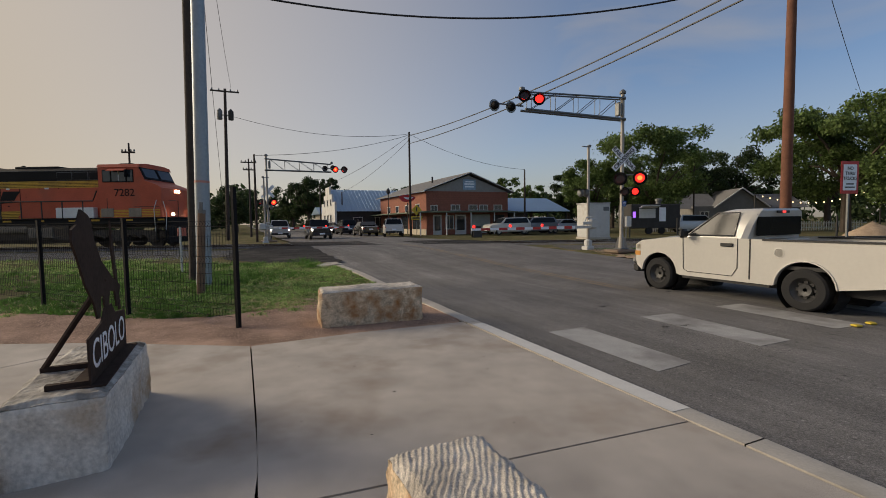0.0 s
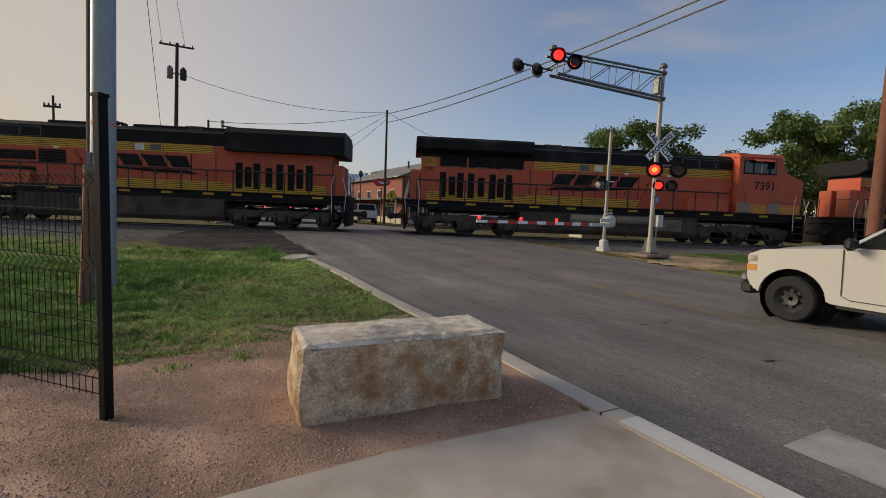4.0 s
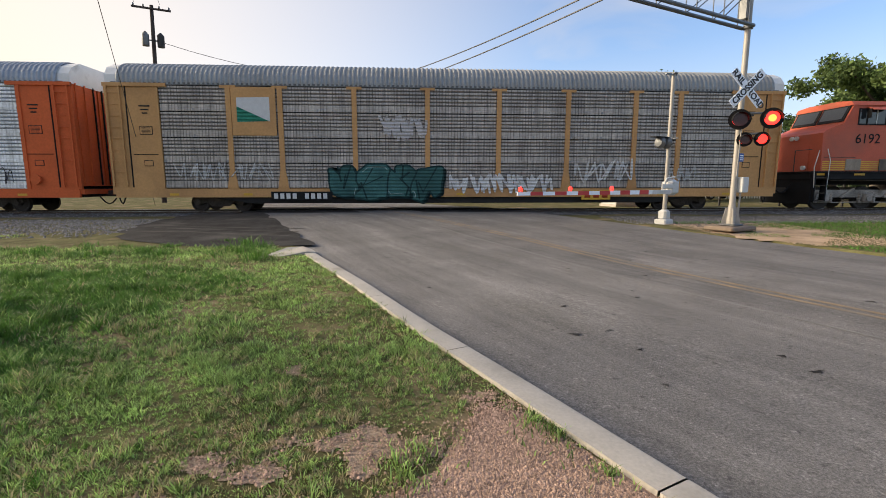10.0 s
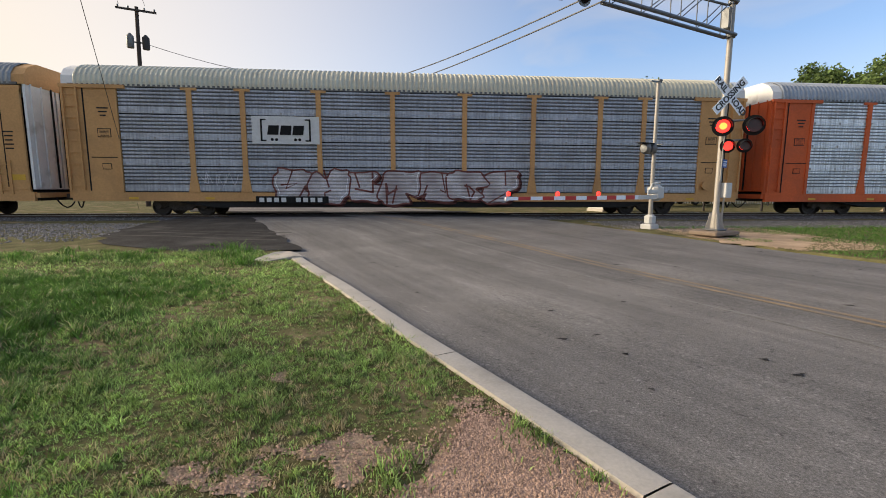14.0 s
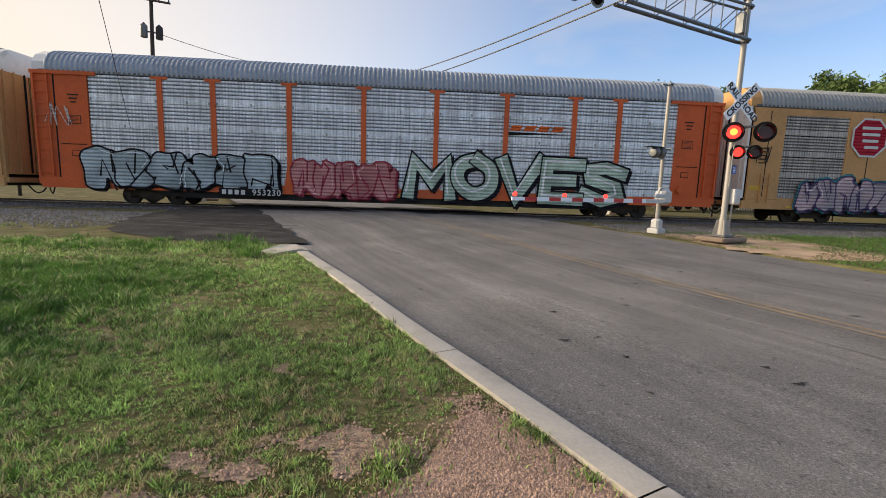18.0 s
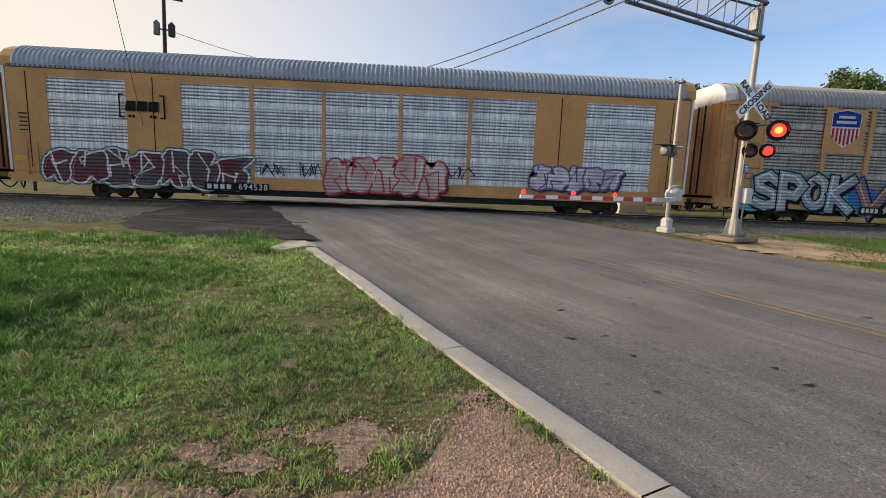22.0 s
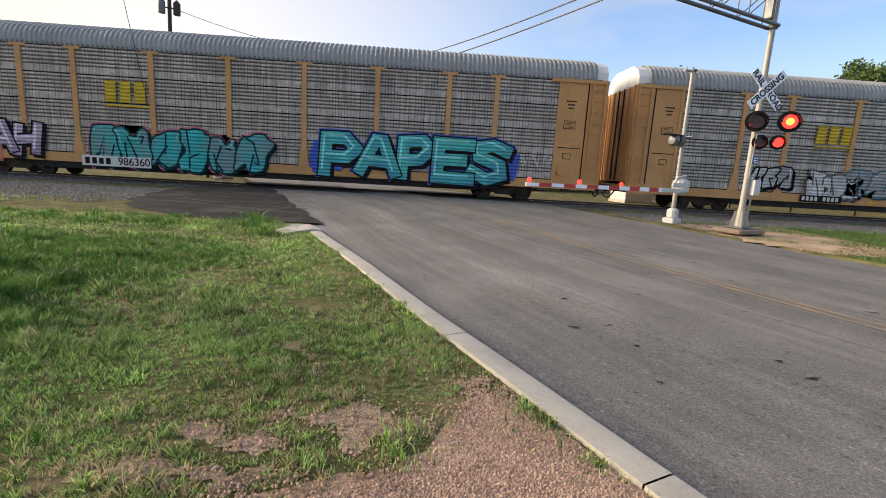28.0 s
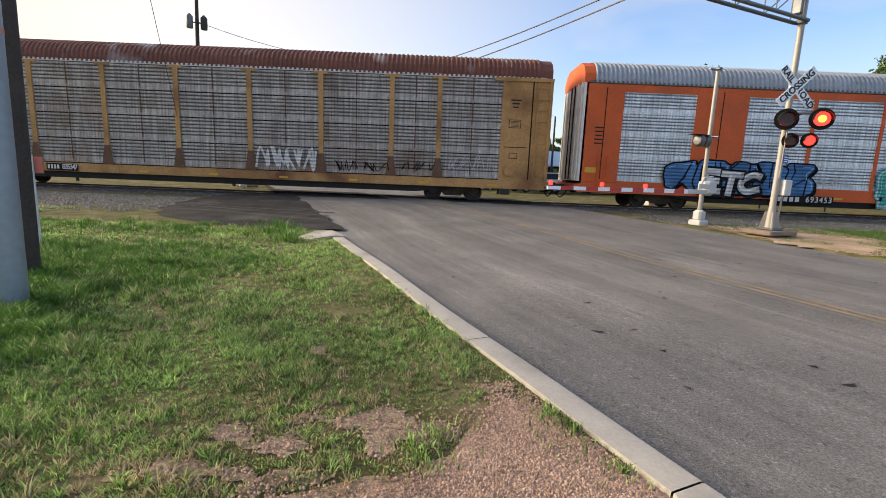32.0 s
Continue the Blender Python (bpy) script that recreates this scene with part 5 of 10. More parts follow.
        part("coupler", Shape().box(e * (HALF + 0.1), 0, 0.78, 0.9, 0.24, 0.24, bevel=0.04).box(e * (HALF + 0.52), 0.04, 0.78, 0.3, 0.36, 0.34, bevel=0.08), UNDER, t)
        part("end_sill", Shape().box(e * (HALF - 0.1), 0, 0.85, 0.3, 3.1, 0.2), paint, t)
        hose = [(e * (HALF + 0.05), -0.7, 0.75)] + [(e * (HALF + 0.1 + 0.11 * k), -0.7 + 0.08 * k, 0.6 - 0.28 * math.sin(k * 0.75)) for k in range(5)]
        part("air_hose", Shape().path(hose, 0.028), LOCO_BLACK, t)
    rack_truck(t, -10.2)
    rack_truck(t, 10.2)
    return t


LOCOS = [("7282", 105.85, 1, False), ("7391", 82.1, 1, False), ("9225", 58.2, -1, True), ("7275", 34.9, 1, False), ("6192", 11.7, -1, False)]
CAR_STEP = 29.51
TRAIN = []          # thing, distance ahead of the first car carrier's front coupling, turned round or not
for number, ahead, way, flat in LOCOS:
    TRAIN.append((locomotive(number, flat=flat), ahead, way))
CARS = [
    (RACK_YELLOW, SCREEN_DULL, ROOF_DULL, "flared", "dull yellow"),
    (RACK_ORANGE, SCREEN_LIGHT, ROOF_GREY, "flared", "orange and silver"),
    (RACK_YELLOW, SCREEN_BLUE, ROOF_CREAM, "flared", "yellow and steel grey"),
    (RACK_YELLOW, SCREEN_DULL, ROOF_DULL, "flat", "yellow and grey"),
    (RACK_ORANGE, SCREEN_LIGHT, ROOF_GREY, "flared", "orange and silver"),
    (RACK_YELLOW, SCREEN_DULL, ROOF_DULL, "flared", "yellow and dark grey"),
    (RACK_YELLOW, SCREEN_LIGHT, ROOF_GREY, "flat", "yellow and silver"),
    (RACK_YELLOW, SCREEN_GREY, ROOF_GREY, "flared", "bright yellow and silver"),
    (RACK_YELLOW, SCREEN_DULL, ROOF_DULL, "flared", "yellow and dark grey"),
    (RACK_YELLOW, SCREEN_DULL, ROOF_DULL, "flared", "yellow and dark grey"),
    (RACK_ORANGE, SCREEN_LIGHT, ROOF_GREY, "flat", "orange and silver"),
    (RACK_RUST, SCREEN_OLD, ROOF_RUST, "flared", "rusty yellow and grey"),
]
CAR_THINGS = []
for k, (paint, screens, roof, style, tone) in enumerate(CARS):
    c = autorack(paint, screens, roof, style, tone)
    CAR_THINGS.append(c)
    TRAIN.append((c, -(k + 0.5) * CAR_STEP, 1))

# Seconds and metres: where the first car carrier's front coupling is along the track.
ADVANCE = [(0, -130.4), (4, -71.0), (8, -11.9), (9, 2.6), (13, 60.65), (16.5, 111.2), (19, 146.9), (21, 175.6), (23, 204.05), (25.3, 236.6), (28, 274.15), (30, 302.1), (32, 330.0)]


def motions():
    for ob, ahead, way in TRAIN:
        walk(ob, [(t, pose(x + ahead, TRACK_Y, 0, 0, 0, 0 if way > 0 else 180)) for t, x in ADVANCE])
    # The crossing lamps flash in turn: an added dark disc covers one lens of each pair, then the other.
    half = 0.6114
    for blind, turn in OFF_DISCS:
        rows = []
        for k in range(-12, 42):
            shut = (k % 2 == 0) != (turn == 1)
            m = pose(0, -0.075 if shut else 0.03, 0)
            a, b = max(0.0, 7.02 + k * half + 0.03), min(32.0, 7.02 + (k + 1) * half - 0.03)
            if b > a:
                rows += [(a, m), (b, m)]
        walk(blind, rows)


# ---- marks and sprayed paint on the car carriers ----
def panel_at(parent, name, x, z, w, h, material, lift, label=""):
    return part(name, Shape().box(x, -1.66 - lift, z, w, 0.02, h, bevel=0.004), material, parent, label)


def bars_mark(parent, x, z, w, h, rgb, n):
    """A row of plain upright blocks in one colour over a bar."""
    part("mark_bar", Shape().box(x, -1.666, z - h * 0.66, w, 0.012, h * 0.09), spray(rgb), parent)
    for k in range(n):
        part("mark_block", Shape().prism([(x - w / 2 + w * k / n, z - h / 2), (x - w / 2 + w * (k + 0.74) / n, z - h / 2), (x - w / 2 + w * (k + 0.78) / n, z + h / 2), (x - w / 2 + w * (k + 0.06) / n, z + h / 2)], "y", -1.672, -1.66), spray(rgb), parent)


def flag_panel(parent, x, z, w, h):
    p = panel_at(parent, "plate", x, z, w, h, RACK_YELLOW, 0.0, "yellow plate with a small white and green flag shape")
    part("flag_white", Shape().prism([(x - w * 0.38, z + h * 0.28), (x + w * 0.36, z + h * 0.3), (x + w * 0.36, z - h * 0.2), (x - w * 0.38, z - h * 0.22)], "y", -1.676, -1.672), SIGN_PALE, p)
    part("flag_green", Shape().prism([(x - w * 0.38, z + h * 0.1), (x + w * 0.34, z - h * 0.2), (x - w * 0.38, z - h * 0.22)], "y", -1.681, -1.677), spray((0.04, 0.24, 0.16)), p)


def shield_panel(parent, x, z, w, h):
    p = panel_at(parent, "plate", x, z, w, h, RACK_YELLOW, 0.0, "yellow plate with a blue, white and red shield shape")
    a, b = w * 0.36, h * 0.42
    cz = z + h * 0.06
    part("shield_white", Shape().prism([(x - a, cz + b * 0.8), (x, cz + b), (x + a, cz + b * 0.8), (x + a * 0.98, cz - b * 0.3), (x + a * 0.5, cz - b * 0.75), (x, cz - b), (x - a * 0.5, cz - b * 0.75), (x - a * 0.98, cz - b * 0.3)], "y", -1.676, -1.672), SIGN_PALE, p)
    part("shield_blue", Shape().prism([(x - a * 0.94, cz + b * 0.78), (x, cz + b * 0.95), (x + a * 0.94, cz + b * 0.78), (x + a * 0.94, cz + b * 0.1), (x - a * 0.94, cz + b * 0.1)], "y", -1.681, -1.677), spray((0.02, 0.06, 0.32)), p)
    for k in range(7):
        f = -0.81 + 0.27 * k
        foot = -0.88 + 0.5 * abs(f) ** 1.6
        part("shield_stripe", Shape().box(x + a * f, -1.679, cz + b * (0.02 + foot) / 2, a * 0.14, 0.004, b * (0.02 - foot)), spray((0.5, 0.03, 0.04)), p)
    part("shield_bar", Shape().box(x, -1.683, cz + b * 0.6, a * 1.1, 0.004, b * 0.14).box(x, -1.683, cz + b * 0.34, a * 1.35, 0.004, b * 0.14), SIGN_PALE, p, "pale lettering bars")


def octagon_panel(parent, x, z, w, h):
    a, b = w / 2, h / 2
    out = lambda s: [(x + a * s * c, z + b * s * d) for c, d in ((-1, 0.45), (-0.45, 1), (0.45, 1), (1, 0.45), (1, -0.45), (0.45, -1), (-0.45, -1), (-1, -0.45))]
    p = part("octagon_border", Shape().prism(out(1.0), "y", -1.668, -1.66), SIGN_PALE, parent, "white-edged red octagon with pale bars")
    part("octagon_red", Shape().prism(out(0.9), "y", -1.674, -1.669), spray((0.42, 0.02, 0.04)), p)
    for k in range(4):
        part("octagon_bar", Shape().box(x + a * (0.05 if k < 3 else 0.15), -1.676, z + b * (0.5 - 0.33 * k), a * (1.1 - 0.1 * k), 0.004, b * 0.15), SIGN_PALE, p)


def bracket_mark(parent, x, z, w, h, pale):
    a, b = w / 2, h / 2
    if pale:
        panel_at(parent, "pale_patch", x, z, w * 1.35, h * 1.25, SIGN_PALE, -0.012)
    s = Shape()
    for e in (-1, 1):
        s.box(x + e * a * 0.97, -1.676, z, a * 0.07, 0.006, h).box(x + e * a * 0.88, -1.676, z + b * 0.94, a * 0.2, 0.006, b * 0.12).box(x + e * a * 0.88, -1.676, z - b * 0.94, a * 0.2, 0.006, b * 0.12)
    part("bracket", s, GAP_DARK, parent, "dark bracket shape")
    for k in (-1, 0, 1):
        part("mark_block", Shape().prism([(x + a * (0.5 * k - 0.24), z - b * 0.42), (x + a * (0.5 * k + 0.2), z - b * 0.42), (x + a * (0.5 * k + 0.24), z + b * 0.42), (x + a * (0.5 * k - 0.18), z + b * 0.42)], "y", -1.679, -1.673), GAP_DARK, parent)
    for k in (-0.55, -0.38, 0.38, 0.55):
        part("mark_dot", Shape().lathe([(0.01, -1.679), (0.06, -1.679), (0.06, -1.673)], (x + a * k, 0, z - b * 0.85), n=10, axis="y"), GAP_DARK, parent)


def stripe_mark(parent, x, z, w, h):
    for k in range(4):
        a = x - w * 0.48 + k * w * 0.25
        part("mark_block", Shape().prism([(a, z), (a + w * 0.19, z), (a + w * 0.25, z + h * 0.55), (a + w * 0.06, z + h * 0.55)], "y", -1.64, -1.632), spray((0.6, 0.12, 0.03)), parent, "slanted orange block of a painted mark")
    part("mark_wedge", Shape().prism([(x - w * 0.56, z - h / 2), (x + w * 0.46, z - h * 0.18), (x - w * 0.5, z - h * 0.14)], "y", -1.64, -1.632), GAP_DARK, parent)


def number_plate(parent, x, z, w, h, pale=False, digits=""):
    ink = GAP_DARK if pale else SIGN_PALE
    p = panel_at(parent, "stencil_panel", x, z, w, h, SIGN_PALE if pale else GAP_DARK, 0.032, "stencil panel with painted number" if digits else "stencil panel with plain bars")
    for k in range(4 if digits else 8):
        part("stencil_bar", Shape().box(x - w * 0.42 + w * 0.1 * (k + (k > 3)), -1.704, z, w * 0.065, 0.006, h * 0.6), ink, p)
    if digits:
        for k, ch in enumerate(digits):
            part("digit", text_mesh("digit", ch, h * 1.05, ink, 0.002, fat=0.004), ink, p, at=pose(x + w * (0.06 + 0.078 * k), -1.705, z))


def ttx_panel(parent, x, z, w, h):
    p = panel_at(parent, "sill_panel", x, z, w, h, LOCO_YELLOW, 0.0, "yellow sill panel with three red blocks")
    for k in range(3):
        part("mark_block", Shape().box(x + w * (0.3 * k - 0.3), -1.673, z, w * 0.2, 0.006, h * 0.6), spray((0.4, 0.07, 0.03)), p)


SIGN_PALE = mat("pale_marking", (0.62, 0.62, 0.6), 0.6, var=0.12)
scrawl(CAR_THINGS[0], -10.61, 1.68, 2.03, 0.96, (0.55, 0.55, 0.53), 40, 0.045)
scrawl(CAR_THINGS[0], -8.49, 1.65, 1.70, 0.89, (0.55, 0.55, 0.53), 41, 0.045)
graffiti(CAR_THINGS[0], -3.11, 1.25, 4.72, 1.54, 4, (0.06, 0.16, 0.15), (0.02, 0.05, 0.05), 42)
scrawl(CAR_THINGS[0], 1.78, 1.2, 4.63, 1.0, (0.66, 0.66, 0.64), 43, 0.1)
scrawl(CAR_THINGS[0], 6.38, 1.76, 2.65, 1.24, (0.62, 0.62, 0.6), 44, 0.075)
scrawl(CAR_THINGS[0], 9.69, 1.60, 1.5, 0.9, (0.5, 0.5, 0.48), 61, 0.06)
scrawl(CAR_THINGS[0], -2.31, 3.46, 1.8, 1.3, (0.5, 0.48, 0.47), 62, 0.11)
flag_panel(CAR_THINGS[0], -8.37, 4.07, 1.75, 1.90)
number_plate(CAR_THINGS[0], -6.59, 0.67, 2.51, 0.37)
ttx_panel(CAR_THINGS[0], 5.95, 0.70, 1.28, 0.41)
graffiti(CAR_THINGS[1], -4.12, 1.28, 5.98, 1.58, 5, (0.05, 0.13, 0.42), (0.012, 0.012, 0.014), 50, (0.66, 0.66, 0.64), word="OASPS")
graffiti(CAR_THINGS[1], 3.86, 1.19, 3.91, 1.54, 4, (0.55, 0.53, 0.52), (0.03, 0.08, 0.03), 51, (0.04, 0.15, 0.5), word="BUMS")
number_plate(CAR_THINGS[1], -6.17, 0.64, 2.17, 0.31, digits="301095")
stripe_mark(CAR_THINGS[1], 6.15, 3.52, 2.54, 0.42)
scrawl(CAR_THINGS[1], -7.83, 1.57, 0.85, 0.65, (0.05, 0.05, 0.06), 5)
scrawl(CAR_THINGS[1], 10.63, 1.50, 1.72, 0.87, (0.05, 0.05, 0.06), 6)
graffiti(CAR_THINGS[2], -1.12, 1.25, 10.08, 1.40, 7, (0.58, 0.55, 0.55), (0.17, 0.07, 0.06), 56)
bracket_mark(CAR_THINGS[2], -5.67, 3.49, 1.98, 0.88, True)
number_plate(CAR_THINGS[2], -5.50, 0.68, 2.93, 0.30)
scrawl(CAR_THINGS[2], -8.35, 1.48, 1.53, 0.79, (0.6, 0.6, 0.62), 7)
graffiti(CAR_THINGS[3], -9.26, 1.31, 4.32, 1.58, 5, (0.52, 0.38, 0.4), (0.1, 0.07, 0.14), 60, (0.04, 0.24, 0.28))
graffiti(CAR_THINGS[3], -2.93, 1.73, 5.03, 1.45, 5, (0.2, 0.55, 0.6), (0.012, 0.012, 0.014), 61, (0.04, 0.3, 0.36), word="AROSE")
graffiti(CAR_THINGS[3], 8.23, 1.45, 6.68, 1.81, 6, (0.56, 0.44, 0.5), (0.08, 0.06, 0.08), 62, (0.1, 0.36, 0.4))
octagon_panel(CAR_THINGS[3], -8.41, 3.93, 1.70, 1.70)
octagon_panel(CAR_THINGS[3], 8.25, 3.96, 1.73, 1.65)
number_plate(CAR_THINGS[3], -4.95, 0.71, 2.49, 0.35)
scrawl(CAR_THINGS[3], -13.36, 3.06, 0.79, 1.06, (0.03, 0.03, 0.03), 8)
graffiti(CAR_THINGS[4], -8.58, 1.44, 7.48, 1.67, 6, (0.45, 0.53, 0.56), (0.012, 0.012, 0.014), 67)
graffiti(CAR_THINGS[4], -2.11, 1.27, 4.13, 1.61, 5, (0.55, 0.25, 0.24), (0.3, 0.05, 0.07), 68)
graffiti(CAR_THINGS[4], 5.23, 1.55, 9.37, 1.85, 5, (0.52, 0.66, 0.54), (0.012, 0.012, 0.014), 69, word="MOVES")
stripe_mark(CAR_THINGS[4], 5.88, 3.59, 2.39, 0.41)
number_plate(CAR_THINGS[4], -5.93, 0.65, 2.52, 0.32, digits="953230")
scrawl(CAR_THINGS[4], -13.21, 3.42, 0.94, 1.21, (0.6, 0.55, 0.5), 9)
graffiti(CAR_THINGS[5], -10.06, 1.34, 4.56, 1.72, 4, (0.42, 0.43, 0.44), (0.012, 0.012, 0.014), 73, (0.1, 0.4, 0.5), word="SPOK")
graffiti(CAR_THINGS[5], -4.81, 1.27, 5.30, 1.67, 4, (0.42, 0.22, 0.12), (0.03, 0.06, 0.2), 74, (0.05, 0.17, 0.42), word="WH")
graffiti(CAR_THINGS[5], 0.89, 1.24, 5.40, 1.35, 6, (0.62, 0.54, 0.42), (0.012, 0.012, 0.014), 75, word="BUTER")
graffiti(CAR_THINGS[5], 6.38, 1.49, 3.89, 1.06, 3, (0.1, 0.24, 0.42), (0.6, 0.6, 0.56), 76)
shield_panel(CAR_THINGS[5], -8.59, 4.07, 1.89, 1.93)
number_plate(CAR_THINGS[5], -6.29, 0.67, 2.13, 0.34, digits="994775")
graffiti(CAR_THINGS[6], -8.68, 1.31, 7.96, 1.51, 7, (0.15, 0.045, 0.06), (0.72, 0.7, 0.68), 79, (0.04, 0.24, 0.22))
graffiti(CAR_THINGS[6], 0.98, 1.37, 4.94, 1.58, 5, (0.62, 0.54, 0.5), (0.46, 0.09, 0.1), 80)
graffiti(CAR_THINGS[6], 9.12, 1.56, 3.84, 1.12, 5, (0.66, 0.62, 0.7), (0.15, 0.13, 0.26), 81)
bracket_mark(CAR_THINGS[6], -8.74, 3.76, 1.78, 0.92, False)
scrawl(CAR_THINGS[6], -3.68, 1.48, 0.92, 0.69, (0.02, 0.02, 0.02), 10)
scrawl(CAR_THINGS[6], -2.11, 1.50, 0.85, 0.92, (0.02, 0.02, 0.02), 11)
scrawl(CAR_THINGS[6], 4.19, 1.64, 1.13, 0.70, (0.02, 0.02, 0.02), 12)
number_plate(CAR_THINGS[6], -5.11, 0.70, 2.61, 0.32, digits="694538")
graffiti(CAR_THINGS[7], -10.19, 1.45, 4.62, 1.50, 4, (0.45, 0.47, 0.49), (0.012, 0.012, 0.014), 87)
graffiti(CAR_THINGS[7], -0.91, 1.42, 6.98, 1.61, 6, (0.36, 0.48, 0.6), (0.1, 0.05, 0.1), 88, (0.5, 0.28, 0.42))
graffiti(CAR_THINGS[7], 5.84, 1.50, 5.56, 1.34, 5, (0.46, 0.52, 0.43), (0.012, 0.012, 0.014), 89, (0.4, 0.28, 0.48))
shield_panel(CAR_THINGS[7], -8.61, 4.00, 2.09, 2.01)
number_plate(CAR_THINGS[7], -7.19, 0.76, 2.83, 0.34)
scrawl(CAR_THINGS[7], -6.54, 1.50, 1.58, 0.91, (0.03, 0.03, 0.03), 13)
for row, words in enumerate(("THE", "DAILY", "HUSTLE")):
    part("hand_lettering", text_mesh("lettering", words, 0.34, spray((0.02, 0.02, 0.022)), 0.002), spray((0.02, 0.02, 0.022)), CAR_THINGS[7], "thin black hand lettering", at=pose(10.1 + 0.12 * row, -1.67, 2.0 - 0.32 * row, 0, 4, 0))
graffiti(CAR_THINGS[8], -7.77, 1.61, 1.82, 0.98, 3, (0.58, 0.58, 0.57), (0.012, 0.012, 0.014), 94)
graffiti(CAR_THINGS[8], -4.83, 1.37, 2.49, 1.24, 3, (0.68, 0.68, 0.66), (0.15, 0.15, 0.16), 95)
graffiti(CAR_THINGS[8], -1.22, 1.59, 6.55, 1.20, 5, (0.34, 0.34, 0.35), (0.1, 0.2, 0.22), 96)
bars_mark(CAR_THINGS[8], -5.23, 3.54, 1.68, 0.77, (0.6, 0.42, 0.04), 3)
number_plate(CAR_THINGS[8], -5.35, 0.81, 1.94, 0.29)
ttx_panel(CAR_THINGS[8], 5.65, 0.81, 1.21, 0.41)
graffiti(CAR_THINGS[9], -10.34, 1.47, 3.06, 1.26, 4, (0.58, 0.45, 0.6), (0.012, 0.012, 0.014), 100, word="RAH")
graffiti(CAR_THINGS[9], -3.36, 1.29, 6.95, 1.70, 6, (0.05, 0.44, 0.44), (0.01, 0.05, 0.06), 101, (0.52, 0.16, 0.2))
graffiti(CAR_THINGS[9], 6.25, 1.55, 7.80, 1.73, 5, (0.09, 0.48, 0.45), (0.012, 0.012, 0.014), 102, (0.07, 0.12, 0.5), word="PAPES")
bars_mark(CAR_THINGS[9], -5.31, 3.48, 1.70, 0.82, (0.6, 0.42, 0.04), 3)
number_plate(CAR_THINGS[9], -5.85, 0.72, 2.71, 0.41, True, "986360")
scrawl(CAR_THINGS[9], 11.33, 1.72, 1.36, 0.70, (0.6, 0.6, 0.6), 15)
graffiti(CAR_THINGS[10], -7.23, 1.43, 6.15, 1.48, 5, (0.1, 0.25, 0.52), (0.012, 0.012, 0.014), 106)
graffiti(CAR_THINGS[10], -7.64, 1.24, 2.40, 1.00, 3, (0.7, 0.7, 0.69), (0.012, 0.012, 0.014), 107, word="eTC", lift=0.028)
graffiti(CAR_THINGS[10], 1.41, 1.28, 5.31, 1.58, 5, (0.1, 0.46, 0.34), (0.5, 0.68, 0.62), 108, (0.1, 0.42, 0.56))
graffiti(CAR_THINGS[10], 7.50, 1.44, 6.39, 1.29, 5, (0.06, 0.18, 0.44), (0.012, 0.012, 0.014), 109, (0.15, 0.4, 0.6))
stripe_mark(CAR_THINGS[10], 6.44, 3.65, 2.57, 0.36)
number_plate(CAR_THINGS[10], -4.41, 0.66, 2.48, 0.32, digits="693453")
scrawl(CAR_THINGS[10], -3.23, 1.43, 1.39, 0.69, (0.6, 0.6, 0.6), 16)
scrawl(CAR_THINGS[11], 3.18, 1.5, 2.33, 1.2, (0.66, 0.65, 0.63), 113, 0.09)
scrawl(CAR_THINGS[11], 6.25, 1.33, 2.16, 0.57, (0.02, 0.02, 0.02), 17)
scrawl(CAR_THINGS[11], 8.69, 1.40, 1.41, 0.53, (0.02, 0.02, 0.02), 18)
scrawl(CAR_THINGS[11], 10.94, 1.59, 2.16, 0.92, (0.5, 0.5, 0.48), 19)
number_plate(CAR_THINGS[11], -6.28, 0.80, 1.31, 0.28, digits="835347")

# ---- pavement, stones and fence at the near end ----
LIMESTONE = mat("limestone", (0.58, 0.455, 0.31), 0.92, var=0.7, scale=11, fine=60, bump=1.0, dirt=(0.34, 0.15, 0.045), dirt_amount=0.55)
LIMESTONE_WHITE = mat("white_limestone", (0.6, 0.56, 0.5), 0.92, var=0.4, scale=5, fine=34, bump=1.0, dirt=(0.34, 0.22, 0.11), dirt_amount=0.4)
STAINED_TOP = mat("stained_limestone_top", (0.5, 0.47, 0.42), 0.95, var=0.6, scale=7, fine=30, bump=1.0, dirt=(0.1, 0.088, 0.075), dirt_amount=0.85)
LIMESTONE_TOP = mat("sawn_limestone", (0.62, 0.56, 0.48), 0.92, var=0.6, scale=9, fine=120, bump=1.0, dirt=(0.34, 0.29, 0.23), dirt_amount=0.35)
RUSTED = mat("rusted_steel", (0.045, 0.03, 0.024), 0.85, 0.0, spec=0.12, var=0.35, scale=4, fine=30, bump=0.15)
FENCE_BLACK = mat("fence_black", (0.01, 0.01, 0.011), 0.65, var=0.2, spec=0.12)
WOOD_DARK = mat("dark_pole_wood", (0.055, 0.042, 0.034), 0.9, var=0.35, scale=4, fine=30, bump=0.5)
WOOD_RED = mat("brown_pole_wood", (0.17, 0.075, 0.045), 0.9, var=0.35, scale=4, fine=40, bump=0.6)
WOOD_POST = mat("weathered_post", (0.19, 0.115, 0.07), 0.9, var=0.35, scale=6, fine=40, bump=0.7)
STEEL_GREY = mat("galvanised_pole", (0.3, 0.34, 0.37), 0.5, 0.35, var=0.14, scale=1.5, fine=14, bump=0.05)
SIGNAL_GREY = mat("signal_pole_paint", (0.37, 0.345, 0.305), 0.55, 0.2, var=0.16, scale=3, fine=30, bump=0.1, dirt=(0.28, 0.24, 0.2), dirt_amount=0.2)
SIGNAL_DARK = mat("signal_truss", (0.16, 0.17, 0.18), 0.5, 0.5, var=0.2)
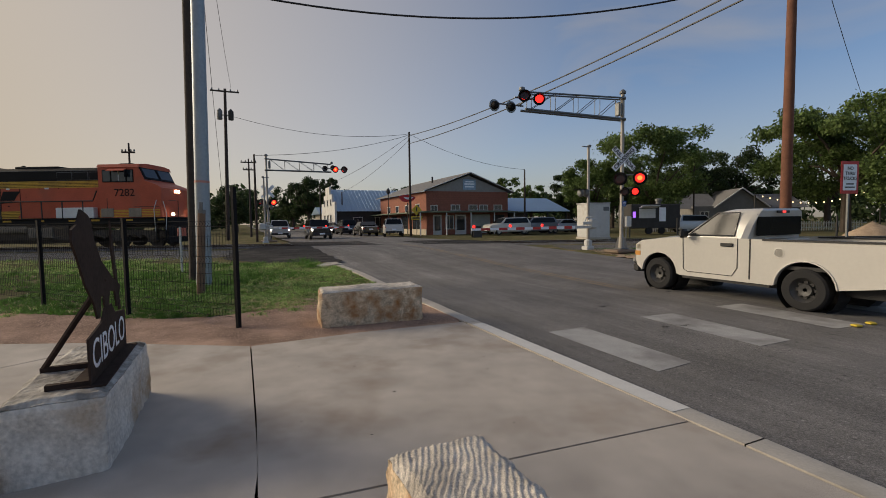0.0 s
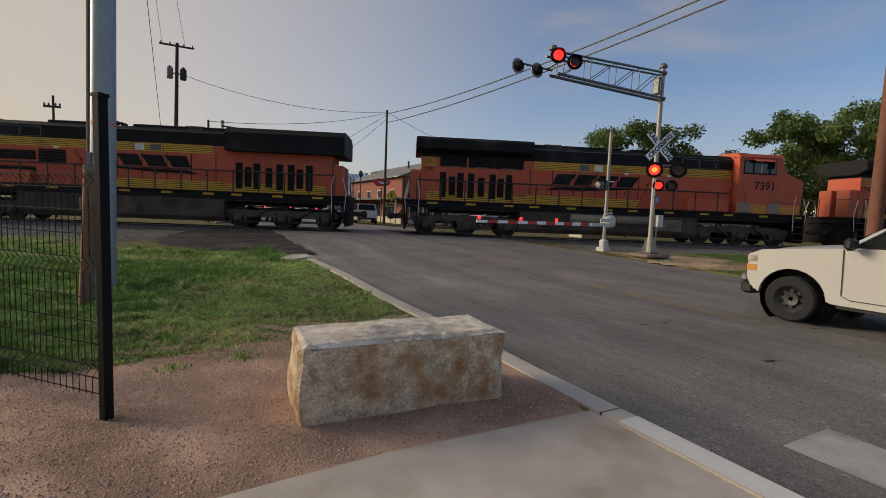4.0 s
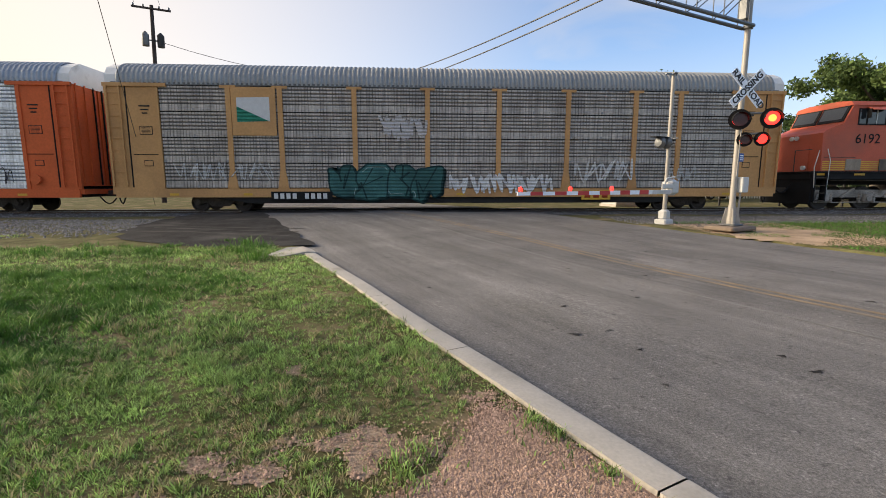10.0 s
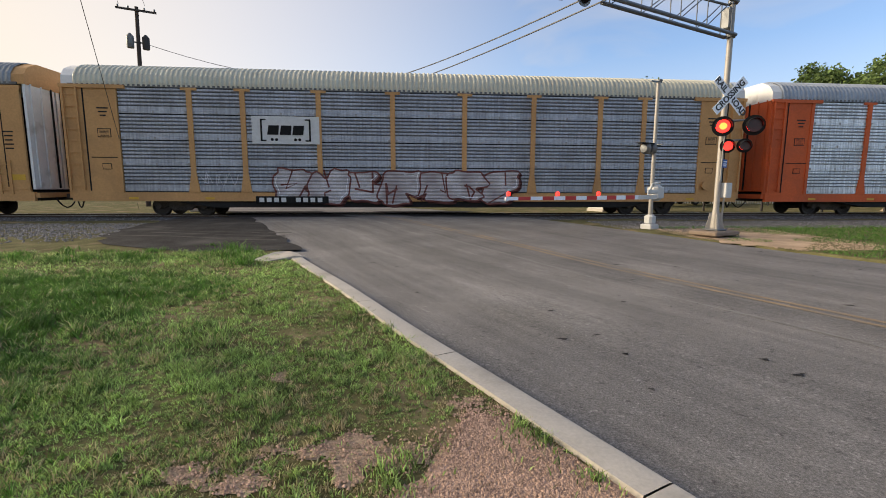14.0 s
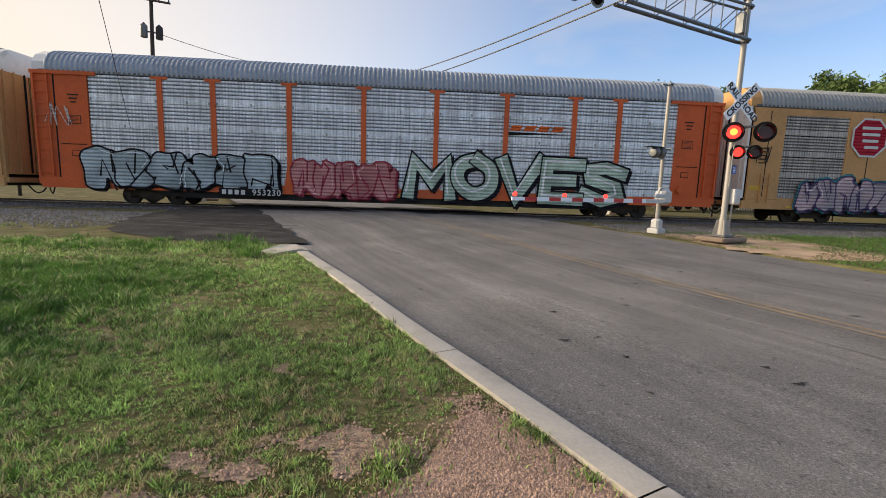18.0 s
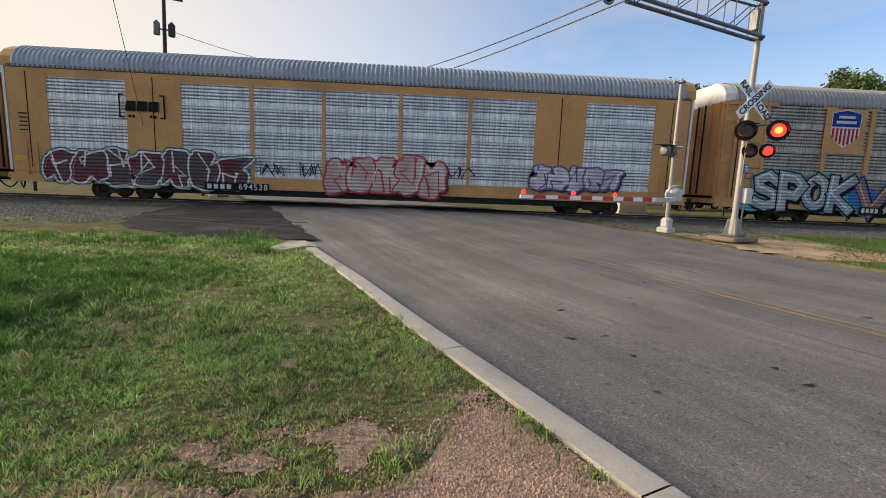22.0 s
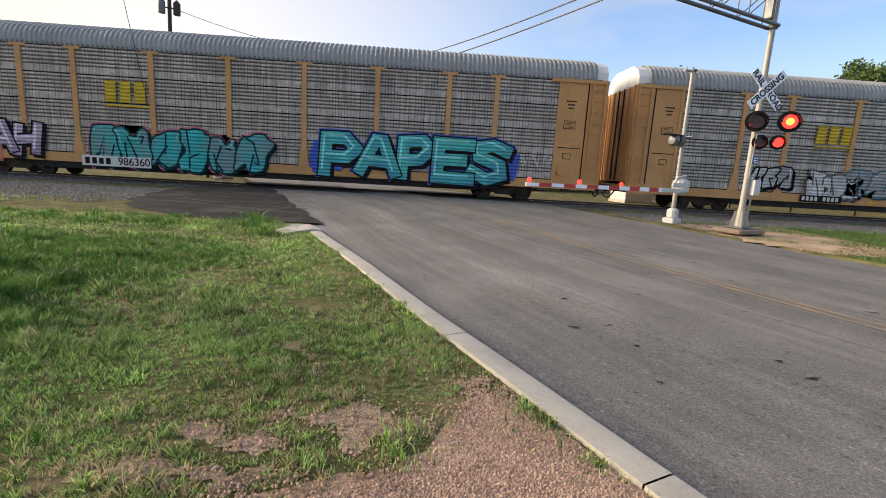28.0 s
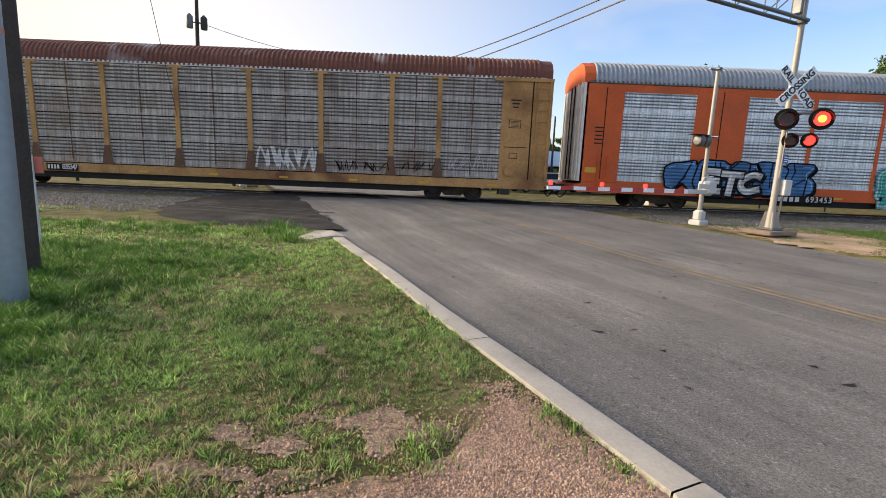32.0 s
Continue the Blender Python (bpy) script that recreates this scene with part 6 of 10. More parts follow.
SIGNAL_BLACK = mat("signal_black", (0.012, 0.011, 0.011), 0.65, var=0.25, spec=0.15)
WHITE_CASE = mat("white_case", (0.56, 0.56, 0.54), 0.5, var=0.1, scale=4, fine=30, dirt=(0.45, 0.42, 0.38), dirt_amount=0.15)
RED_PAINT = mat("red_paint", (0.5, 0.035, 0.03), 0.5, var=0.15)
SIGN_WHITE = mat("sign_white", (0.86, 0.9, 0.95), 0.3, var=0.08)
SIGN_BLACK = mat("sign_black", (0.02, 0.02, 0.022), 0.5, var=0.1)
SIGN_BLUE = mat("sign_blue", (0.03, 0.1, 0.35), 0.5, var=0.1)
LIT_RED = glow("lit_signal", (1.0, 0.022, 0.016), 2.4)
LIT_CORE = glow("lit_signal_core", (1.0, 0.12, 0.02), 4.0)
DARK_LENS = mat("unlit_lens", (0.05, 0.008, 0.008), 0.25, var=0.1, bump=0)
GALV_BACK = mat("lamp_back", (0.16, 0.165, 0.165), 0.5, 0.4, var=0.2)


def slab(name, outline, z, thick, material, parent, lift=0.0):
    s = Shape()
    s.prism(outline, "z", z - thick, z + lift)
    return part(name, s, material, parent)


pave = thing("pavement", "pale concrete pavement in large slabs with dark joints", "pavement", kind="structure")
PZ = -0.2
g = 0.008
J0, J1 = (-0.34, -20.62), (1.62, -25.0)
E2, E3 = from_road(13.35, -0.225), from_road(22, -0.225)
slab("slab", [(J0[0] + g, J0[1]), (0.86, -20.0), (2.25, -19.44), (E2[0], E2[1]), (2.47, -23.24), (1.05, -23.75 + 0.0), (J0[0] + 0.9, -22.6)], PZ, 0.15, CONCRETE, pave)
slab("slab", [(1.06, -23.77), (2.47, -23.26), (E2[0], E2[1] - 0.02), (E3[0], E3[1]), (2.6, -33), (-1.5, -33)], PZ, 0.15, CONCRETE, pave)
slab("slab", [(J0[0] - g, J0[1]), (0.88, -23.34), (1.03, -23.78), (-1.53, -33), (-6, -33), (-2.68, -21.42), (-2.33, -20.83), (-2.3, -20.4)], PZ, 0.15, CONCRETE, pave)
slab("slab", [(-2.32, -20.38), (-2.36, -20.83), (-2.7, -21.42), (-6.05, -33), (-14, -33), (-14, -21.0), (-5, -20.4)], PZ, 0.15, CONCRETE, pave)
slab("joint_filler", [(-6.2, -33), (2.7, -33), (3.6, -22.5), (2.2, -19.6), (0.86, -20.1), (-0.34, -20.75), (-2.3, -20.55), (-5, -20.6), (-13.8, -21.2), (-13.8, -33)], PZ - 0.02, 0.15, JOINT, pave)

marks = Shape()
rk = random.Random(33)
for k in range(15):
    x, y = rk.uniform(0.2, 2.6), rk.uniform(-24.8, -20.6)
    if (x + 1.5) * 0.912 + (y + 10.5) * 0.41 > -0.3 or x < -0.25 + 0.3 * (-20.6 - y):
        continue
    size = rk.uniform(0.006, 0.014)
    marks.add([(x + size * rk.uniform(0.6, 1.8) * math.cos(a), y + size * rk.uniform(0.5, 1.0) * math.sin(a), PZ + 0.004) for a in np.linspace(0, 5.4, 7)], [tuple(range(7))])
solid("pavement_marks", marks, JOINT, "small dark gum marks and leaf bits on the pavement", kind="stuff")
# pale painted kerb length by the crosswalk
rows = []
for u in np.linspace(9.9, 13.2, 8):
    x, y = from_road(u, 0)
    rows.append([(*from_road(u, v), h) for v, h in ((0.024, road_z(x, y) + 0.01), (0.02, -0.21), (-0.01, -0.197), (-0.205, -0.195))])
solid("kerb_ramp", Shape().sheet(rows), mat("pale_kerb", (0.6, 0.59, 0.56), 0.8, var=0.1), "whitish concrete kerb edge beside the crosswalk", kind="structure")


def patch(name, outline, label, material, n=5, lift=0.012, kind="structure", jitter=0.15, seed=3, road=False):
    """A ground patch with an uneven edge, laid on the ground."""
    r = random.Random(seed)
    pts = []
    for (ax, ay), (bx, by) in zip(outline, outline[1:] + outline[:1]):
        for k in range(n):
            f = k / n
            pts.append((ax + (bx - ax) * f + r.uniform(-jitter, jitter), ay + (by - ay) * f + r.uniform(-jitter, jitter)))
    cx, cy = sum(p[0] for p in pts) / len(pts), sum(p[1] for p in pts) / len(pts)
    rows = []
    for f in (0.02, 0.25, 0.5, 0.7, 0.85, 0.95, 1.0):
        row = []
        for px, py in pts + pts[:1]:
            x, y = cx + (px - cx) * f, cy + (py - cy) * f
            z = road_z(x, y) + 0.03 if road else ground_z(x, y)
            row.append((x, y, z + lift * (1 if f < 1 else -0.5)))
        rows.append(row)
    return solid(name, Shape().sheet(rows), material, label, kind=kind, smooth=True)


# Where the grass ends and the gravel strip begins.
EDGE_X = (-14, -9, -5, -3.2, -2.4, -1.6, -1.1, -0.7, -0.35, 0.05, 0.3, 0.5, 0.62, 0.8, 1.05, 2.25)
EDGE_Y = (-17.2, -17.9, -18.35, -18.75, -18.9, -18.7, -18.3, -17.95, -17.75, -17.62, -17.55, -17.36, -17.1, -16.68, -16.75, -19.0)


def grass_edge(x):
    return float(np.interp(x, EDGE_X, EDGE_Y))


rows = []
for x in np.arange(-14, 2.25, 0.1):
    lo = np.interp(x, [-14, -6, -2.2, -0.4, 0.9, 2.25], [-20.9, -20.35, -20.5, -20.75, -20.1, -19.6])
    hi = grass_edge(x) + (0.08 if x < 0.6 else 0.0)
    hi += 0.06 * noise.noise((x * 1.4, 2, 7)) + 0.06 * noise.noise((x * 5, 4, 7)) if x < 0.6 else 0
    rows.append([(x, lo + (hi - lo) * f, ground_z(x, lo + (hi - lo) * f) + (0.012 if 0 < f < 1 else -0.006)) for f in (0, 0.05, 0.25, 0.5, 0.75, 0.93, 1)])
solid("gravel", Shape().sheet(rows), GRAVEL, "reddish crushed granite strip between pavement and grass", kind="structure", smooth=True)
patch("dirt", [(8.6, -8.8), (9.5, -9.7), (11.0, -8.9), (11.8, -7.4), (10.6, -6.2), (9.0, -6.3)], "bare sandy dirt round the signal base", DIRT, seed=5, n=10, jitter=0.18)
patch("verge", [(7.6, -1.9), (8.3, -5.0), (9.0, -6.4), (13, -5.0), (30, -4.0), (30, -1.5), (13, -1.6)], "grey gravel verge beside the track", BALLAST, seed=8)

# road markings
cross = thing("crosswalk", "worn white crosswalk bars on the asphalt", "road marking", kind="structure")
for pts in (((3.43, -19.78), (3.98, -19.54), (4.65, -21.19), (4.16, -21.46)), ((5.05, -18.94), (5.66, -18.72), (6.3, -20.4), (5.75, -20.64)), ((6.64, -18.22), (7.25, -18.0), (7.9, -19.66), (7.3, -19.88)), ((8.25, -17.5), (8.85, -17.3), (9.5, -18.9), (8.95, -19.1))):
    s = Shape()
    s.sheet([[(*(np.array(pts[0]) * (1 - f) + np.array(pts[3]) * f), 0), (*(np.array(pts[1]) * (1 - f) + np.array(pts[2]) * f), 0)] for f in np.linspace(0, 1, 8)])
    s.v = [(x, y, road_z(x, y) + 0.03 * math.sin(math.pi * min(1, max(0, ((x + 1.5) * 0.912 + (y + 10.5) * 0.41) / ROAD_WIDTH))) + 0.004) for x, y, _ in s.v]
    part("bar", s, WHITE_LINE, cross)
lines = thing("centre_line", "faded double yellow centre line", "road marking", kind="structure")
for v in (4.97, 5.17):
    rows = []
    for u in np.linspace(-9.5, 8.4, 50):
        row = []
        for w in (v - 0.07 * max(0, u) - 0.045, v - 0.07 * max(0, u) + 0.045):
            x, y = from_road(u, w)
            row.append((x, y, road_z(x, y) + 0.03 * math.sin(math.pi * w / ROAD_WIDTH) + 0.004))
        rows.append(row)
    part("line", Shape().sheet(rows), YELLOW_LINE, lines)
for x, y in ((7.66, -19.78), (7.97, -19.66)):
    solid("road_stud", Shape().box(x, y, road_z(x, y) + 0.05, 0.1, 0.1, 0.03, bevel=0.01), mat("stud_yellow", (0.6, 0.45, 0.05), 0.5), "small yellow road stud beside the crosswalk", "road stud", group="yellow road studs")
seam = []
for u in np.linspace(-6, 8.4, 50):
    row = []
    for w in (4.02 - 0.06 * u + 0.03 * math.sin(u), 4.07 - 0.06 * u + 0.03 * math.sin(u)):
        x, y = from_road(u, w)
        row.append((x, y, road_z(x, y) + 0.03 * math.sin(math.pi * w / ROAD_WIDTH) + 0.004))
    seam.append(row)
solid("paving_seam", Shape().sheet(seam), mat("pale_seam", (0.2, 0.195, 0.185), 0.9), "pale lengthwise paving seam", kind="structure")
cracks = Shape()
rc = random.Random(21)
for k in range(110):
    u, v = rc.uniform(-3, 13), rc.uniform(0.8, 9.6)
    x, y = from_road(u, v)
    a = rc.uniform(0, 3.14)
    ln = rc.uniform(0.03, 0.16)
    z = road_z(x, y) + 0.03 * math.sin(math.pi * v / ROAD_WIDTH) + 0.006
    cracks.add([(x, y - 0.02, z), (x + ln * math.cos(a), y + ln * math.sin(a) * 0.5, z), (x + ln * 0.9, y + 0.03, z), (x + ln * 0.3, y + 0.035, z)], [(0, 1, 2, 3)])
solid("tar_spots", cracks, ASPHALT_DARK, "small dark tar spots on the road", kind="stuff")


def stone(name, label, at, lx, ly, h, seed, groove=0.0199, body=LIMESTONE, face=LIMESTONE_TOP):
    """A quarried limestone block with rough sides and a drilled, scored top."""
    nx, ny, nz = 64, 26, 24
    s = Shape()
    t = thing(name, label, "stone block", at)

    def bulge(x, y, z):
        q = noise.noise((x * 2.6 + seed, y * 2.6, z * 2.6)) * 0.028 + noise.noise((x * 9 + seed, y * 9, z * 9)) * 0.011 + noise.noise((x * 24 + seed, y * 24, z * 24)) * 0.008
        return q

    def wall(fn, na, nb):
        rows = []
        for i in range(na + 1):
            rows.append([fn(i / na, j / nb) for j in range(nb + 1)])
        s.sheet(rows)

    def soft(x, y, z):
        # rounded outer edges and a rough skin
        ex, ey, ez = lx / 2 - abs(x), ly / 2 - abs(y), h - z
        c = 0.0
        near = sorted((ex, ey, ez))
        if near[0] + near[1] < 0.05:
            c = 0.05 - near[0] - near[1]
        k = 1 - c * 0.55
        b = bulge(x, y, z)
        return (x * k + b * (1 if x > 0 else -1) * (ex < 0.01), y * k + b * (1 if y > 0 else -1) * (ey < 0.01), z - c * 0.5 + (b * 0.6 if ez < 0.01 else 0))

    for e in (-1, 1):
        wall(lambda a, b: soft(lx * (a - 0.5), e * ly / 2, h * b), nx, nz)
        wall(lambda a, b: soft(e * lx / 2, ly * (a - 0.5), h * b), ny, nz)
    part("block", s, body, t, smooth=True)
    top = Shape()
    rows = []
    mx, my = (210, 84) if groove < 0.02 else (240, 84)
    for i in range(mx + 1):
        row = []
        for j in range(my + 1):
            x, y = lx * (i / mx - 0.5), ly * (j / my - 0.5)
            px, py, pz = soft(x, y, h)
            if groove and 0 < i < mx and 0 < j < my:
                pz += (1.5 if groove < 0.02 else 0.8) * groove * (abs(((x * 0.55 + y * 0.9 + (0.05 + 3 * groove) * noise.noise((x * 1.6, y * 1.6, seed)) + 0.012 * noise.noise((x * 14, y * 14, seed))) / (0.034 if groove < 0.02 else 0.031)) % 1 - 0.5) - 0.25) * ((0.5 if groove < 0.02 else 0.75) + max(0, noise.noise((x * 2.5, y * 2.5, seed + 9))) * (2 if groove < 0.02 else 0.6))
            row.append((px, py, pz + 0.002))
        rows.append(row)
    part("sawn_top", top.sheet(rows), face, t, "pale scored top face", smooth=True)
    return t


BLOCK_ANGLE = 20.5
stone("stone_block", "long rough limestone block with scored pale top on gravel", pose(0.86, -19.17, -0.225, 0, 0, BLOCK_ANGLE), 1.5, 0.6, 0.53, 1.0)
stone("stone_block", "limestone block with grooved top standing on the pavement", pose(2.28, -24.72, -0.225, 0, 0, -65.5), 1.5, 0.46, 0.53, 7.0, groove=0.0205)
stone("sign_stone", "pale limestone block carrying a steel sign", pose(-0.54, -22.84, -0.225, 0, 0, 115), 1.42, 0.54, 0.5, 13.0, groove=0.0, body=LIMESTONE_WHITE, face=STAINED_TOP)

# steel sign on the stone
sign = thing("town_sign", "rusted steel plate sign with cut letters and a standing silhouette", "sign", pose(-0.4, -22.785, 0.28, 0, 0, 116))
part("base_plate", Shape().box(0, 0.02, 0.006, 1.12, 0.2, 0.012), RUSTED, sign)
part("name_plate", Shape().prism([(-0.55, 0.012), (0.55, 0.012), (0.55, 0.3), (0.2, 0.34), (0.1, 0.42), (-0.1, 0.42), (-0.2, 0.34), (-0.55, 0.3)], "y", -0.006, 0.006), RUSTED, sign)
# The plate is uncut; white letters carry the brightness from behind it.
part("cut_letters", text_mesh("letters", "CIBOLO", 0.27, SIGN_WHITE, 0.001), SIGN_WHITE, sign, "white letters standing in for the brightness seen through cut ones", at=pose(0, -0.0075, 0.165))
fig = [(-0.55, 1.09), (-0.4, 1.06), (-0.33, 1.02), (-0.28, 0.9), (-0.12, 0.75), (0.19, 0.6), (0.43, 0.52), (0.36, 0.42), (0.28, 0.37), (0.24, 0.49), (0.08, 0.52), (0.0, 0.4), (-0.08, 0.38), (-0.1, 0.5), (-0.18, 0.52), (-0.24, 0.37), (-0.3, 0.38), (-0.36, 0.48), (-0.55, 0.64), (-0.67, 0.8), (-0.76, 0.9), (-0.75, 0.97), (-0.64, 1.0)]
part("silhouette", Shape().prism(fig, "y", -0.006, 0.006), RUSTED, sign, "plain leaning steel silhouette")
part("staff", Shape().prism([(0.36, 0.33), (0.41, 0.33), (0.28, 0.82), (0.21, 1.03), (0.2, 0.82)], "y", -0.006, 0.006), RUSTED, sign)
part("brace", Shape().tube((-0.05, 0.0, 0.62), (-0.05, 0.36, 0.03), 0.02, n=6), RUSTED, sign)
part("foot_bar", Shape().box(-0.05, 0.19, 0.02, 0.04, 0.38, 0.035), RUSTED, sign)
part("foot_bar", Shape().box(-0.5, 0.12, 0.02, 0.04, 0.22, 0.035), RUSTED, sign)
# pitted slab beside the stone
pit = thing("pitted_slab", "tan stone slab with oval hollows beside the sign stone", "stone slab", pose(-1.05, -23.55, -0.21, 0, 0, 25))
part("slab_body", Shape().box(0, 0, 0.1, 0.9, 1.4, 0.2, bevel=0.03), mat("tan_stone", (0.36, 0.25, 0.15), 0.9, var=0.25, bump=0.4), pit)
rp = random.Random(4)
for i in range(9):
    for j in range(6):
        part("hollow", Shape().lathe([(0.005, 0.0), (0.03, 0.001), (0.036, 0.006)], n=8), mat("hollow_brown", (0.07, 0.04, 0.025), 0.95) if i == j == 0 else bpy.data.materials["hollow_brown"], pit, at=Matrix.Translation((-0.38 + 0.15 * j + 0.03 * (i % 2), -0.62 + 0.15 * i, 0.2)) @ Matrix.Diagonal((1.5, 0.9, 1, 1)))

# mesh fence
fence = thing("mesh_fence", "black welded wire fence with folded mesh on square posts", "fence", pose(-0.95, -19.6, -0.22, 0, 0, 157))
SPAN = 2.45
for k in range(6):
    x = k * SPAN
    p = part("post", Shape().box(x, 0, 0.8 if k else 1.0, 0.058, 0.058, 1.6 if k else 2.0, bevel=0.005), FENCE_BLACK, fence)
    part("cap", Shape().box(x, 0, 1.6 if k else 2.005, 0.066, 0.066, 0.02), FENCE_BLACK, p)
    if k == 5:
        break
    prof = [(0.0, 0.14), (0.0, 0.26), (-0.035, 0.3), (0.0, 0.34), (0.0, 0.92), (-0.035, 0.97), (0.0, 1.02), (0.0, 1.46), (-0.035, 1.5), (0.0, 1.54)]
    n = int(SPAN / 0.06)
    WIRE, far_wires = Shape().path([(0, ya, za) for ya, za in prof], 0.0032, n=3).mesh("upright_wire", FENCE_BLACK), Shape()
    for j in range(1, n):
        wx = x + j * SPAN / n
        if k < 3:
            part("upright_wire", WIRE, FENCE_BLACK, fence, at=pose(wx, 0, 0))
        else:
            far_wires.path([(wx, ya, za) for ya, za in prof], 0.0032, n=3)
    if k >= 3:
        tagged(part("upright_wires", far_wires, FENCE_BLACK, fence), kind="stuff")
    for z in (0.16, 0.26, 0.34, 0.48, 0.62, 0.77, 0.92, 1.02, 1.17, 1.32, 1.46, 1.54):
        part("cross_wire", Shape().tube((x + 0.03, 0, z), (x + SPAN - 0.03, 0, z), 0.004, n=4), FENCE_BLACK, fence)


def pole(name, label, x, y, h, r0, r1, material, lean=(0, 0), n=16):
    z = ground_z(x, y) - 0.03
    return solid(name, Shape().lathe([(r0, 0), (r0 * 0.98, h * 0.05), ((r0 + r1) / 2, h * 0.5), (r1, h)], n=n), material, label, "pole", smooth=True, at=Matrix.Translation((x, y, z)) @ Matrix(((1, 0, lean[0], 0), (0, 1, lean[1], 0), (0, 0, 1, 0), (0, 0, 0, 1))))


steel = pole("steel_pole", "tall blue-grey tapered steel utility pole in the grass", -3.77, -15.24, 13.0, 0.17, 0.12, STEEL_GREY, (0.042, 0.0), n=24)
part("paint_band", Shape().lathe([(0.1635, 2.5), (0.163, 2.55)], n=24), mat("faded_red_band", (0.5, 0.22, 0.17), 0.7), steel, "faint red band")
pole("wood_pole", "dark weathered wooden utility pole behind the steel one", -4.6, -14.12, 12.5, 0.15, 0.11, WOOD_DARK, (0.036, 0.0))
pole("wood_pole", "tall reddish-brown wooden utility pole beyond the road", 12.4, -12.0, 11.5, 0.16, 0.11, WOOD_RED)
post = thing("wood_post", "leaning grey-brown wooden post with a metal cap", "post", pose(-3.2, -16.45, ground_z(-3.2, -16.45) - 0.02, 0, 3.0, 0))
part("post_body", Shape().lathe([(0.085, 0), (0.08, 0.5), (0.075, 1.75)], n=10), WOOD_POST, post, smooth=True)
part("cap", Shape().box(0, 0, 1.78, 0.14, 0.1, 0.1, bevel=0.015).box(0.02, -0.06, 1.9, 0.05, 0.05, 0.16), GALV_BACK, post)
mk = thing("marker_post", "white plastic marker post with a red top", "marker", pose(-6.02, -12.3, ground_z(-6.02, -12.3) - 0.02))
part("stake", Shape().box(0, 0, 0.72, 0.07, 0.03, 1.44, bevel=0.008), WHITE_CASE, mk)
part("red_top", Shape().box(0.03, 0.03, 1.28, 0.27, 0.025, 0.26, bevel=0.01), mat("faded_red", (0.5, 0.14, 0.1), 0.6), mk)


OFF_DISCS = []


def lamp_head(parent, x, z, y, lit, hood=True, back=False, r=0.185, turn=None, yaw=0.0):
    """One crossing lamp: round backing board, housing, lens, hood. Faces its own -y, or +y when back is set."""
    f = 1 if back else -1
    k = 1.45
    b = part("lamp_board", Shape().lathe([(0.02, 0), (r * k, 0), (r * k, 0.012), (0.02, 0.012)], n=22, axis="y"), STEEL_GREY if back else SIGNAL_BLACK, parent, at=pose(x, y, z, 0, 0, yaw))
    part("lamp_housing", Shape().lathe([(0.02, -0.16 * f), (r * 0.6, -0.15 * f), (r, -0.05 * f), (r, 0.02 * f)], n=18, axis="y"), SIGNAL_BLACK, b, smooth=True)
    if back:
        return
    part("lens", Shape().lathe([(0.005, 0.05 * f), (r * 0.6, 0.042 * f), (r * 0.95, 0.022 * f), (r * 0.97, 0.0)], n=20, axis="y"), LIT_RED if lit else DARK_LENS, b, "glowing red lens" if lit else "dark lens", smooth=True)
    if lit and r > 0.17:
        part("lens_core", Shape().lathe([(0.005, 0.058 * f), (r * 0.34, 0.056 * f), (r * 0.5, 0.047 * f)], n=16, axis="y"), LIT_CORE, b, smooth=True)
    # Added disc, not part of the lamp: covers the glowing lens between flashes.
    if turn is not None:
        blind = part("blind", Shape().lathe([(0.005, -0.004), (r * 1.0, -0.004), (r * 1.0, 0.004), (0.005, 0.004)], n=18, axis="y"), DARK_LENS, b, "added dark disc that hides the lens while its lamp is off")
        OFF_DISCS.append((blind, turn))
    if hood:
        rows = []
        for d in (0.0, 0.12, 0.24):
            rows.append([(r * 1.06 * math.cos(a), f * d, r * 1.06 * math.sin(a) - d * 0.12) for a in np.linspace(radians(-5), radians(185), 14)])
        part("hood", Shape().sheet(rows), SIGNAL_BLACK, b, smooth=True)


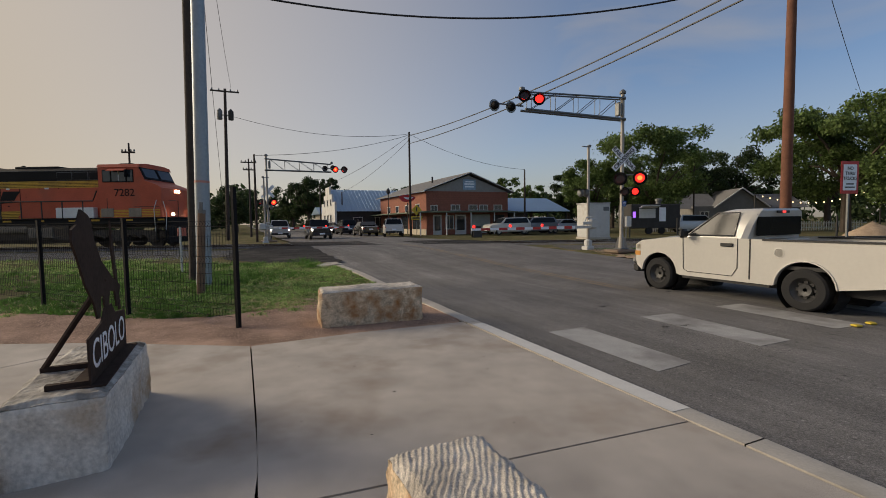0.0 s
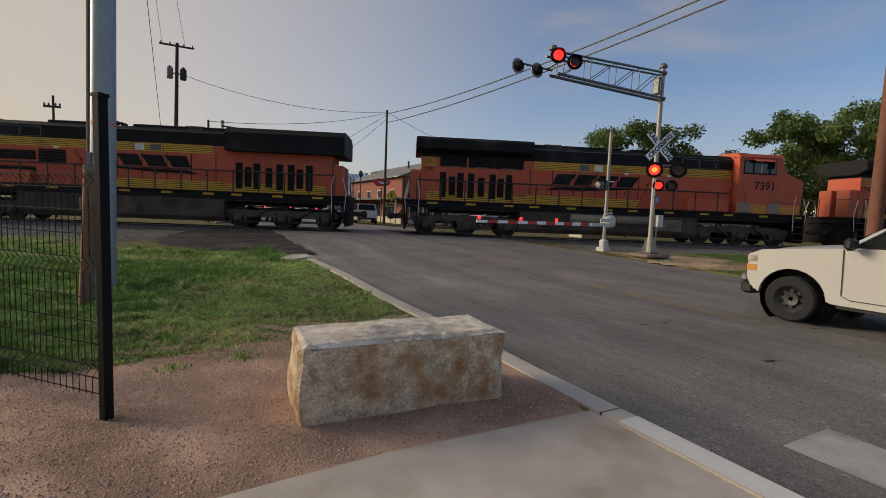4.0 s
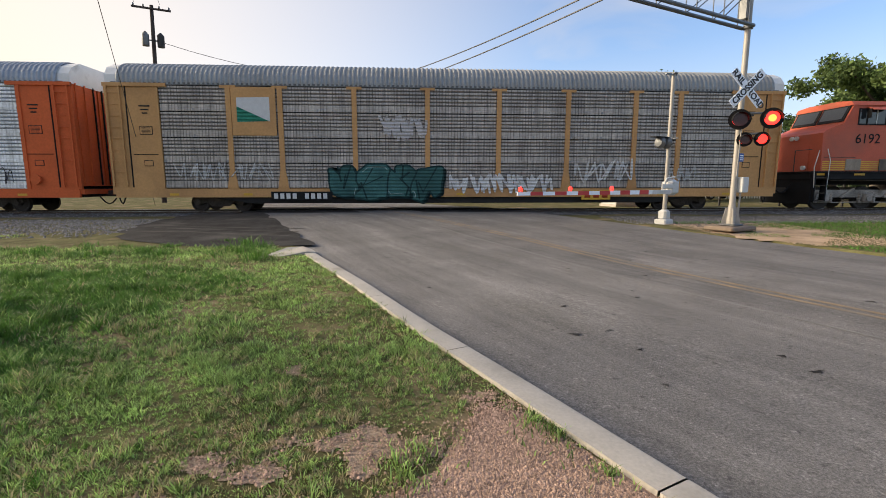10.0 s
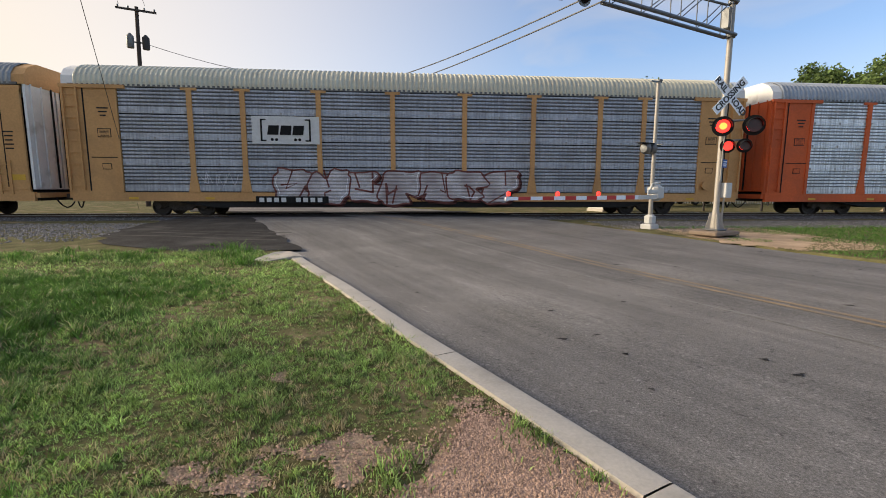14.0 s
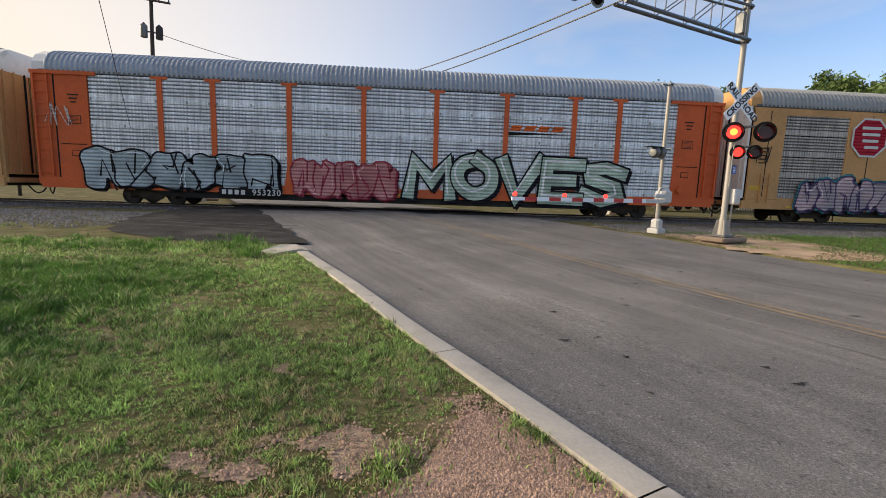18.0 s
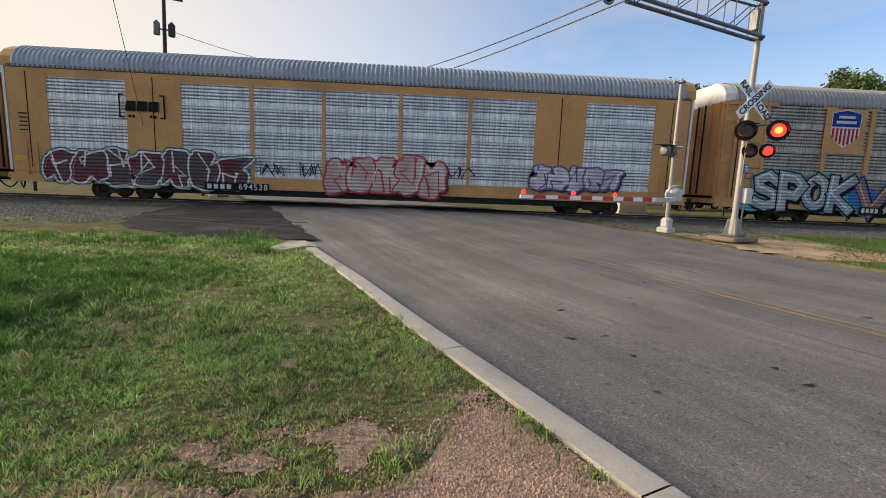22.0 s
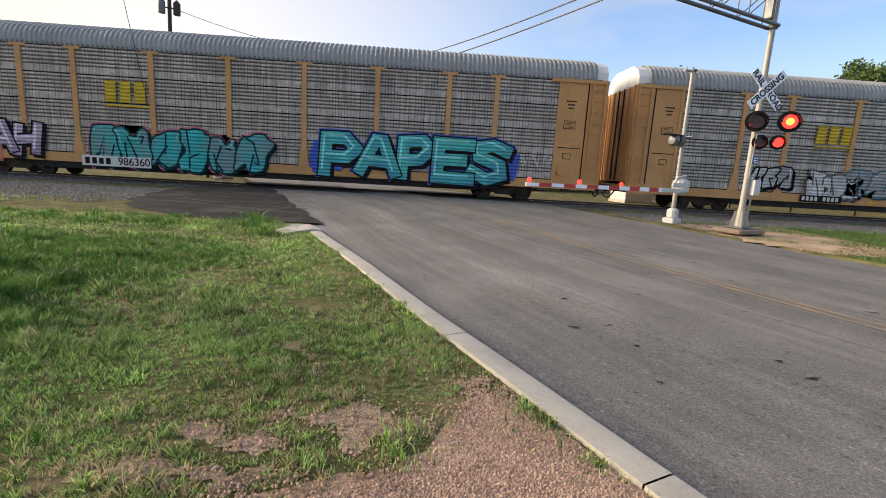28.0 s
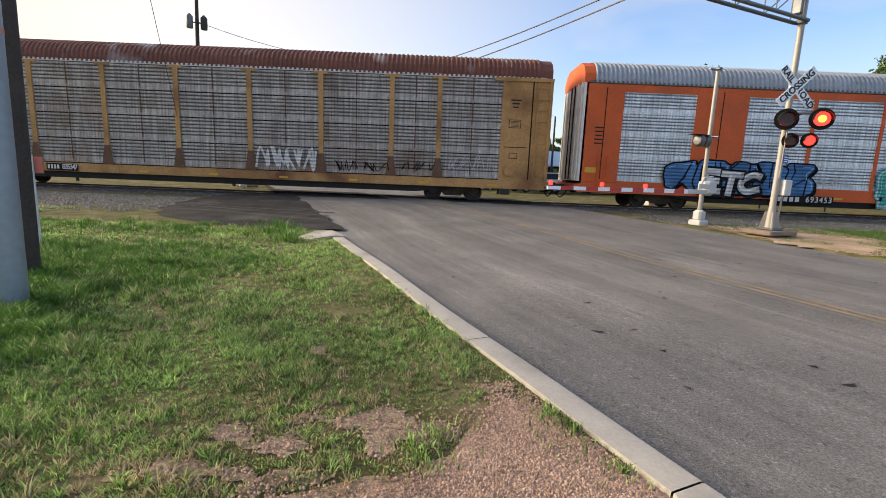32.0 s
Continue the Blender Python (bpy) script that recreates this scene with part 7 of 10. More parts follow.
def cantilever_signal(at, label, far, height=6.4, arm=4.75):
    """A mast with a truss arm over the road (towards local -x); its lamps face local -y."""
    t = thing("crossing_signal", label, "railway signal", at, group="level crossing signals")
    part("mast", Shape().lathe([(0.12, 0.18), (0.095, 0.6), (0.077, 0.75), (0.075, 3), (0.07, height)], n=18), SIGNAL_GREY, t, smooth=True)
    part("mast_cap", Shape().lathe([(0.13, height - 0.02), (0.13, height + 0.06), (0.05, height + 0.14)], n=12), GALV_BACK, t)
    part("footing", Shape().box(0, 0, 0.06, 1.15, 0.8, 0.12, bevel=0.03), mat("dusty_footing", (0.24, 0.18, 0.13), 0.9, var=0.3), t, "concrete footing")
    part("base_flange", Shape().box(0, 0, 0.15, 0.46, 0.46, 0.05, bevel=0.02), GALV_BACK, t)
    for a in range(4):
        c, s = math.cos(a * math.pi / 2 + 0.78), math.sin(a * math.pi / 2 + 0.78)
        part("gusset", Shape().box(0, 0, 0, 0.03, 0.15, 0.44).turn(Matrix.Translation((c * 0.12, s * 0.12, 0.38)) @ Matrix.Rotation(a * math.pi / 2 - 0.78, 4, "Z") @ Matrix.Rotation(radians(12), 4, "X")), SIGNAL_GREY, t)
    droop = 0.05
    tr = part("truss_arm", Shape().tube((0, -0.14, height - 0.22), (-arm, -0.14, height - 0.22 - droop * arm), 0.035).tube((0, 0.14, height - 0.22), (-arm, 0.14, height - 0.22 - droop * arm), 0.03).tube((0, -0.14, height - 1.05), (-arm, -0.14, height - 0.82 - droop * arm), 0.045).tube((0, 0.14, height - 1.05), (-arm, 0.14, height - 0.82 - droop * arm), 0.045), SIGNAL_DARK, t)
    for k in range(5):
        x = -0.25 - k * (arm - 0.5) / 4
        f = -x / arm
        zt, zb = height - 0.22 - droop * -x, height - 1.05 + 0.23 * f - droop * -x
        for s in (-0.14, 0.14):
            part("strut", Shape().tube((x, s, zb), (x, s, zt), 0.014, n=6), SIGNAL_DARK, tr)
            if k < 4:
                x2 = x - (arm - 0.5) / 4
                part("diagonal", Shape().tube((x, s, zt), (x2, s, zb), 0.014, n=6), SIGNAL_DARK, tr)
    for z in (height - 0.2, height - 1.05):
        part("clamp", Shape().lathe([(0.09, z - 0.05), (0.12, z - 0.05), (0.12, z + 0.05), (0.09, z + 0.05)], n=14), SIGNAL_DARK, t)
    part("junction_box", Shape().box(-0.22, 0.0, height - 0.65, 0.16, 0.24, 0.55, bevel=0.03), GALV_BACK, t)
    zt = height - 0.5 - droop * arm
    part("lamp_bar", Shape().tube((-arm + 0.35, -0.3, zt), (-arm - 0.55, -0.3, zt), 0.03).tube((-arm + 0.2, 0.3, zt - 0.1), (-arm - 0.85, 0.3, zt - 0.1), 0.03).tube((-arm, -0.3, zt), (-arm, 0.3, zt - 0.1), 0.03), SIGNAL_DARK, t)
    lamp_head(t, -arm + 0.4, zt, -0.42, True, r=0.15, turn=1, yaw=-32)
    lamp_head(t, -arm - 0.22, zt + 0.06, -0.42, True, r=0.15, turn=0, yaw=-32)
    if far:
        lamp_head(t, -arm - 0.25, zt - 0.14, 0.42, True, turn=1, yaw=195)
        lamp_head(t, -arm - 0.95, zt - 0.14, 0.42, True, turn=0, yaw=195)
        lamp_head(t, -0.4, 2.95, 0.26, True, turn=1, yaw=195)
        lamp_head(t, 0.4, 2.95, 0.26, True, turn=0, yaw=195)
    else:
        lamp_head(t, -arm - 0.25, zt - 0.14, 0.42, False, r=0.15, back=True)
        lamp_head(t, -arm - 0.95, zt - 0.14, 0.42, False, r=0.15, back=True)
    part("bell", Shape().lathe([(0.02, zt + 0.5), (0.1, zt + 0.46), (0.12, zt + 0.36), (0.05, zt + 0.3)], (-arm - 0.05, 0, 0), n=12), GALV_BACK, t)
    # crossbuck
    YAW = Matrix.Rotation(radians(-20), 4, "Z")
    buck = part("crossbuck", Shape().box(0, 0, 0, 1.22, 0.012, 0.23).turn(YAW @ Matrix.Translation((0, -0.17, 3.78)) @ Matrix.Rotation(radians(-45), 4, "Y")), SIGN_WHITE, t)
    board2 = part("crossbuck", Shape().box(0, 0, 0, 1.22, 0.012, 0.23).turn(YAW @ Matrix.Translation((0, -0.15, 3.78)) @ Matrix.Rotation(radians(45), 4, "Y")), SIGN_WHITE, t)
    part("word", text_mesh("word", "CROSSING", 0.225, SIGN_BLACK, fat=0.006), SIGN_BLACK, buck, at=YAW @ Matrix.Translation((0, -0.18, 3.78)) @ Matrix.Rotation(radians(-45), 4, "Y"))
    part("word", text_mesh("word", "RAIL", 0.225, SIGN_BLACK, fat=0.006), SIGN_BLACK, board2, at=YAW @ Matrix.Translation((-0.27, -0.16, 4.05)) @ Matrix.Rotation(radians(45), 4, "Y"))
    part("word", text_mesh("word", "ROAD", 0.225, SIGN_BLACK, fat=0.006), SIGN_BLACK, board2, at=YAW @ Matrix.Translation((0.27, -0.16, 3.51)) @ Matrix.Rotation(radians(45), 4, "Y"))
    # lamp pairs on the mast
    part("lamp_bar", Shape().tube((-0.16, 0.02, 3.12), (0.3, -0.6, 3.12), 0.03).tube((0, 0, 2.97), (0.08, -0.3, 3.12), 0.03), SIGNAL_DARK, t)
    part("lamp_bar", Shape().tube((0.0, 0.0, 2.6), (0.28, -0.52, 2.6), 0.03), SIGNAL_DARK, t)
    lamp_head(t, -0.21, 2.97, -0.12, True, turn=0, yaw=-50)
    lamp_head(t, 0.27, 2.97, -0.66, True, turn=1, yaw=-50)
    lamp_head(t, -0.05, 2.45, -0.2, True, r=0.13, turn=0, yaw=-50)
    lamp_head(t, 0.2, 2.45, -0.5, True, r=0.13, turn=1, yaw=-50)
    part("id_plate", Shape().box(0, -0.135, 1.98, 0.2, 0.01, 0.22), SIGN_BLUE, t)
    for z, w in ((2.03, 0.15), (1.97, 0.15), (1.92, 0.12)):
        part("text_bar", Shape().box(0, -0.142, z, w, 0.004, 0.022), SIGN_WHITE, t)
    part("control_box", Shape().box(0.2, -0.1, 1.25, 0.28, 0.22, 0.42, bevel=0.02), WHITE_CASE, t)
    part("conduit", Shape().path([(0.12, -0.1, 0.2), (0.13, -0.12, 1.1)], 0.025).path([(-0.1, -0.1, 1.5), (-0.14, -0.14, 2.6), (-0.1, -0.16, 3.0)], 0.015), SIGNAL_GREY, t)
    return t


def gate_signal(at, label, reach=6.1, top=4.7):
    """A gate mast with its striped arm lowered towards local -x."""
    t = thing("crossing_gate", label, "railway gate", at, group="level crossing gates")
    part("base_housing", Shape().box(0, 0, 0.1, 0.42, 0.42, 0.2, bevel=0.03).box(0, 0, 0.34, 0.3, 0.3, 0.34, bevel=0.06), WHITE_CASE, t)
    part("mast", Shape().lathe([(0.07, 0.2), (0.062, 2.5), (0.058, top)], n=14), SIGNAL_GREY, t, smooth=True)
    part("gate_mechanism", Shape().box(0.2, 0.0, 1.22, 0.5, 0.4, 0.52, bevel=0.1), WHITE_CASE, t)
    part("crank", Shape().box(-0.25, -0.22, 1.25, 0.5, 0.06, 0.14, bevel=0.02).path([(-0.5, -0.22, 1.1), (-0.3, -0.22, 1.5), (0.1, -0.22, 1.55)], 0.03), WHITE_CASE, t)
    arm = part("gate_arm", Shape().box(-0.5, -0.22, 1.08, 0.9, 0.05, 0.13, bevel=0.01), WHITE_CASE, t)
    n = 13
    for k in range(n):
        a = -0.7 - (reach - 0.7) * k / n
        w = (reach - 0.7) / n
        h = 0.13 - 0.045 * k / n
        part("stripe", Shape().box(a - w / 2, -0.22, 1.08, w - 0.002, 0.04, h), RED_PAINT if k % 2 else SIGN_WHITE, arm)
    for x in (-2.7, -4.3, -reach + 0.1):
        part("arm_lamp", Shape().lathe([(0.05, 1.15), (0.055, 1.23), (0.02, 1.26)], (x, -0.22, 0), n=10), LIT_RED, arm)
    part("lamp_bar", Shape().tube((-0.55, 0, 2.75), (0.3, 0, 2.75), 0.025).tube((0, -0.3, 2.75), (0, 0.2, 2.75), 0.02), SIGNAL_DARK, t)
    for x in (-0.45, -0.15):
        part("side_lamp", Shape().lathe([(0.02, -0.12), (0.13, -0.1), (0.19, -0.02), (0.19, 0.02), (0.14, 0.06), (0.02, 0.08)], (x, -0.02, 2.62), n=16, axis="x"), GALV_BACK, t, smooth=True)
        part("side_hood", Shape().box(x - 0.2, -0.02, 2.78, 0.3, 0.26, 0.02), SIGNAL_BLACK, t)
    part("top_arm", Shape().box(-0.12, 0, top, 0.5, 0.05, 0.04).box(0.05, 0, top + 0.05, 0.16, 0.16, 0.08, bevel=0.03), SIGNAL_DARK, t)
    return t


RZ = 24.2
cantilever_signal(pose(9.2, -7.35, -0.1, 0, 0, RZ), "grey cantilever crossing signal with crossbuck and red flashing lamps", False)
gate_signal(pose(8.52, -5.15, -0.16, 0, 0, RZ), "white-based crossing gate with red and white arm lowered")
cantilever_signal(pose(-11.3, 8.0, -0.1, 0, 0, RZ + 180), "far grey cantilever crossing signal across the track", True)
gate_signal(pose(-10.9, 6.4, -0.16, 0, 0, RZ + 180), "far white crossing gate with striped arm lowered")

# notice on the far verge
ns = thing("road_sign", "red-bordered white notice on a thin steel post", "road sign", pose(13.3, -13.15, -0.2, 0, 0, 12))
part("post", Shape().box(0, 0.02, 1.4, 0.05, 0.05, 2.8), GALV_BACK, ns)
part("red_panel", Shape().box(0, 0, 2.53, 0.62, 0.012, 0.9, bevel=0.005), RED_PAINT, ns)
part("white_panel", Shape().box(0, -0.008, 2.53, 0.46, 0.012, 0.72), SIGN_WHITE, ns)
for w, z in (("NO", 2.78), ("THRU", 2.64), ("TRUCKS", 2.5)):
    part("word", text_mesh("word", w, 0.13, SIGN_BLACK), SIGN_BLACK, ns, at=pose(0, -0.017, z))
part("small_bars", Shape().box(0, -0.017, 2.35, 0.26, 0.004, 0.035).box(0, -0.017, 2.26, 0.34, 0.004, 0.035), SIGN_BLACK, ns)

# ---- vehicles ----
CAR_WHITE = mat("white_car_paint", (0.58, 0.56, 0.515), 0.3, var=0.04, scale=2, fine=20, bump=0, coat=0.4)
CAR_BLACK = mat("black_car_paint", (0.012, 0.013, 0.016), 0.25, var=0.1, bump=0, coat=0.5)
CAR_GREY = mat("grey_car_paint", (0.16, 0.17, 0.19), 0.3, var=0.05, bump=0, coat=0.4)
CAR_SILVER = mat("silver_car_paint", (0.45, 0.46, 0.48), 0.3, 0.4, var=0.05, bump=0, coat=0.3)
TYRE = mat("tyre_rubber", (0.016, 0.016, 0.017), 0.85, var=0.3, scale=8, fine=60)
HUB = mat("dark_hub", (0.07, 0.07, 0.07), 0.45, 0.5, var=0.3)
BLACK_TRIM = mat("black_trim", (0.015, 0.015, 0.016), 0.5, var=0.2)
CAR_GLASS = glass("car_glass", (0.012, 0.014, 0.016), 0.08, 0.14)
CHROME = mat("bumper_steel", (0.4, 0.4, 0.4), 0.3, 0.9, var=0.15)
AMBER = mat("amber_lens", (0.6, 0.28, 0.06), 0.3, var=0.1, bump=0)
HEADLIGHT = glow("headlight_on", (1.0, 0.95, 0.85), 4.0)
TAIL = glow("brake_lamp", (1.0, 0.06, 0.05), 1.6)
TAIL_OFF = mat("tail_lens", (0.3, 0.02, 0.02), 0.3, var=0.1, bump=0)


def tyre(parent, x, y, r, w, side):
    t = part("wheel", Shape().lathe([(r * 0.6, -w / 2), (r * 0.92, -w / 2), (r, -w / 2 + 0.03), (r, w / 2 - 0.03), (r * 0.92, w / 2), (r * 0.6, w / 2)], (x, y, r), n=28, axis="y", caps=False), TYRE, parent, smooth=True)
    part("rim", Shape().lathe([(0.03, side * 0.06), (0.1, side * 0.07), (0.12, side * 0.02), (r * 0.36, side * 0.0), (r * 0.5, side * w * 0.3), (r * 0.6, side * w * 0.47)], (x, y, r), n=24, axis="y", caps=False), HUB, t, smooth=True)
    for k in range(8):
        a = k * math.pi / 4
        part("rim_hole", Shape().tube((x + r * 0.36 * math.cos(a), y + side * 0.02, r + r * 0.36 * math.sin(a)), (x + r * 0.36 * math.cos(a), y + side * 0.04, r + r * 0.36 * math.sin(a)), 0.03, n=8), BLACK_TRIM, t)


def loft(sections):
    """A body through sections along x: each (x, half width low, half width high, z low, z belt, z high)."""
    rows = []
    for x, w0, w1, z0, zb, z1 in sections:
        rows.append([(x, -w0 * 0.9, z0), (x, -w0, z0 + 0.08), (x, -w0 * 1.01, (z0 + zb) / 2), (x, -w0 * 0.985, zb), (x, -w1, z1 - 0.05), (x, -w1 * 0.93, z1), (x, 0, z1 + 0.02), (x, w1 * 0.93, z1), (x, w1, z1 - 0.05), (x, w0 * 0.985, zb), (x, w0 * 1.01, (z0 + zb) / 2), (x, w0, z0 + 0.08), (x, w0 * 0.9, z0)])
    s = Shape().sheet(rows)
    k = len(rows[0])
    s.f.append(tuple(range(k)))
    s.f.append(tuple(range(len(s.v) - k, len(s.v))))
    return s


def pickup(at):
    """A white two-door pickup with its nose towards +x."""
    t = thing("pickup_truck", "white two-door pickup truck waiting with brake lamp lit", "pickup truck", at)
    R, xf, xr = 0.34, 1.41, -1.38

    def side(y0, y1):
        arch = lambda cx: [(cx + 0.445 * math.cos(a), R + 0.01 + 0.445 * math.sin(a)) for a in np.linspace(0.08, math.pi - 0.08, 12)]
        return [(1.98, 0.48), (2.04, 0.62), (2.03, 0.84), (1.97, 0.99), (1.85, 1.05), (1.2, 1.12), (0.55, 1.16), (-0.55, 1.14), (-2.5, 1.12), (-2.55, 0.62), (-2.5, 0.5)] + arch(xr)[::-1] + [(-0.9, 0.36), (0.9, 0.36)] + arch(xf)[::-1]

    s = Shape()
    s.prism(side(0, 0), "y", -0.86, -0.8).prism(side(0, 0), "y", 0.8, 0.86)
    part("body_side", s, CAR_WHITE, t)
    part("bonnet", Shape().sheet([[(x, y, z - 0.05 * (abs(y) / 0.84) ** 3) for y in np.linspace(-0.86, 0.86, 9)] for x, z in ((0.75, 1.2), (1.2, 1.17), (1.65, 1.11), (1.9, 1.05), (2.01, 0.96), (2.06, 0.8), (2.06, 0.66))]), CAR_WHITE, t, smooth=True)
    part("nose", Shape().prism([(1.95, 0.98), (2.1, 0.9), (2.15, 0.5), (2.05, 0.4), (1.9, 0.6)], "y", -0.8, 0.8), CAR_WHITE, t)
    part("grille", Shape().box(2.17, 0, 0.78, 0.02, 0.9, 0.2), BLACK_TRIM, t)
    for e in (-1, 1):
        part("headlamp", Shape().box(2.06, e * 0.73, 0.9, 0.2, 0.26, 0.16, bevel=0.03), mat("headlamp_glass", (0.6, 0.55, 0.42), 0.2) if e < 0 else bpy.data.materials["headlamp_glass"], t)
        part("indicator", Shape().box(2.07, e * 0.79, 0.755, 0.18, 0.15, 0.13, bevel=0.02), AMBER, t)
    part("front_bumper", Shape().box(2.18, 0, 0.58, 0.16, 1.72, 0.16, bevel=0.05), CHROME, t)
    part("bumper_skirt", Shape().box(2.15, 0, 0.42, 0.2, 1.66, 0.2, bevel=0.04), BLACK_TRIM, t)
    # cab
    rows = []
    for z, xa, xb, w in ((1.12, 0.72, -0.62, 0.84), (1.16, 0.66, -0.62, 0.83), (1.35, 0.42, -0.66, 0.78), (1.55, 0.14, -0.72, 0.71), (1.64, -0.05, -0.74, 0.64), (1.68, -0.2, -0.72, 0.55)):
        rows.append([(xa, -w * 0.9, z), (xa - 0.1, -w, z), (xb + 0.08, -w, z), (xb, -w * 0.92, z), (xb, w * 0.92, z), (xb + 0.08, w, z), (xa - 0.1, w, z), (xa, w * 0.9, z), (xa, -w * 0.9, z)])
    s = Shape().sheet(rows)
    s.f.append(tuple(range(len(s.v) - 9, len(s.v) - 1)))
    cab = part("cab", s, CAR_WHITE, t, smooth=True)
    for e in (-1, 1):
        part("side_window", Shape().add([(0.5, e * 0.826, 1.2), (-0.4, e * 0.826, 1.2), (-0.42, e * 0.705, 1.6), (-0.02, e * 0.705, 1.6)], [(0, 1, 2, 3)]).add([(0.5, e * 0.8, 1.2), (-0.4, e * 0.8, 1.2), (-0.42, e * 0.69, 1.6), (-0.02, e * 0.69, 1.6)], [(0, 1, 2, 3)]), CAR_GLASS, cab)
        part("window_seal", Shape().path([(0.52, e * 0.832, 1.185), (-0.42, e * 0.832, 1.185), (-0.44, e * 0.708, 1.615), (-0.02, e * 0.708, 1.615), (0.52, e * 0.832, 1.185)], 0.014, n=5), BLACK_TRIM, cab)
        part("door_line", Shape().path([(0.62, e * 0.868, 1.14), (0.6, e * 0.868, 0.5), (0.5, e * 0.868, 0.45), (-0.4, e * 0.868, 0.45), (-0.5, e * 0.868, 0.6), (-0.5, e * 0.868, 1.14)], 0.006, n=4), BLACK_TRIM, t)
        part("bed_gap", Shape().box(-0.72, e * 0.862, 0.78, 0.022, 0.01, 0.72), BLACK_TRIM, t)
        part("door_handle", Shape().box(-0.3, e * 0.875, 1.02, 0.24, 0.03, 0.06, bevel=0.012), BLACK_TRIM, t)
        part("mirror", Shape().box(0.5, e * 1.0, 1.22, 0.12, 0.2, 0.17, bevel=0.04), BLACK_TRIM, t)
        part("arch_lip", Shape().path([(xr + 0.455 * math.cos(a), e * 0.865, R + 0.01 + 0.455 * math.sin(a)) for a in np.linspace(0.1, 3.04, 14)], 0.016, n=5), CAR_WHITE, t)
        part("tail_lamp", Shape().box(-2.5, e * 0.81, 0.88, 0.16, 0.12, 0.42, bevel=0.02), TAIL_OFF, t)
        part("fuel_cap", Shape().lathe([(0.085, 0), (0.09, 0.004), (0.075, 0.006), (0.07, 0.0)], (-1.0, 0.862 * e, 0.92), n=20, axis="y"), CAR_WHITE, t) if e > 0 else None
        for x in (xf, xr):
            tyre(t, x, e * 0.76, R, 0.23, e)
            part("wheel_well", Shape().lathe([(0.02, -0.16 * e), (0.45, -0.16 * e), (0.45, 0.19 * e)], (x, e * 0.6, R + 0.01), n=20, axis="y", caps=False), BLACK_TRIM, t)
    part("windscreen", Shape().add([(0.7, -0.72, 1.17), (0.7, 0.72, 1.17), (-0.03, 0.58, 1.63), (-0.03, -0.58, 1.63)], [(0, 1, 2, 3)]).add([(0.68, -0.7, 1.16), (0.68, 0.7, 1.16), (-0.05, 0.56, 1.62), (-0.05, -0.56, 1.62)], [(0, 1, 2, 3)]).turn(Matrix.Translation((0.018, 0, 0.012))), CAR_GLASS, cab)
    part("rear_window", Shape().box(-0.7, 0, 1.39, 0.03, 1.3, 0.4, bevel=0.01), CAR_GLASS, cab)
    part("brake_lamp", Shape().box(-0.76, 0, 1.62, 0.03, 0.34, 0.045), BLACK_TRIM, cab)
    part("brake_glow", Shape().box(-0.778, 0, 1.62, 0.01, 0.09, 0.035), TAIL, cab, "lit red brake lamp")
    part("bed_floor", Shape().box(-1.6, 0, 0.68, 1.85, 1.6, 0.06), BLACK_TRIM, t)
    part("bed_wall", Shape().box(-0.76, 0, 0.9, 0.05, 1.6, 0.44), CAR_WHITE, t)
    part("tailgate", Shape().box(-2.53, 0, 0.86, 0.06, 1.5, 0.5, bevel=0.015), CAR_WHITE, t)
    part("bed_rail", Shape().box(-1.63, -0.83, 1.13, 1.8, 0.09, 0.03).box(-1.63, 0.83, 1.13, 1.8, 0.09, 0.03), BLACK_TRIM, t)
    part("rear_bumper", Shape().box(-2.62, 0, 0.5, 0.14, 1.7, 0.16, bevel=0.04), CHROME, t)
    part("chassis", Shape().box(-0.2, 0, 0.36, 4.2, 1.2, 0.16).box(0, -0.8, 0.34, 1.7, 0.08, 0.06).box(0, 0.8, 0.34, 1.7, 0.08, 0.06), BLACK_TRIM, t)
    for ob in t.children:
        if ob.name.split(".")[0] in ("cab", "door_line", "bed_gap", "door_handle", "mirror", "bed_wall"):
            ob.matrix_basis = pose(0.2, 0, 0)
        if ob.name.split(".")[0] in ("nose", "grille", "headlamp", "indicator", "front_bumper", "bumper_skirt"):
            ob.matrix_basis = pose(-0.1, 0, 0)
    return t


def road_at(u, v, turn=0.0):
    x, y = from_road(u, v)
    return pose(x, y, road_z(x, y) + 0.03 * math.sin(math.pi * max(0, min(1, v / ROAD_WIDTH))), 0, 0, 114.2 + turn)


pickup(road_at(9.9, 5.95))


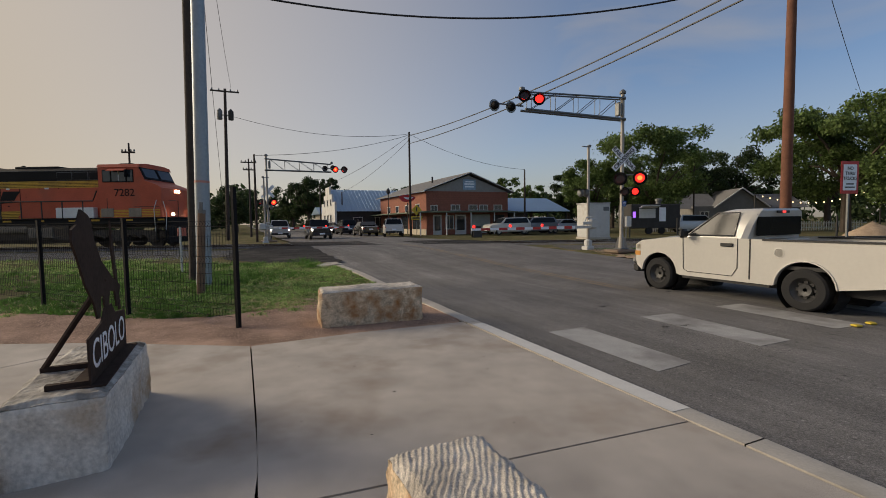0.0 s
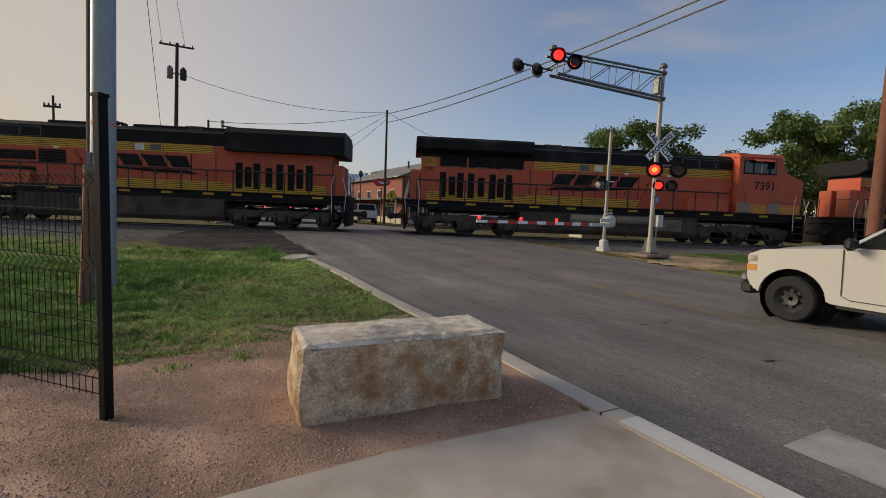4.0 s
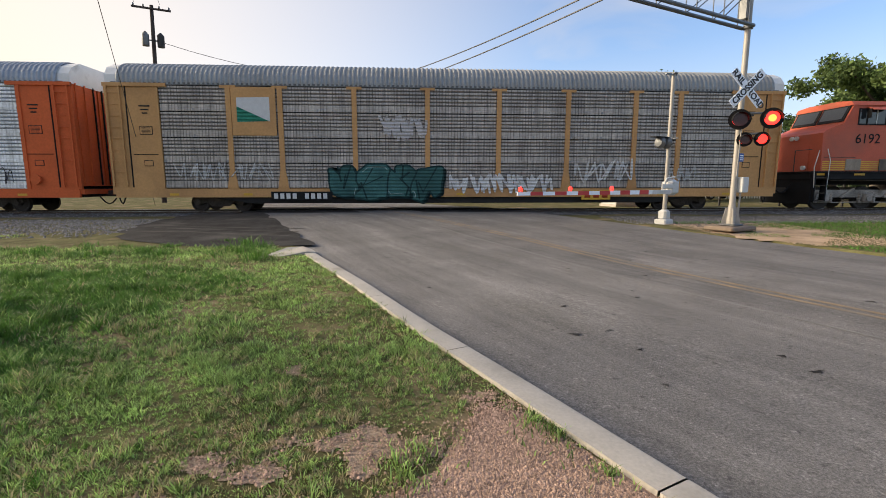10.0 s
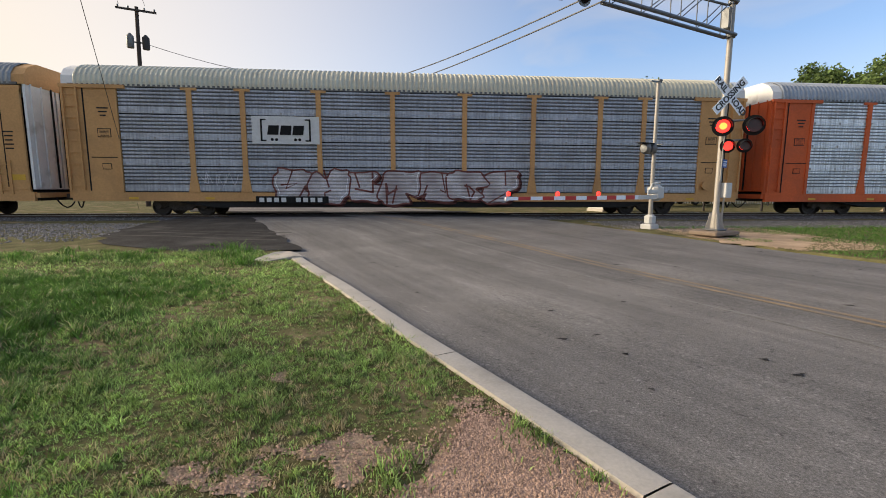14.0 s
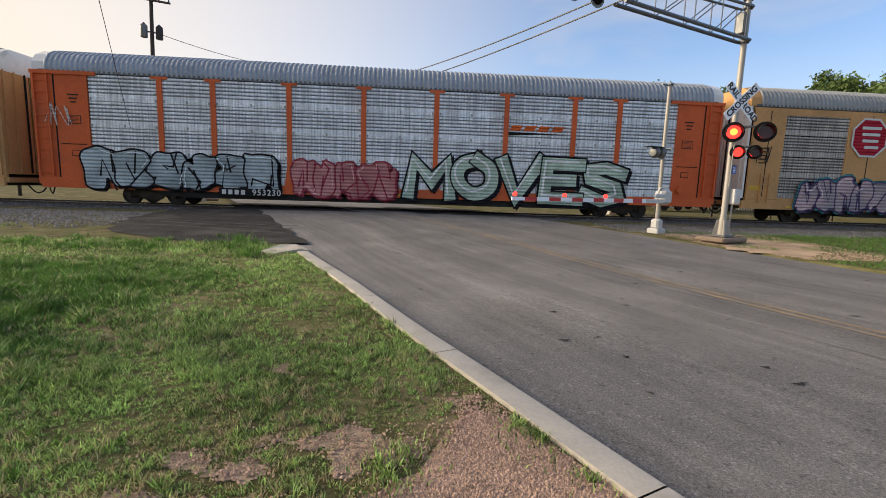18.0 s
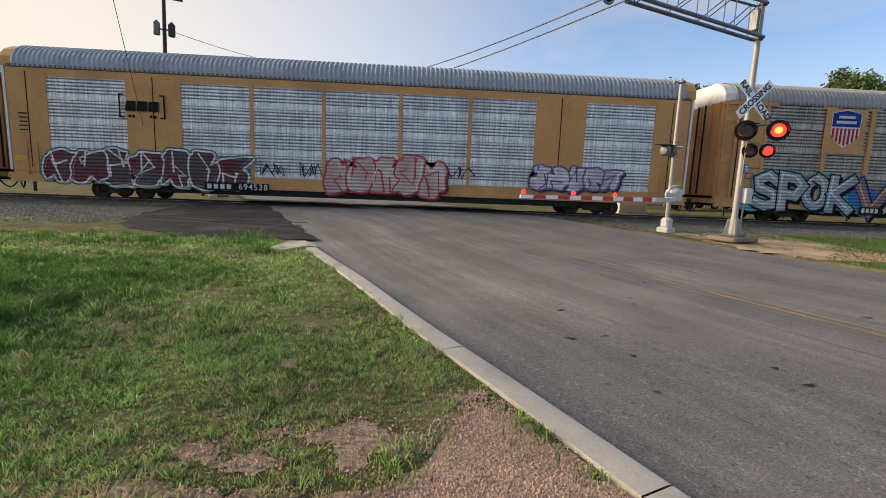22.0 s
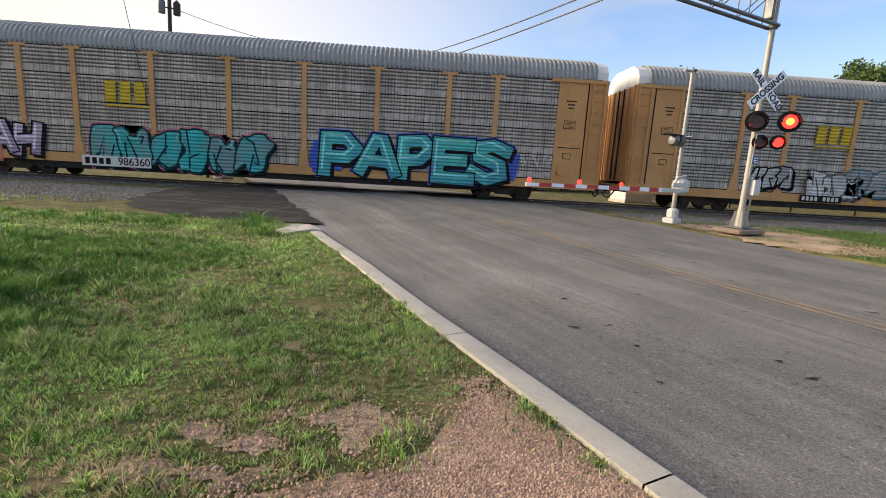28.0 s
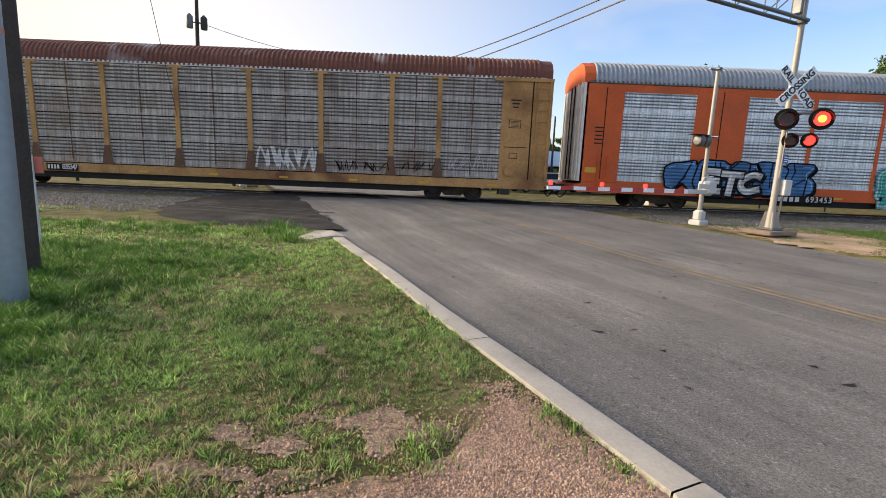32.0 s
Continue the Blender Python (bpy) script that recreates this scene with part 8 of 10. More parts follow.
def car(at, label, paint, kind="suv", lamps=""):
    """A parked or waiting car, nose towards +x."""
    t = thing("car" if kind != "van" else "van", label, "car" if kind != "van" else "van", at, group="cars beyond the crossing")
    if kind == "sedan":
        low = [(2.3, 0.7, 0.6, 0.3, 0.55, 0.72), (2.1, 0.82, 0.76, 0.24, 0.6, 0.82), (1.1, 0.88, 0.84, 0.22, 0.66, 0.95), (-1.3, 0.88, 0.84, 0.22, 0.68, 0.98), (-2.1, 0.84, 0.78, 0.26, 0.68, 0.98), (-2.3, 0.74, 0.68, 0.34, 0.62, 0.9)]
        top = [(1.05, 0.97), (0.25, 1.4), (-0.9, 1.42), (-1.75, 1.0)]
    else:
        low = [(2.3, 0.72, 0.64, 0.34, 0.66, 0.86), (2.1, 0.86, 0.8, 0.28, 0.72, 0.98), (1.2, 0.92, 0.88, 0.26, 0.76, 1.08), (-1.8, 0.92, 0.88, 0.26, 0.8, 1.1), (-2.25, 0.88, 0.82, 0.3, 0.78, 1.08), (-2.35, 0.78, 0.72, 0.38, 0.7, 0.98)]
        top = [(1.15, 1.08), (0.5, 1.62), (-1.9, 1.66), (-2.28, 1.1)]
    part("body", loft(low), paint, t, smooth=True)
    (x0, z0), (x1, z1), (x2, z2), (x3, z3) = top
    rows = [[(x, -w, z), (x, -w * 0.97, z), (x, w * 0.97, z), (x, w, z)] for x, z, w in ((x0, z0, 0.8), (x1, z1, 0.66), (x2, z2, 0.66), (x3, z3, 0.78))]
    cabin = Shape()
    pts = [(x0, z0 - 0.05), (x1, z1), (x2, z2), (x3, z3 - 0.05)]
    cabin.add([(x, -w, z) for (x, z), w in zip(pts, (0.84, 0.68, 0.68, 0.82))] + [(x, w, z) for (x, z), w in zip(pts, (0.84, 0.68, 0.68, 0.82))], [(0, 1, 2, 3), (7, 6, 5, 4), (0, 4, 5, 1), (1, 5, 6, 2), (2, 6, 7, 3)])
    c = part("cabin", cabin, paint, t)
    for e in (-1, 1):
        part("side_glass", Shape().add([(x0 - 0.25, e * 0.838, z0 + 0.02), (x1 - 0.02, e * 0.712, z1 - 0.08), (x2 + 0.05, e * 0.712, z2 - 0.08), (x3 + 0.3, e * 0.838, z3 + 0.02)], [(0, 1, 2, 3)]), CAR_GLASS, c)
        part("head_lamp", Shape().box(2.2, e * 0.66, low[1][4] + 0.05, 0.14, 0.3, 0.14, bevel=0.03), HEADLIGHT if "h" in lamps else CHROME, t)
        part("tail_lamp", Shape().box(-2.27, e * 0.7, low[4][4] + 0.08, 0.12, 0.22, 0.16, bevel=0.03), TAIL if "t" in lamps else TAIL_OFF, t)
        for x in (1.4, -1.4):
            w = part("wheel", Shape().lathe([(0.2, -0.11), (0.31, -0.11), (0.34, -0.08), (0.34, 0.08), (0.31, 0.11), (0.2, 0.11)], (x, e * 0.8, 0.34), n=18, axis="y", caps=False), TYRE, t)
            part("rim", Shape().lathe([(0.02, e * 0.09), (0.18, e * 0.08), (0.21, e * 0.1)], (x, e * 0.8, 0.34), n=12, axis="y"), CHROME, w)
    part("windscreen", Shape().add([(x0 - 0.03, -0.76, z0 + 0.03), (x0 - 0.03, 0.76, z0 + 0.03), (x1 + 0.06, 0.62, z1 - 0.04), (x1 + 0.06, -0.62, z1 - 0.04)], [(0, 1, 2, 3)]).turn(Matrix.Translation((0.02, 0, 0.012))), CAR_GLASS, c)
    part("rear_glass", Shape().add([(x3 + 0.02, -0.72, z3 + 0.06), (x3 + 0.02, 0.72, z3 + 0.06), (x2 - 0.06, 0.6, z2 - 0.06), (x2 - 0.06, -0.6, z2 - 0.06)], [(0, 1, 2, 3)]).turn(Matrix.Translation((-0.03, 0, 0.012))), CAR_GLASS, c)
    part("bumper", Shape().box(2.28, 0, 0.42, 0.12, 1.5, 0.18, bevel=0.04).box(-2.32, 0, 0.45, 0.12, 1.5, 0.18, bevel=0.04), BLACK_TRIM, t)
    part("plate", Shape().box(-2.4, 0, 0.68, 0.015, 0.4, 0.14).box(2.36, 0, 0.48, 0.015, 0.4, 0.12), SIGN_WHITE, t)
    return t


def at_far(x, y, turn):
    return pose(x, y, -0.1 if abs((x + 1.5) * 0.912 + (y + 10.5) * 0.41 - 5) > 5.2 else road_z(x, y) + 0.02, 0, 0, turn)


UP, DOWN = 114.2, 294.2
car(at_far(-3.1, 17.4, 100), "white compact hatchback seen from behind on the far street", CAR_WHITE, "suv")
car(at_far(-8.9, 12.6, DOWN), "black utility car with headlamps on, waiting at the far gate", CAR_BLACK, "suv", "h")
car(at_far(-13.6, 16.5, DOWN - 3), "silver pickup-like car waiting with headlamps on", CAR_SILVER, "suv", "h")
car(at_far(-6.2, 20.0, UP), "black saloon car on the far street", CAR_BLACK, "sedan")
car(at_far(-9.6, 26.5, UP), "dark utility car on the far street", CAR_BLACK, "suv", "t")
car(at_far(-13.2, 33.0, UP), "white car with red tail lamps on the far street", CAR_WHITE, "sedan", "t")
car(at_far(-17.5, 40.0, UP), "grey car far down the street", CAR_GREY, "suv", "t")
car(at_far(7.9, 18.2, 205), "white utility car parked beside the track", CAR_WHITE, "suv")
car(at_far(10.9, 20.0, 200), "dark grey utility car parked beside the track", CAR_GREY, "suv", "t")
car(at_far(14.0, 21.6, 205), "silver saloon car parked beside the track", CAR_SILVER, "sedan")
car(at_far(17.2, 23.0, 205), "white saloon car parked beside the pavilion", CAR_WHITE, "sedan")
car(at_far(25.5, 17.0, 10), "silver van parked under the trees", CAR_SILVER, "van")

# ---- buildings beyond the track ----
BRICK = mat("brick_wall", (0.26, 0.1, 0.065), 0.9, var=0.3, scale=3, fine=30, bump=0.3)
BRICK_UNIT = mat("brick", (0.3, 0.115, 0.075), 0.9, var=0.3, scale=3, fine=20)
GABLE = mat("gable_boards", (0.3, 0.29, 0.27), 0.85, var=0.15, scale=3)
ROOF_SHEET = mat("grey_roof_sheet", (0.17, 0.165, 0.16), 0.7, 0.1, var=0.2, scale=1)
ROOF_BLUE = mat("bluish_metal_roof", (0.3, 0.42, 0.55), 0.4, 0.4, var=0.08, scale=0.6, fine=6)
AWNING = mat("green_awning", (0.1, 0.13, 0.085), 0.7, var=0.2)
CREAM = mat("cream_wall", (0.48, 0.43, 0.33), 0.85, var=0.12, scale=2)
WHITE_WALL = mat("white_wall", (0.6, 0.6, 0.58), 0.8, var=0.1, scale=2, dirt=(0.4, 0.38, 0.35), dirt_amount=0.2)
DARK_WALL = mat("dark_wall", (0.045, 0.043, 0.04), 0.85, var=0.3, scale=2)
GREY_WALL = mat("grey_boards", (0.2, 0.19, 0.175), 0.85, var=0.2, scale=2)
PANE = glass("building_pane", (0.03, 0.035, 0.04))
FRAME_WHITE = mat("white_frame", (0.6, 0.59, 0.56), 0.6, var=0.1)
RED_SIGN = mat("red_sign_panel", (0.5, 0.03, 0.03), 0.5)
YELLOW_SIGN = mat("yellow_sign_panel", (0.6, 0.42, 0.03), 0.5)


def window(parent, x, z, w, h, y=0.0, side=None):
    """A framed window on the wall y (facing -y), or on the wall x=side (facing -x) where x is then the place along y."""
    f = Shape()
    if side is None:
        f.box(x, y - 0.02, z + h / 2, w + 0.14, 0.08, 0.07).box(x, y - 0.02, z - h / 2, w + 0.2, 0.12, 0.07).box(x - w / 2, y - 0.02, z, 0.07, 0.08, h).box(x + w / 2, y - 0.02, z, 0.07, 0.08, h).box(x, y - 0.02, z, 0.04, 0.06, h)
        p = Shape().box(x, y - 0.005, z, w, 0.02, h)
    else:
        f.box(side - 0.02, x, z + h / 2, 0.08, w + 0.14, 0.07).box(side - 0.02, x, z - h / 2, 0.12, w + 0.2, 0.07).box(side - 0.02, x - w / 2, z, 0.08, 0.07, h).box(side - 0.02, x + w / 2, z, 0.08, 0.07, h)
        p = Shape().box(side - 0.005, x, z, 0.02, w, h)
    fr = part("window_frame", f, FRAME_WHITE, parent)
    part("pane", p, PANE, fr)
    return fr


# Brick store: local x along its front, y away from the track.
store = thing("brick_store", "old two-storey red brick store with gabled metal roof and awning", "building", pose(0.0, 21.0, -0.15, 0, 0, RZ))
W, D, H = 9.8, 17.0, 4.55
part("front_wall", Shape().box(W / 2, 0.15, H / 2, W, 0.3, H), BRICK, store)
part("side_wall", Shape().box(0.15, D / 2, H / 2, 0.3, D - 0.62, H).box(W - 0.15, D / 2, H / 2, 0.3, D - 0.62, H), BRICK, store)
part("back_wall", Shape().box(W / 2, D - 0.15, H / 2, W, 0.3, H), BRICK, store)
part("gable", Shape().prism([(0.02, H + 0.004), (W - 0.02, H + 0.004), (W / 2, H + 1.75)], "y", 0.05, 0.25), GABLE, store)
roof = Shape()
for a, b in ((-0.5, W / 2 + 0.05), (W + 0.5, W / 2 - 0.05)):
    z0, z1 = H - 0.05, H + 1.95
    roof.add([(a, -0.5, z0), (b, -0.5, z1), (b, D + 0.4, z1), (a, D + 0.4, z0), (a, -0.5, z0 + 0.1), (b, -0.5, z1 + 0.1), (b, D + 0.4, z1 + 0.1), (a, D + 0.4, z0 + 0.1)], [(0, 1, 2, 3), (4, 5, 6, 7), (0, 1, 5, 4), (1, 2, 6, 5), (2, 3, 7, 6), (3, 0, 4, 7)])
part("roof", roof, ROOF_SHEET, store)
part("roof_edge", Shape().tube((-0.5, -0.52, H), (W / 2, -0.52, H + 2.0), 0.06, n=4).tube((W + 0.5, -0.52, H), (W / 2, -0.52, H + 2.0), 0.06, n=4), FRAME_WHITE, store)
part("wall_sign", Shape().box(W / 2 + 0.1, 0.0, H + 0.75, 1.5, 0.06, 1.1), mat("pale_blue_sign", (0.3, 0.42, 0.55), 0.6), store, "pale blue painted board")
part("sign_bars", Shape().box(W / 2 + 0.1, -0.035, H + 1.05, 1.0, 0.01, 0.13).box(W / 2 + 0.1, -0.035, H + 0.8, 1.2, 0.01, 0.17).box(W / 2 + 0.1, -0.035, H + 0.52, 1.1, 0.01, 0.15), SIGN_WHITE, store)
for x in (3.3, 5.4, 6.7, 8.5):
    window(store, x, 2.85, 1.0, 0.55)
window(store, 0.85, 2.75, 0.7, 0.65)
for y in (2.5, 6.0, 9.5, 13.0):
    window(store, y, 2.9, 1.1, 0.8, side=0.0)
aw = part("awning", Shape().prism([(-1.6, 2.3), (0.0, 2.45), (0.0, 2.52), (-1.6, 2.38)], "x", -1.4, W + 0.3).prism([(-1.4, 2.28), (0.0, 2.45), (0.0, 2.52), (-1.4, 2.36)], "y", -1.5, D), AWNING, store)
for x in (-1.25, 1.6, 4.4, 7.2, 9.7):
    part("awning_post", Shape().box(x, -1.5, 1.15, 0.1, 0.1, 2.3), FRAME_WHITE, aw)
for x, w, m2 in ((1.2, 0.95, FRAME_WHITE), (3.9, 1.3, FRAME_WHITE)):
    d = part("door", Shape().box(x, -0.02, 1.05, w, 0.08, 2.1), m2, store)
    part("pane", Shape().box(x, -0.07, 1.2, w * 0.7, 0.02, 1.5), PANE, d)
part("shopfront", Shape().box(6.3, -0.02, 1.1, 2.4, 0.06, 2.0), mat("faded_mural", (0.4, 0.42, 0.38), 0.8, var=0.3, scale=1.5), store, "pale painted shopfront panel")
part("shutter", Shape().box(8.6, -0.02, 1.2, 1.4, 0.06, 1.7), DARK_WALL, store)
window(store, 2.6, 1.3, 0.9, 1.4)
for y in (3.0, 7.0, 11.0):
    part("shop_window", Shape().box(-0.02, y, 1.3, 0.06, 2.2, 1.5), PANE, store)
part("side_band", Shape().box(-0.03, D / 2, 0.3, 0.06, D, 0.6), CREAM, store)
bricks = Shape().box(0, 0, 0, 0.21, 0.02, 0.065).mesh("brick", BRICK_UNIT)
rb = random.Random(2)
for k in range(150):
    i, j = k % 30, k // 30
    part("brick", bricks, BRICK_UNIT, store, at=pose(0.2 + i * 0.32 + 0.16 * (j % 2), -0.005, 3.35 + j * 0.23))
part("chimney_pipe", Shape().tube((3.2, 6, H + 1.2), (3.2, 6, H + 2.1), 0.1), DARK_WALL, store)
# street signs by the store
neon = thing("shop_sign", "red shop sign in plain rounded shapes on a bracket", "sign", pose(-1.9, 20.4, 3.4, 0, 0, RZ))
part("red_board", Shape().prism([(0.85 * math.cos(a) * (1 + 0.12 * math.sin(5 * a)), 0.25 + 0.35 * math.sin(a) * (1 + 0.15 * math.cos(3 * a))) for a in np.linspace(0, 6.0, 16)], "y", -0.04, 0.04), RED_SIGN, neon)
part("white_strokes", Shape().prism([(0.1 + 0.5 * math.cos(a), 0.28 + 0.1 * math.sin(a) + 0.05 * math.cos(2 * a)) for a in np.linspace(0, 5.8, 14)], "y", -0.05, -0.042), SIGN_WHITE, neon)
part("bracket", Shape().tube((0, 0, -0.2), (0, 0, -3.5), 0.05), DARK_WALL, neon)
ys = thing("warning_sign", "yellow diamond warning sign with plate below", "road sign", pose(-0.9, 19.2, -0.12, 0, 0, 5))
part("post", Shape().box(0, 0.03, 1.4, 0.06, 0.04, 2.8), GALV_BACK, ys)
part("diamond", Shape().box(0, 0, 0, 0.75, 0.015, 0.75).turn(Matrix.Translation((0, 0, 2.55)) @ Matrix.Rotation(radians(45), 4, "Y")), YELLOW_SIGN, ys)
part("plate", Shape().box(0, 0, 1.75, 1.1, 0.015, 0.35), YELLOW_SIGN, ys)
part("plain_bars", Shape().box(0, -0.01, 2.6, 0.12, 0.006, 0.4).box(0, -0.01, 1.75, 0.8, 0.006, 0.12), SIGN_BLACK, ys)
board = thing("menu_board", "black folding pavement board by the crossing", "sign board", pose(4.6, 12.5, -0.12, 0, 0, 20))
part("board", Shape().box(0, -0.15, 0.45, 0.75, 0.03, 0.95, m=Matrix.Rotation(radians(-12), 4, "X")).box(0, 0.15, 0.45, 0.75, 0.03, 0.95, m=Matrix.Rotation(radians(12), 4, "X")), DARK_WALL, board)

# White false-front shop with a long blue metal roof
shop = thing("white_shop", "white false-fronted shop with long pale blue metal roof", "building", pose(-12.6, 34.0, -0.15, 0, 0, RZ))
part("wall", Shape().box(7.0, 0.15, 1.5, 13.6, 0.3, 3.0).box(7.0, 9.85, 1.5, 13.6, 0.3, 3.0).box(13.85, 5, 1.5, 0.3, 10, 3.0), DARK_WALL, shop)
part("false_front", Shape().prism([(-0.3, 0), (10.3, 0), (10.3, 4.2), (8.2, 4.2), (8.2, 5.3), (6.6, 5.3), (6.6, 6.4), (3.4, 6.4), (3.4, 5.3), (1.8, 5.3), (1.8, 4.2), (-0.3, 4.2)], "x", -0.1, 0.15), WHITE_WALL, shop)
rf = Shape()
rows = []
for k in range(28):
    for q, h in ((0.0, 0.0), (0.44, 0.0), (0.46, 0.07), (0.48, 0.07)):
        x = 0.2 + k * 0.5 + q
        rows.append([(x, -0.5, 2.9 + h), (x, 5.0, 6.1 + h), (x, 10.5, 2.9 + h)])
rf.sheet(rows)
part("roof", rf, ROOF_BLUE, shop)
for x in (3.0, 6.0, 9.0):
    window(shop, x, 1.5, 1.2, 1.2)
for y in (2.5, 5.0, 7.5):
    window(shop, y, 1.6, 1.0, 1.8, side=-0.1)
    window(shop, y, 4.2, 0.8, 0.9, side=-0.1)
low = thing("low_shop", "low cream shop with bluish roof down the street", "building", pose(-17.5, 46.0, -0.15, 0, 0, RZ))
part("wall", Shape().box(5, 4, 1.4, 10, 8, 2.8), CREAM, low)
part("roof", Shape().prism([(-0.5, 2.8), (8.5, 2.8), (8.5, 2.95), (4, 4.0), (-0.5, 2.95)], "x", -0.6, 10.6), ROOF_BLUE, low)
window(low, 3, 1.4, 1.4, 1.2)
window(low, 7, 1.4, 1.4, 1.2)

# Pavilion
pav = thing("pavilion", "open market pavilion with pale blue gabled metal roof", "building", pose(8.6, 27.0, -0.12, 0, 0, RZ))
pr = Shape()
pr.add([(-0.3, -0.6, 2.35), (9.3, -0.6, 2.35), (9.3, 4.2, 4.1), (-0.3, 4.2, 4.1), (9.3, 9.0, 2.35), (-0.3, 9.0, 2.35), (-0.3, -0.6, 2.45), (9.3, -0.6, 2.45), (9.3, 4.2, 4.22), (-0.3, 4.2, 4.22), (9.3, 9.0, 2.45), (-0.3, 9.0, 2.45)], [(0, 1, 2, 3), (3, 2, 4, 5), (6, 7, 8, 9), (9, 8, 10, 11), (0, 1, 7, 6), (4, 5, 11, 10), (1, 2, 8, 7), (2, 4, 10, 8), (0, 3, 9, 6), (3, 5, 11, 9)])
part("roof", pr, ROOF_BLUE, pav)
part("gable", Shape().prism([(-0.3, 2.35), (8.8, 2.35), (4.2, 4.05)], "x", 9.1, 9.2).prism([(-0.3, 2.35), (8.8, 2.35), (4.2, 4.05)], "x", -0.15, -0.05), DARK_WALL, pav)
for x in (0.2, 3.2, 6.2, 9.0):
    for y in (-0.2, 8.6):
        part("post", Shape().box(x, y, 1.2, 0.16, 0.16, 2.4), DARK_WALL, pav)
part("lamp_pair", Shape().tube((9.22, 3.9, 3.1), (9.3, 3.9, 3.1), 0.2, n=12).tube((9.22, 4.5, 3.1), (9.3, 4.5, 3.1), 0.2, n=12), FRAME_WHITE, pav)
part("back_wall", Shape().box(4.5, 8.7, 1.2, 9.0, 0.15, 2.4), GREY_WALL, pav)

box = thing("signal_hut", "pale grey metal signal equipment hut beside the track", "equipment hut", pose(12.5, 6.5, -0.12, 0, 0, 8))
part("case", Shape().box(0, 0, 1.3, 1.7, 1.6, 2.35, bevel=0.03), WHITE_CASE, box)
part("door", Shape().box(0.2, -0.81, 1.25, 0.9, 0.04, 2.0, bevel=0.01), WHITE_CASE, box)
part("vent", Shape().box(0.55, -0.82, 2.1, 0.4, 0.06, 0.28), GALV_BACK, box)
part("roof_cap", Shape().box(0, 0, 2.5, 1.8, 1.7, 0.06), WHITE_CASE, box)
part("plinth", Shape().box(0, 0, 0.06, 1.8, 1.7, 0.14), KERB, box)

food = thing("food_trailer", "dark food trailer with serving hatch and roof vent", "trailer", pose(20.0, 14.5, -0.1, 0, 0, 8))
part("body", Shape().box(0, 0, 1.55, 4.6, 2.1, 2.1, bevel=0.06), DARK_WALL, food)
part("hatch", Shape().box(-0.8, -1.06, 1.8, 1.5, 0.04, 0.8), FRAME_WHITE, food)
part("hatch_flap", Shape().box(-0.8, -1.35, 2.35, 1.6, 0.7, 0.05, m=Matrix.Rotation(radians(-15), 4, "X")), FRAME_WHITE, food)
part("menu_sign", Shape().box(0.6, -1.08, 1.7, 0.6, 0.03, 1.2), SIGN_WHITE, food)
part("roof_vent", Shape().lathe([(0.22, 2.6), (0.22, 2.85), (0.3, 2.9), (0.3, 3.05), (0.1, 3.15)], (0.9, 0, 0), n=12), GALV_BACK, food)
for x in (-0.6, 0.6):
    part("wheel", Shape().lathe([(0.05, -0.1), (0.3, -0.1), (0.3, 0.1), (0.05, 0.1)], (x, -0.95, 0.3), n=14, axis="y"), TYRE, food)
part("purple_lamp", Shape().box(-2.0, -1.08, 1.7, 0.25, 0.03, 0.5), glow("purple_neon", (0.35, 0.12, 0.9), 1.5), food)

# House with gables under the trees
house = thing("house", "grey boarded house with gabled roof under the trees", "building", pose(33.5, 32.0, -0.1, 0, 0, -8))
part("wall", Shape().box(4.5, 4, 1.4, 9, 8, 2.8).box(10.5, 5.0, 1.3, 5, 7, 2.6), GREY_WALL, house)
part("gable", Shape().prism([(2.6, 2.8), (8.2, 2.8), (5.4, 4.9)], "y", -0.05, 0.05), GREY_WALL, house)
part("roof", Shape().add([(2.2, -0.4, 2.6), (5.4, -0.4, 5.0), (5.4, 8.4, 5.0), (2.2, 8.4, 2.6), (8.6, -0.4, 2.6), (8.6, 8.4, 2.6)], [(0, 1, 2, 3), (1, 4, 5, 2)]).add([(-1.5, 0.5, 2.5), (3.4, 0.5, 2.5), (3.4, 4.5, 4.6), (-1.5, 4.5, 4.6), (7.6, 0.8, 2.5), (13.6, 0.8, 2.5), (13.6, 5.0, 4.4), (7.6, 5.0, 4.4)], [(0, 1, 2, 3), (4, 5, 6, 7)]), ROOF_SHEET, house)
part("roof_edge", Shape().tube((2.2, -0.42, 2.6), (5.4, -0.42, 5.0), 0.09, n=4).tube((8.6, -0.42, 2.6), (5.4, -0.42, 5.0), 0.09, n=4), FRAME_WHITE, house)
window(house, 5.4, 1.5, 1.0, 1.2, y=-0.02)
window(house, 1.2, 1.5, 1.0, 1.2, y=-0.02)
picket = thing("picket_fence", "low pale picket fence before the house", "fence", pose(22, 19.5, -0.1, 0, 0, -6))
for k in range(90):
    part("picket", Shape().box(0, 0, 0.45, 0.09, 0.03, 0.9) if k == 0 else picket.children[0].data, FRAME_WHITE, picket, at=pose(k * 0.22, 0, 0))
part("rail", Shape().box(10, 0.03, 0.3, 20, 0.03, 0.07).box(10, 0.03, 0.7, 20, 0.03, 0.07), FRAME_WHITE, picket)
heap = Shape()
heap.sheet([[(r * 1.9 * math.cos(a), r * 1.5 * math.sin(a), 0.95 * (1 - r) ** 0.8 + 0.12 * noise.noise((r * 3, a, 1)) - 0.05 * r) for a in np.linspace(0, 2 * math.pi, 25)] for r in np.linspace(0.01, 1, 9)])
solid("dirt_heap", heap, DIRT, "heap of pale dirt behind the far fence", "dirt heap", smooth=True, at=pose(31.5, 5.6, -0.12))
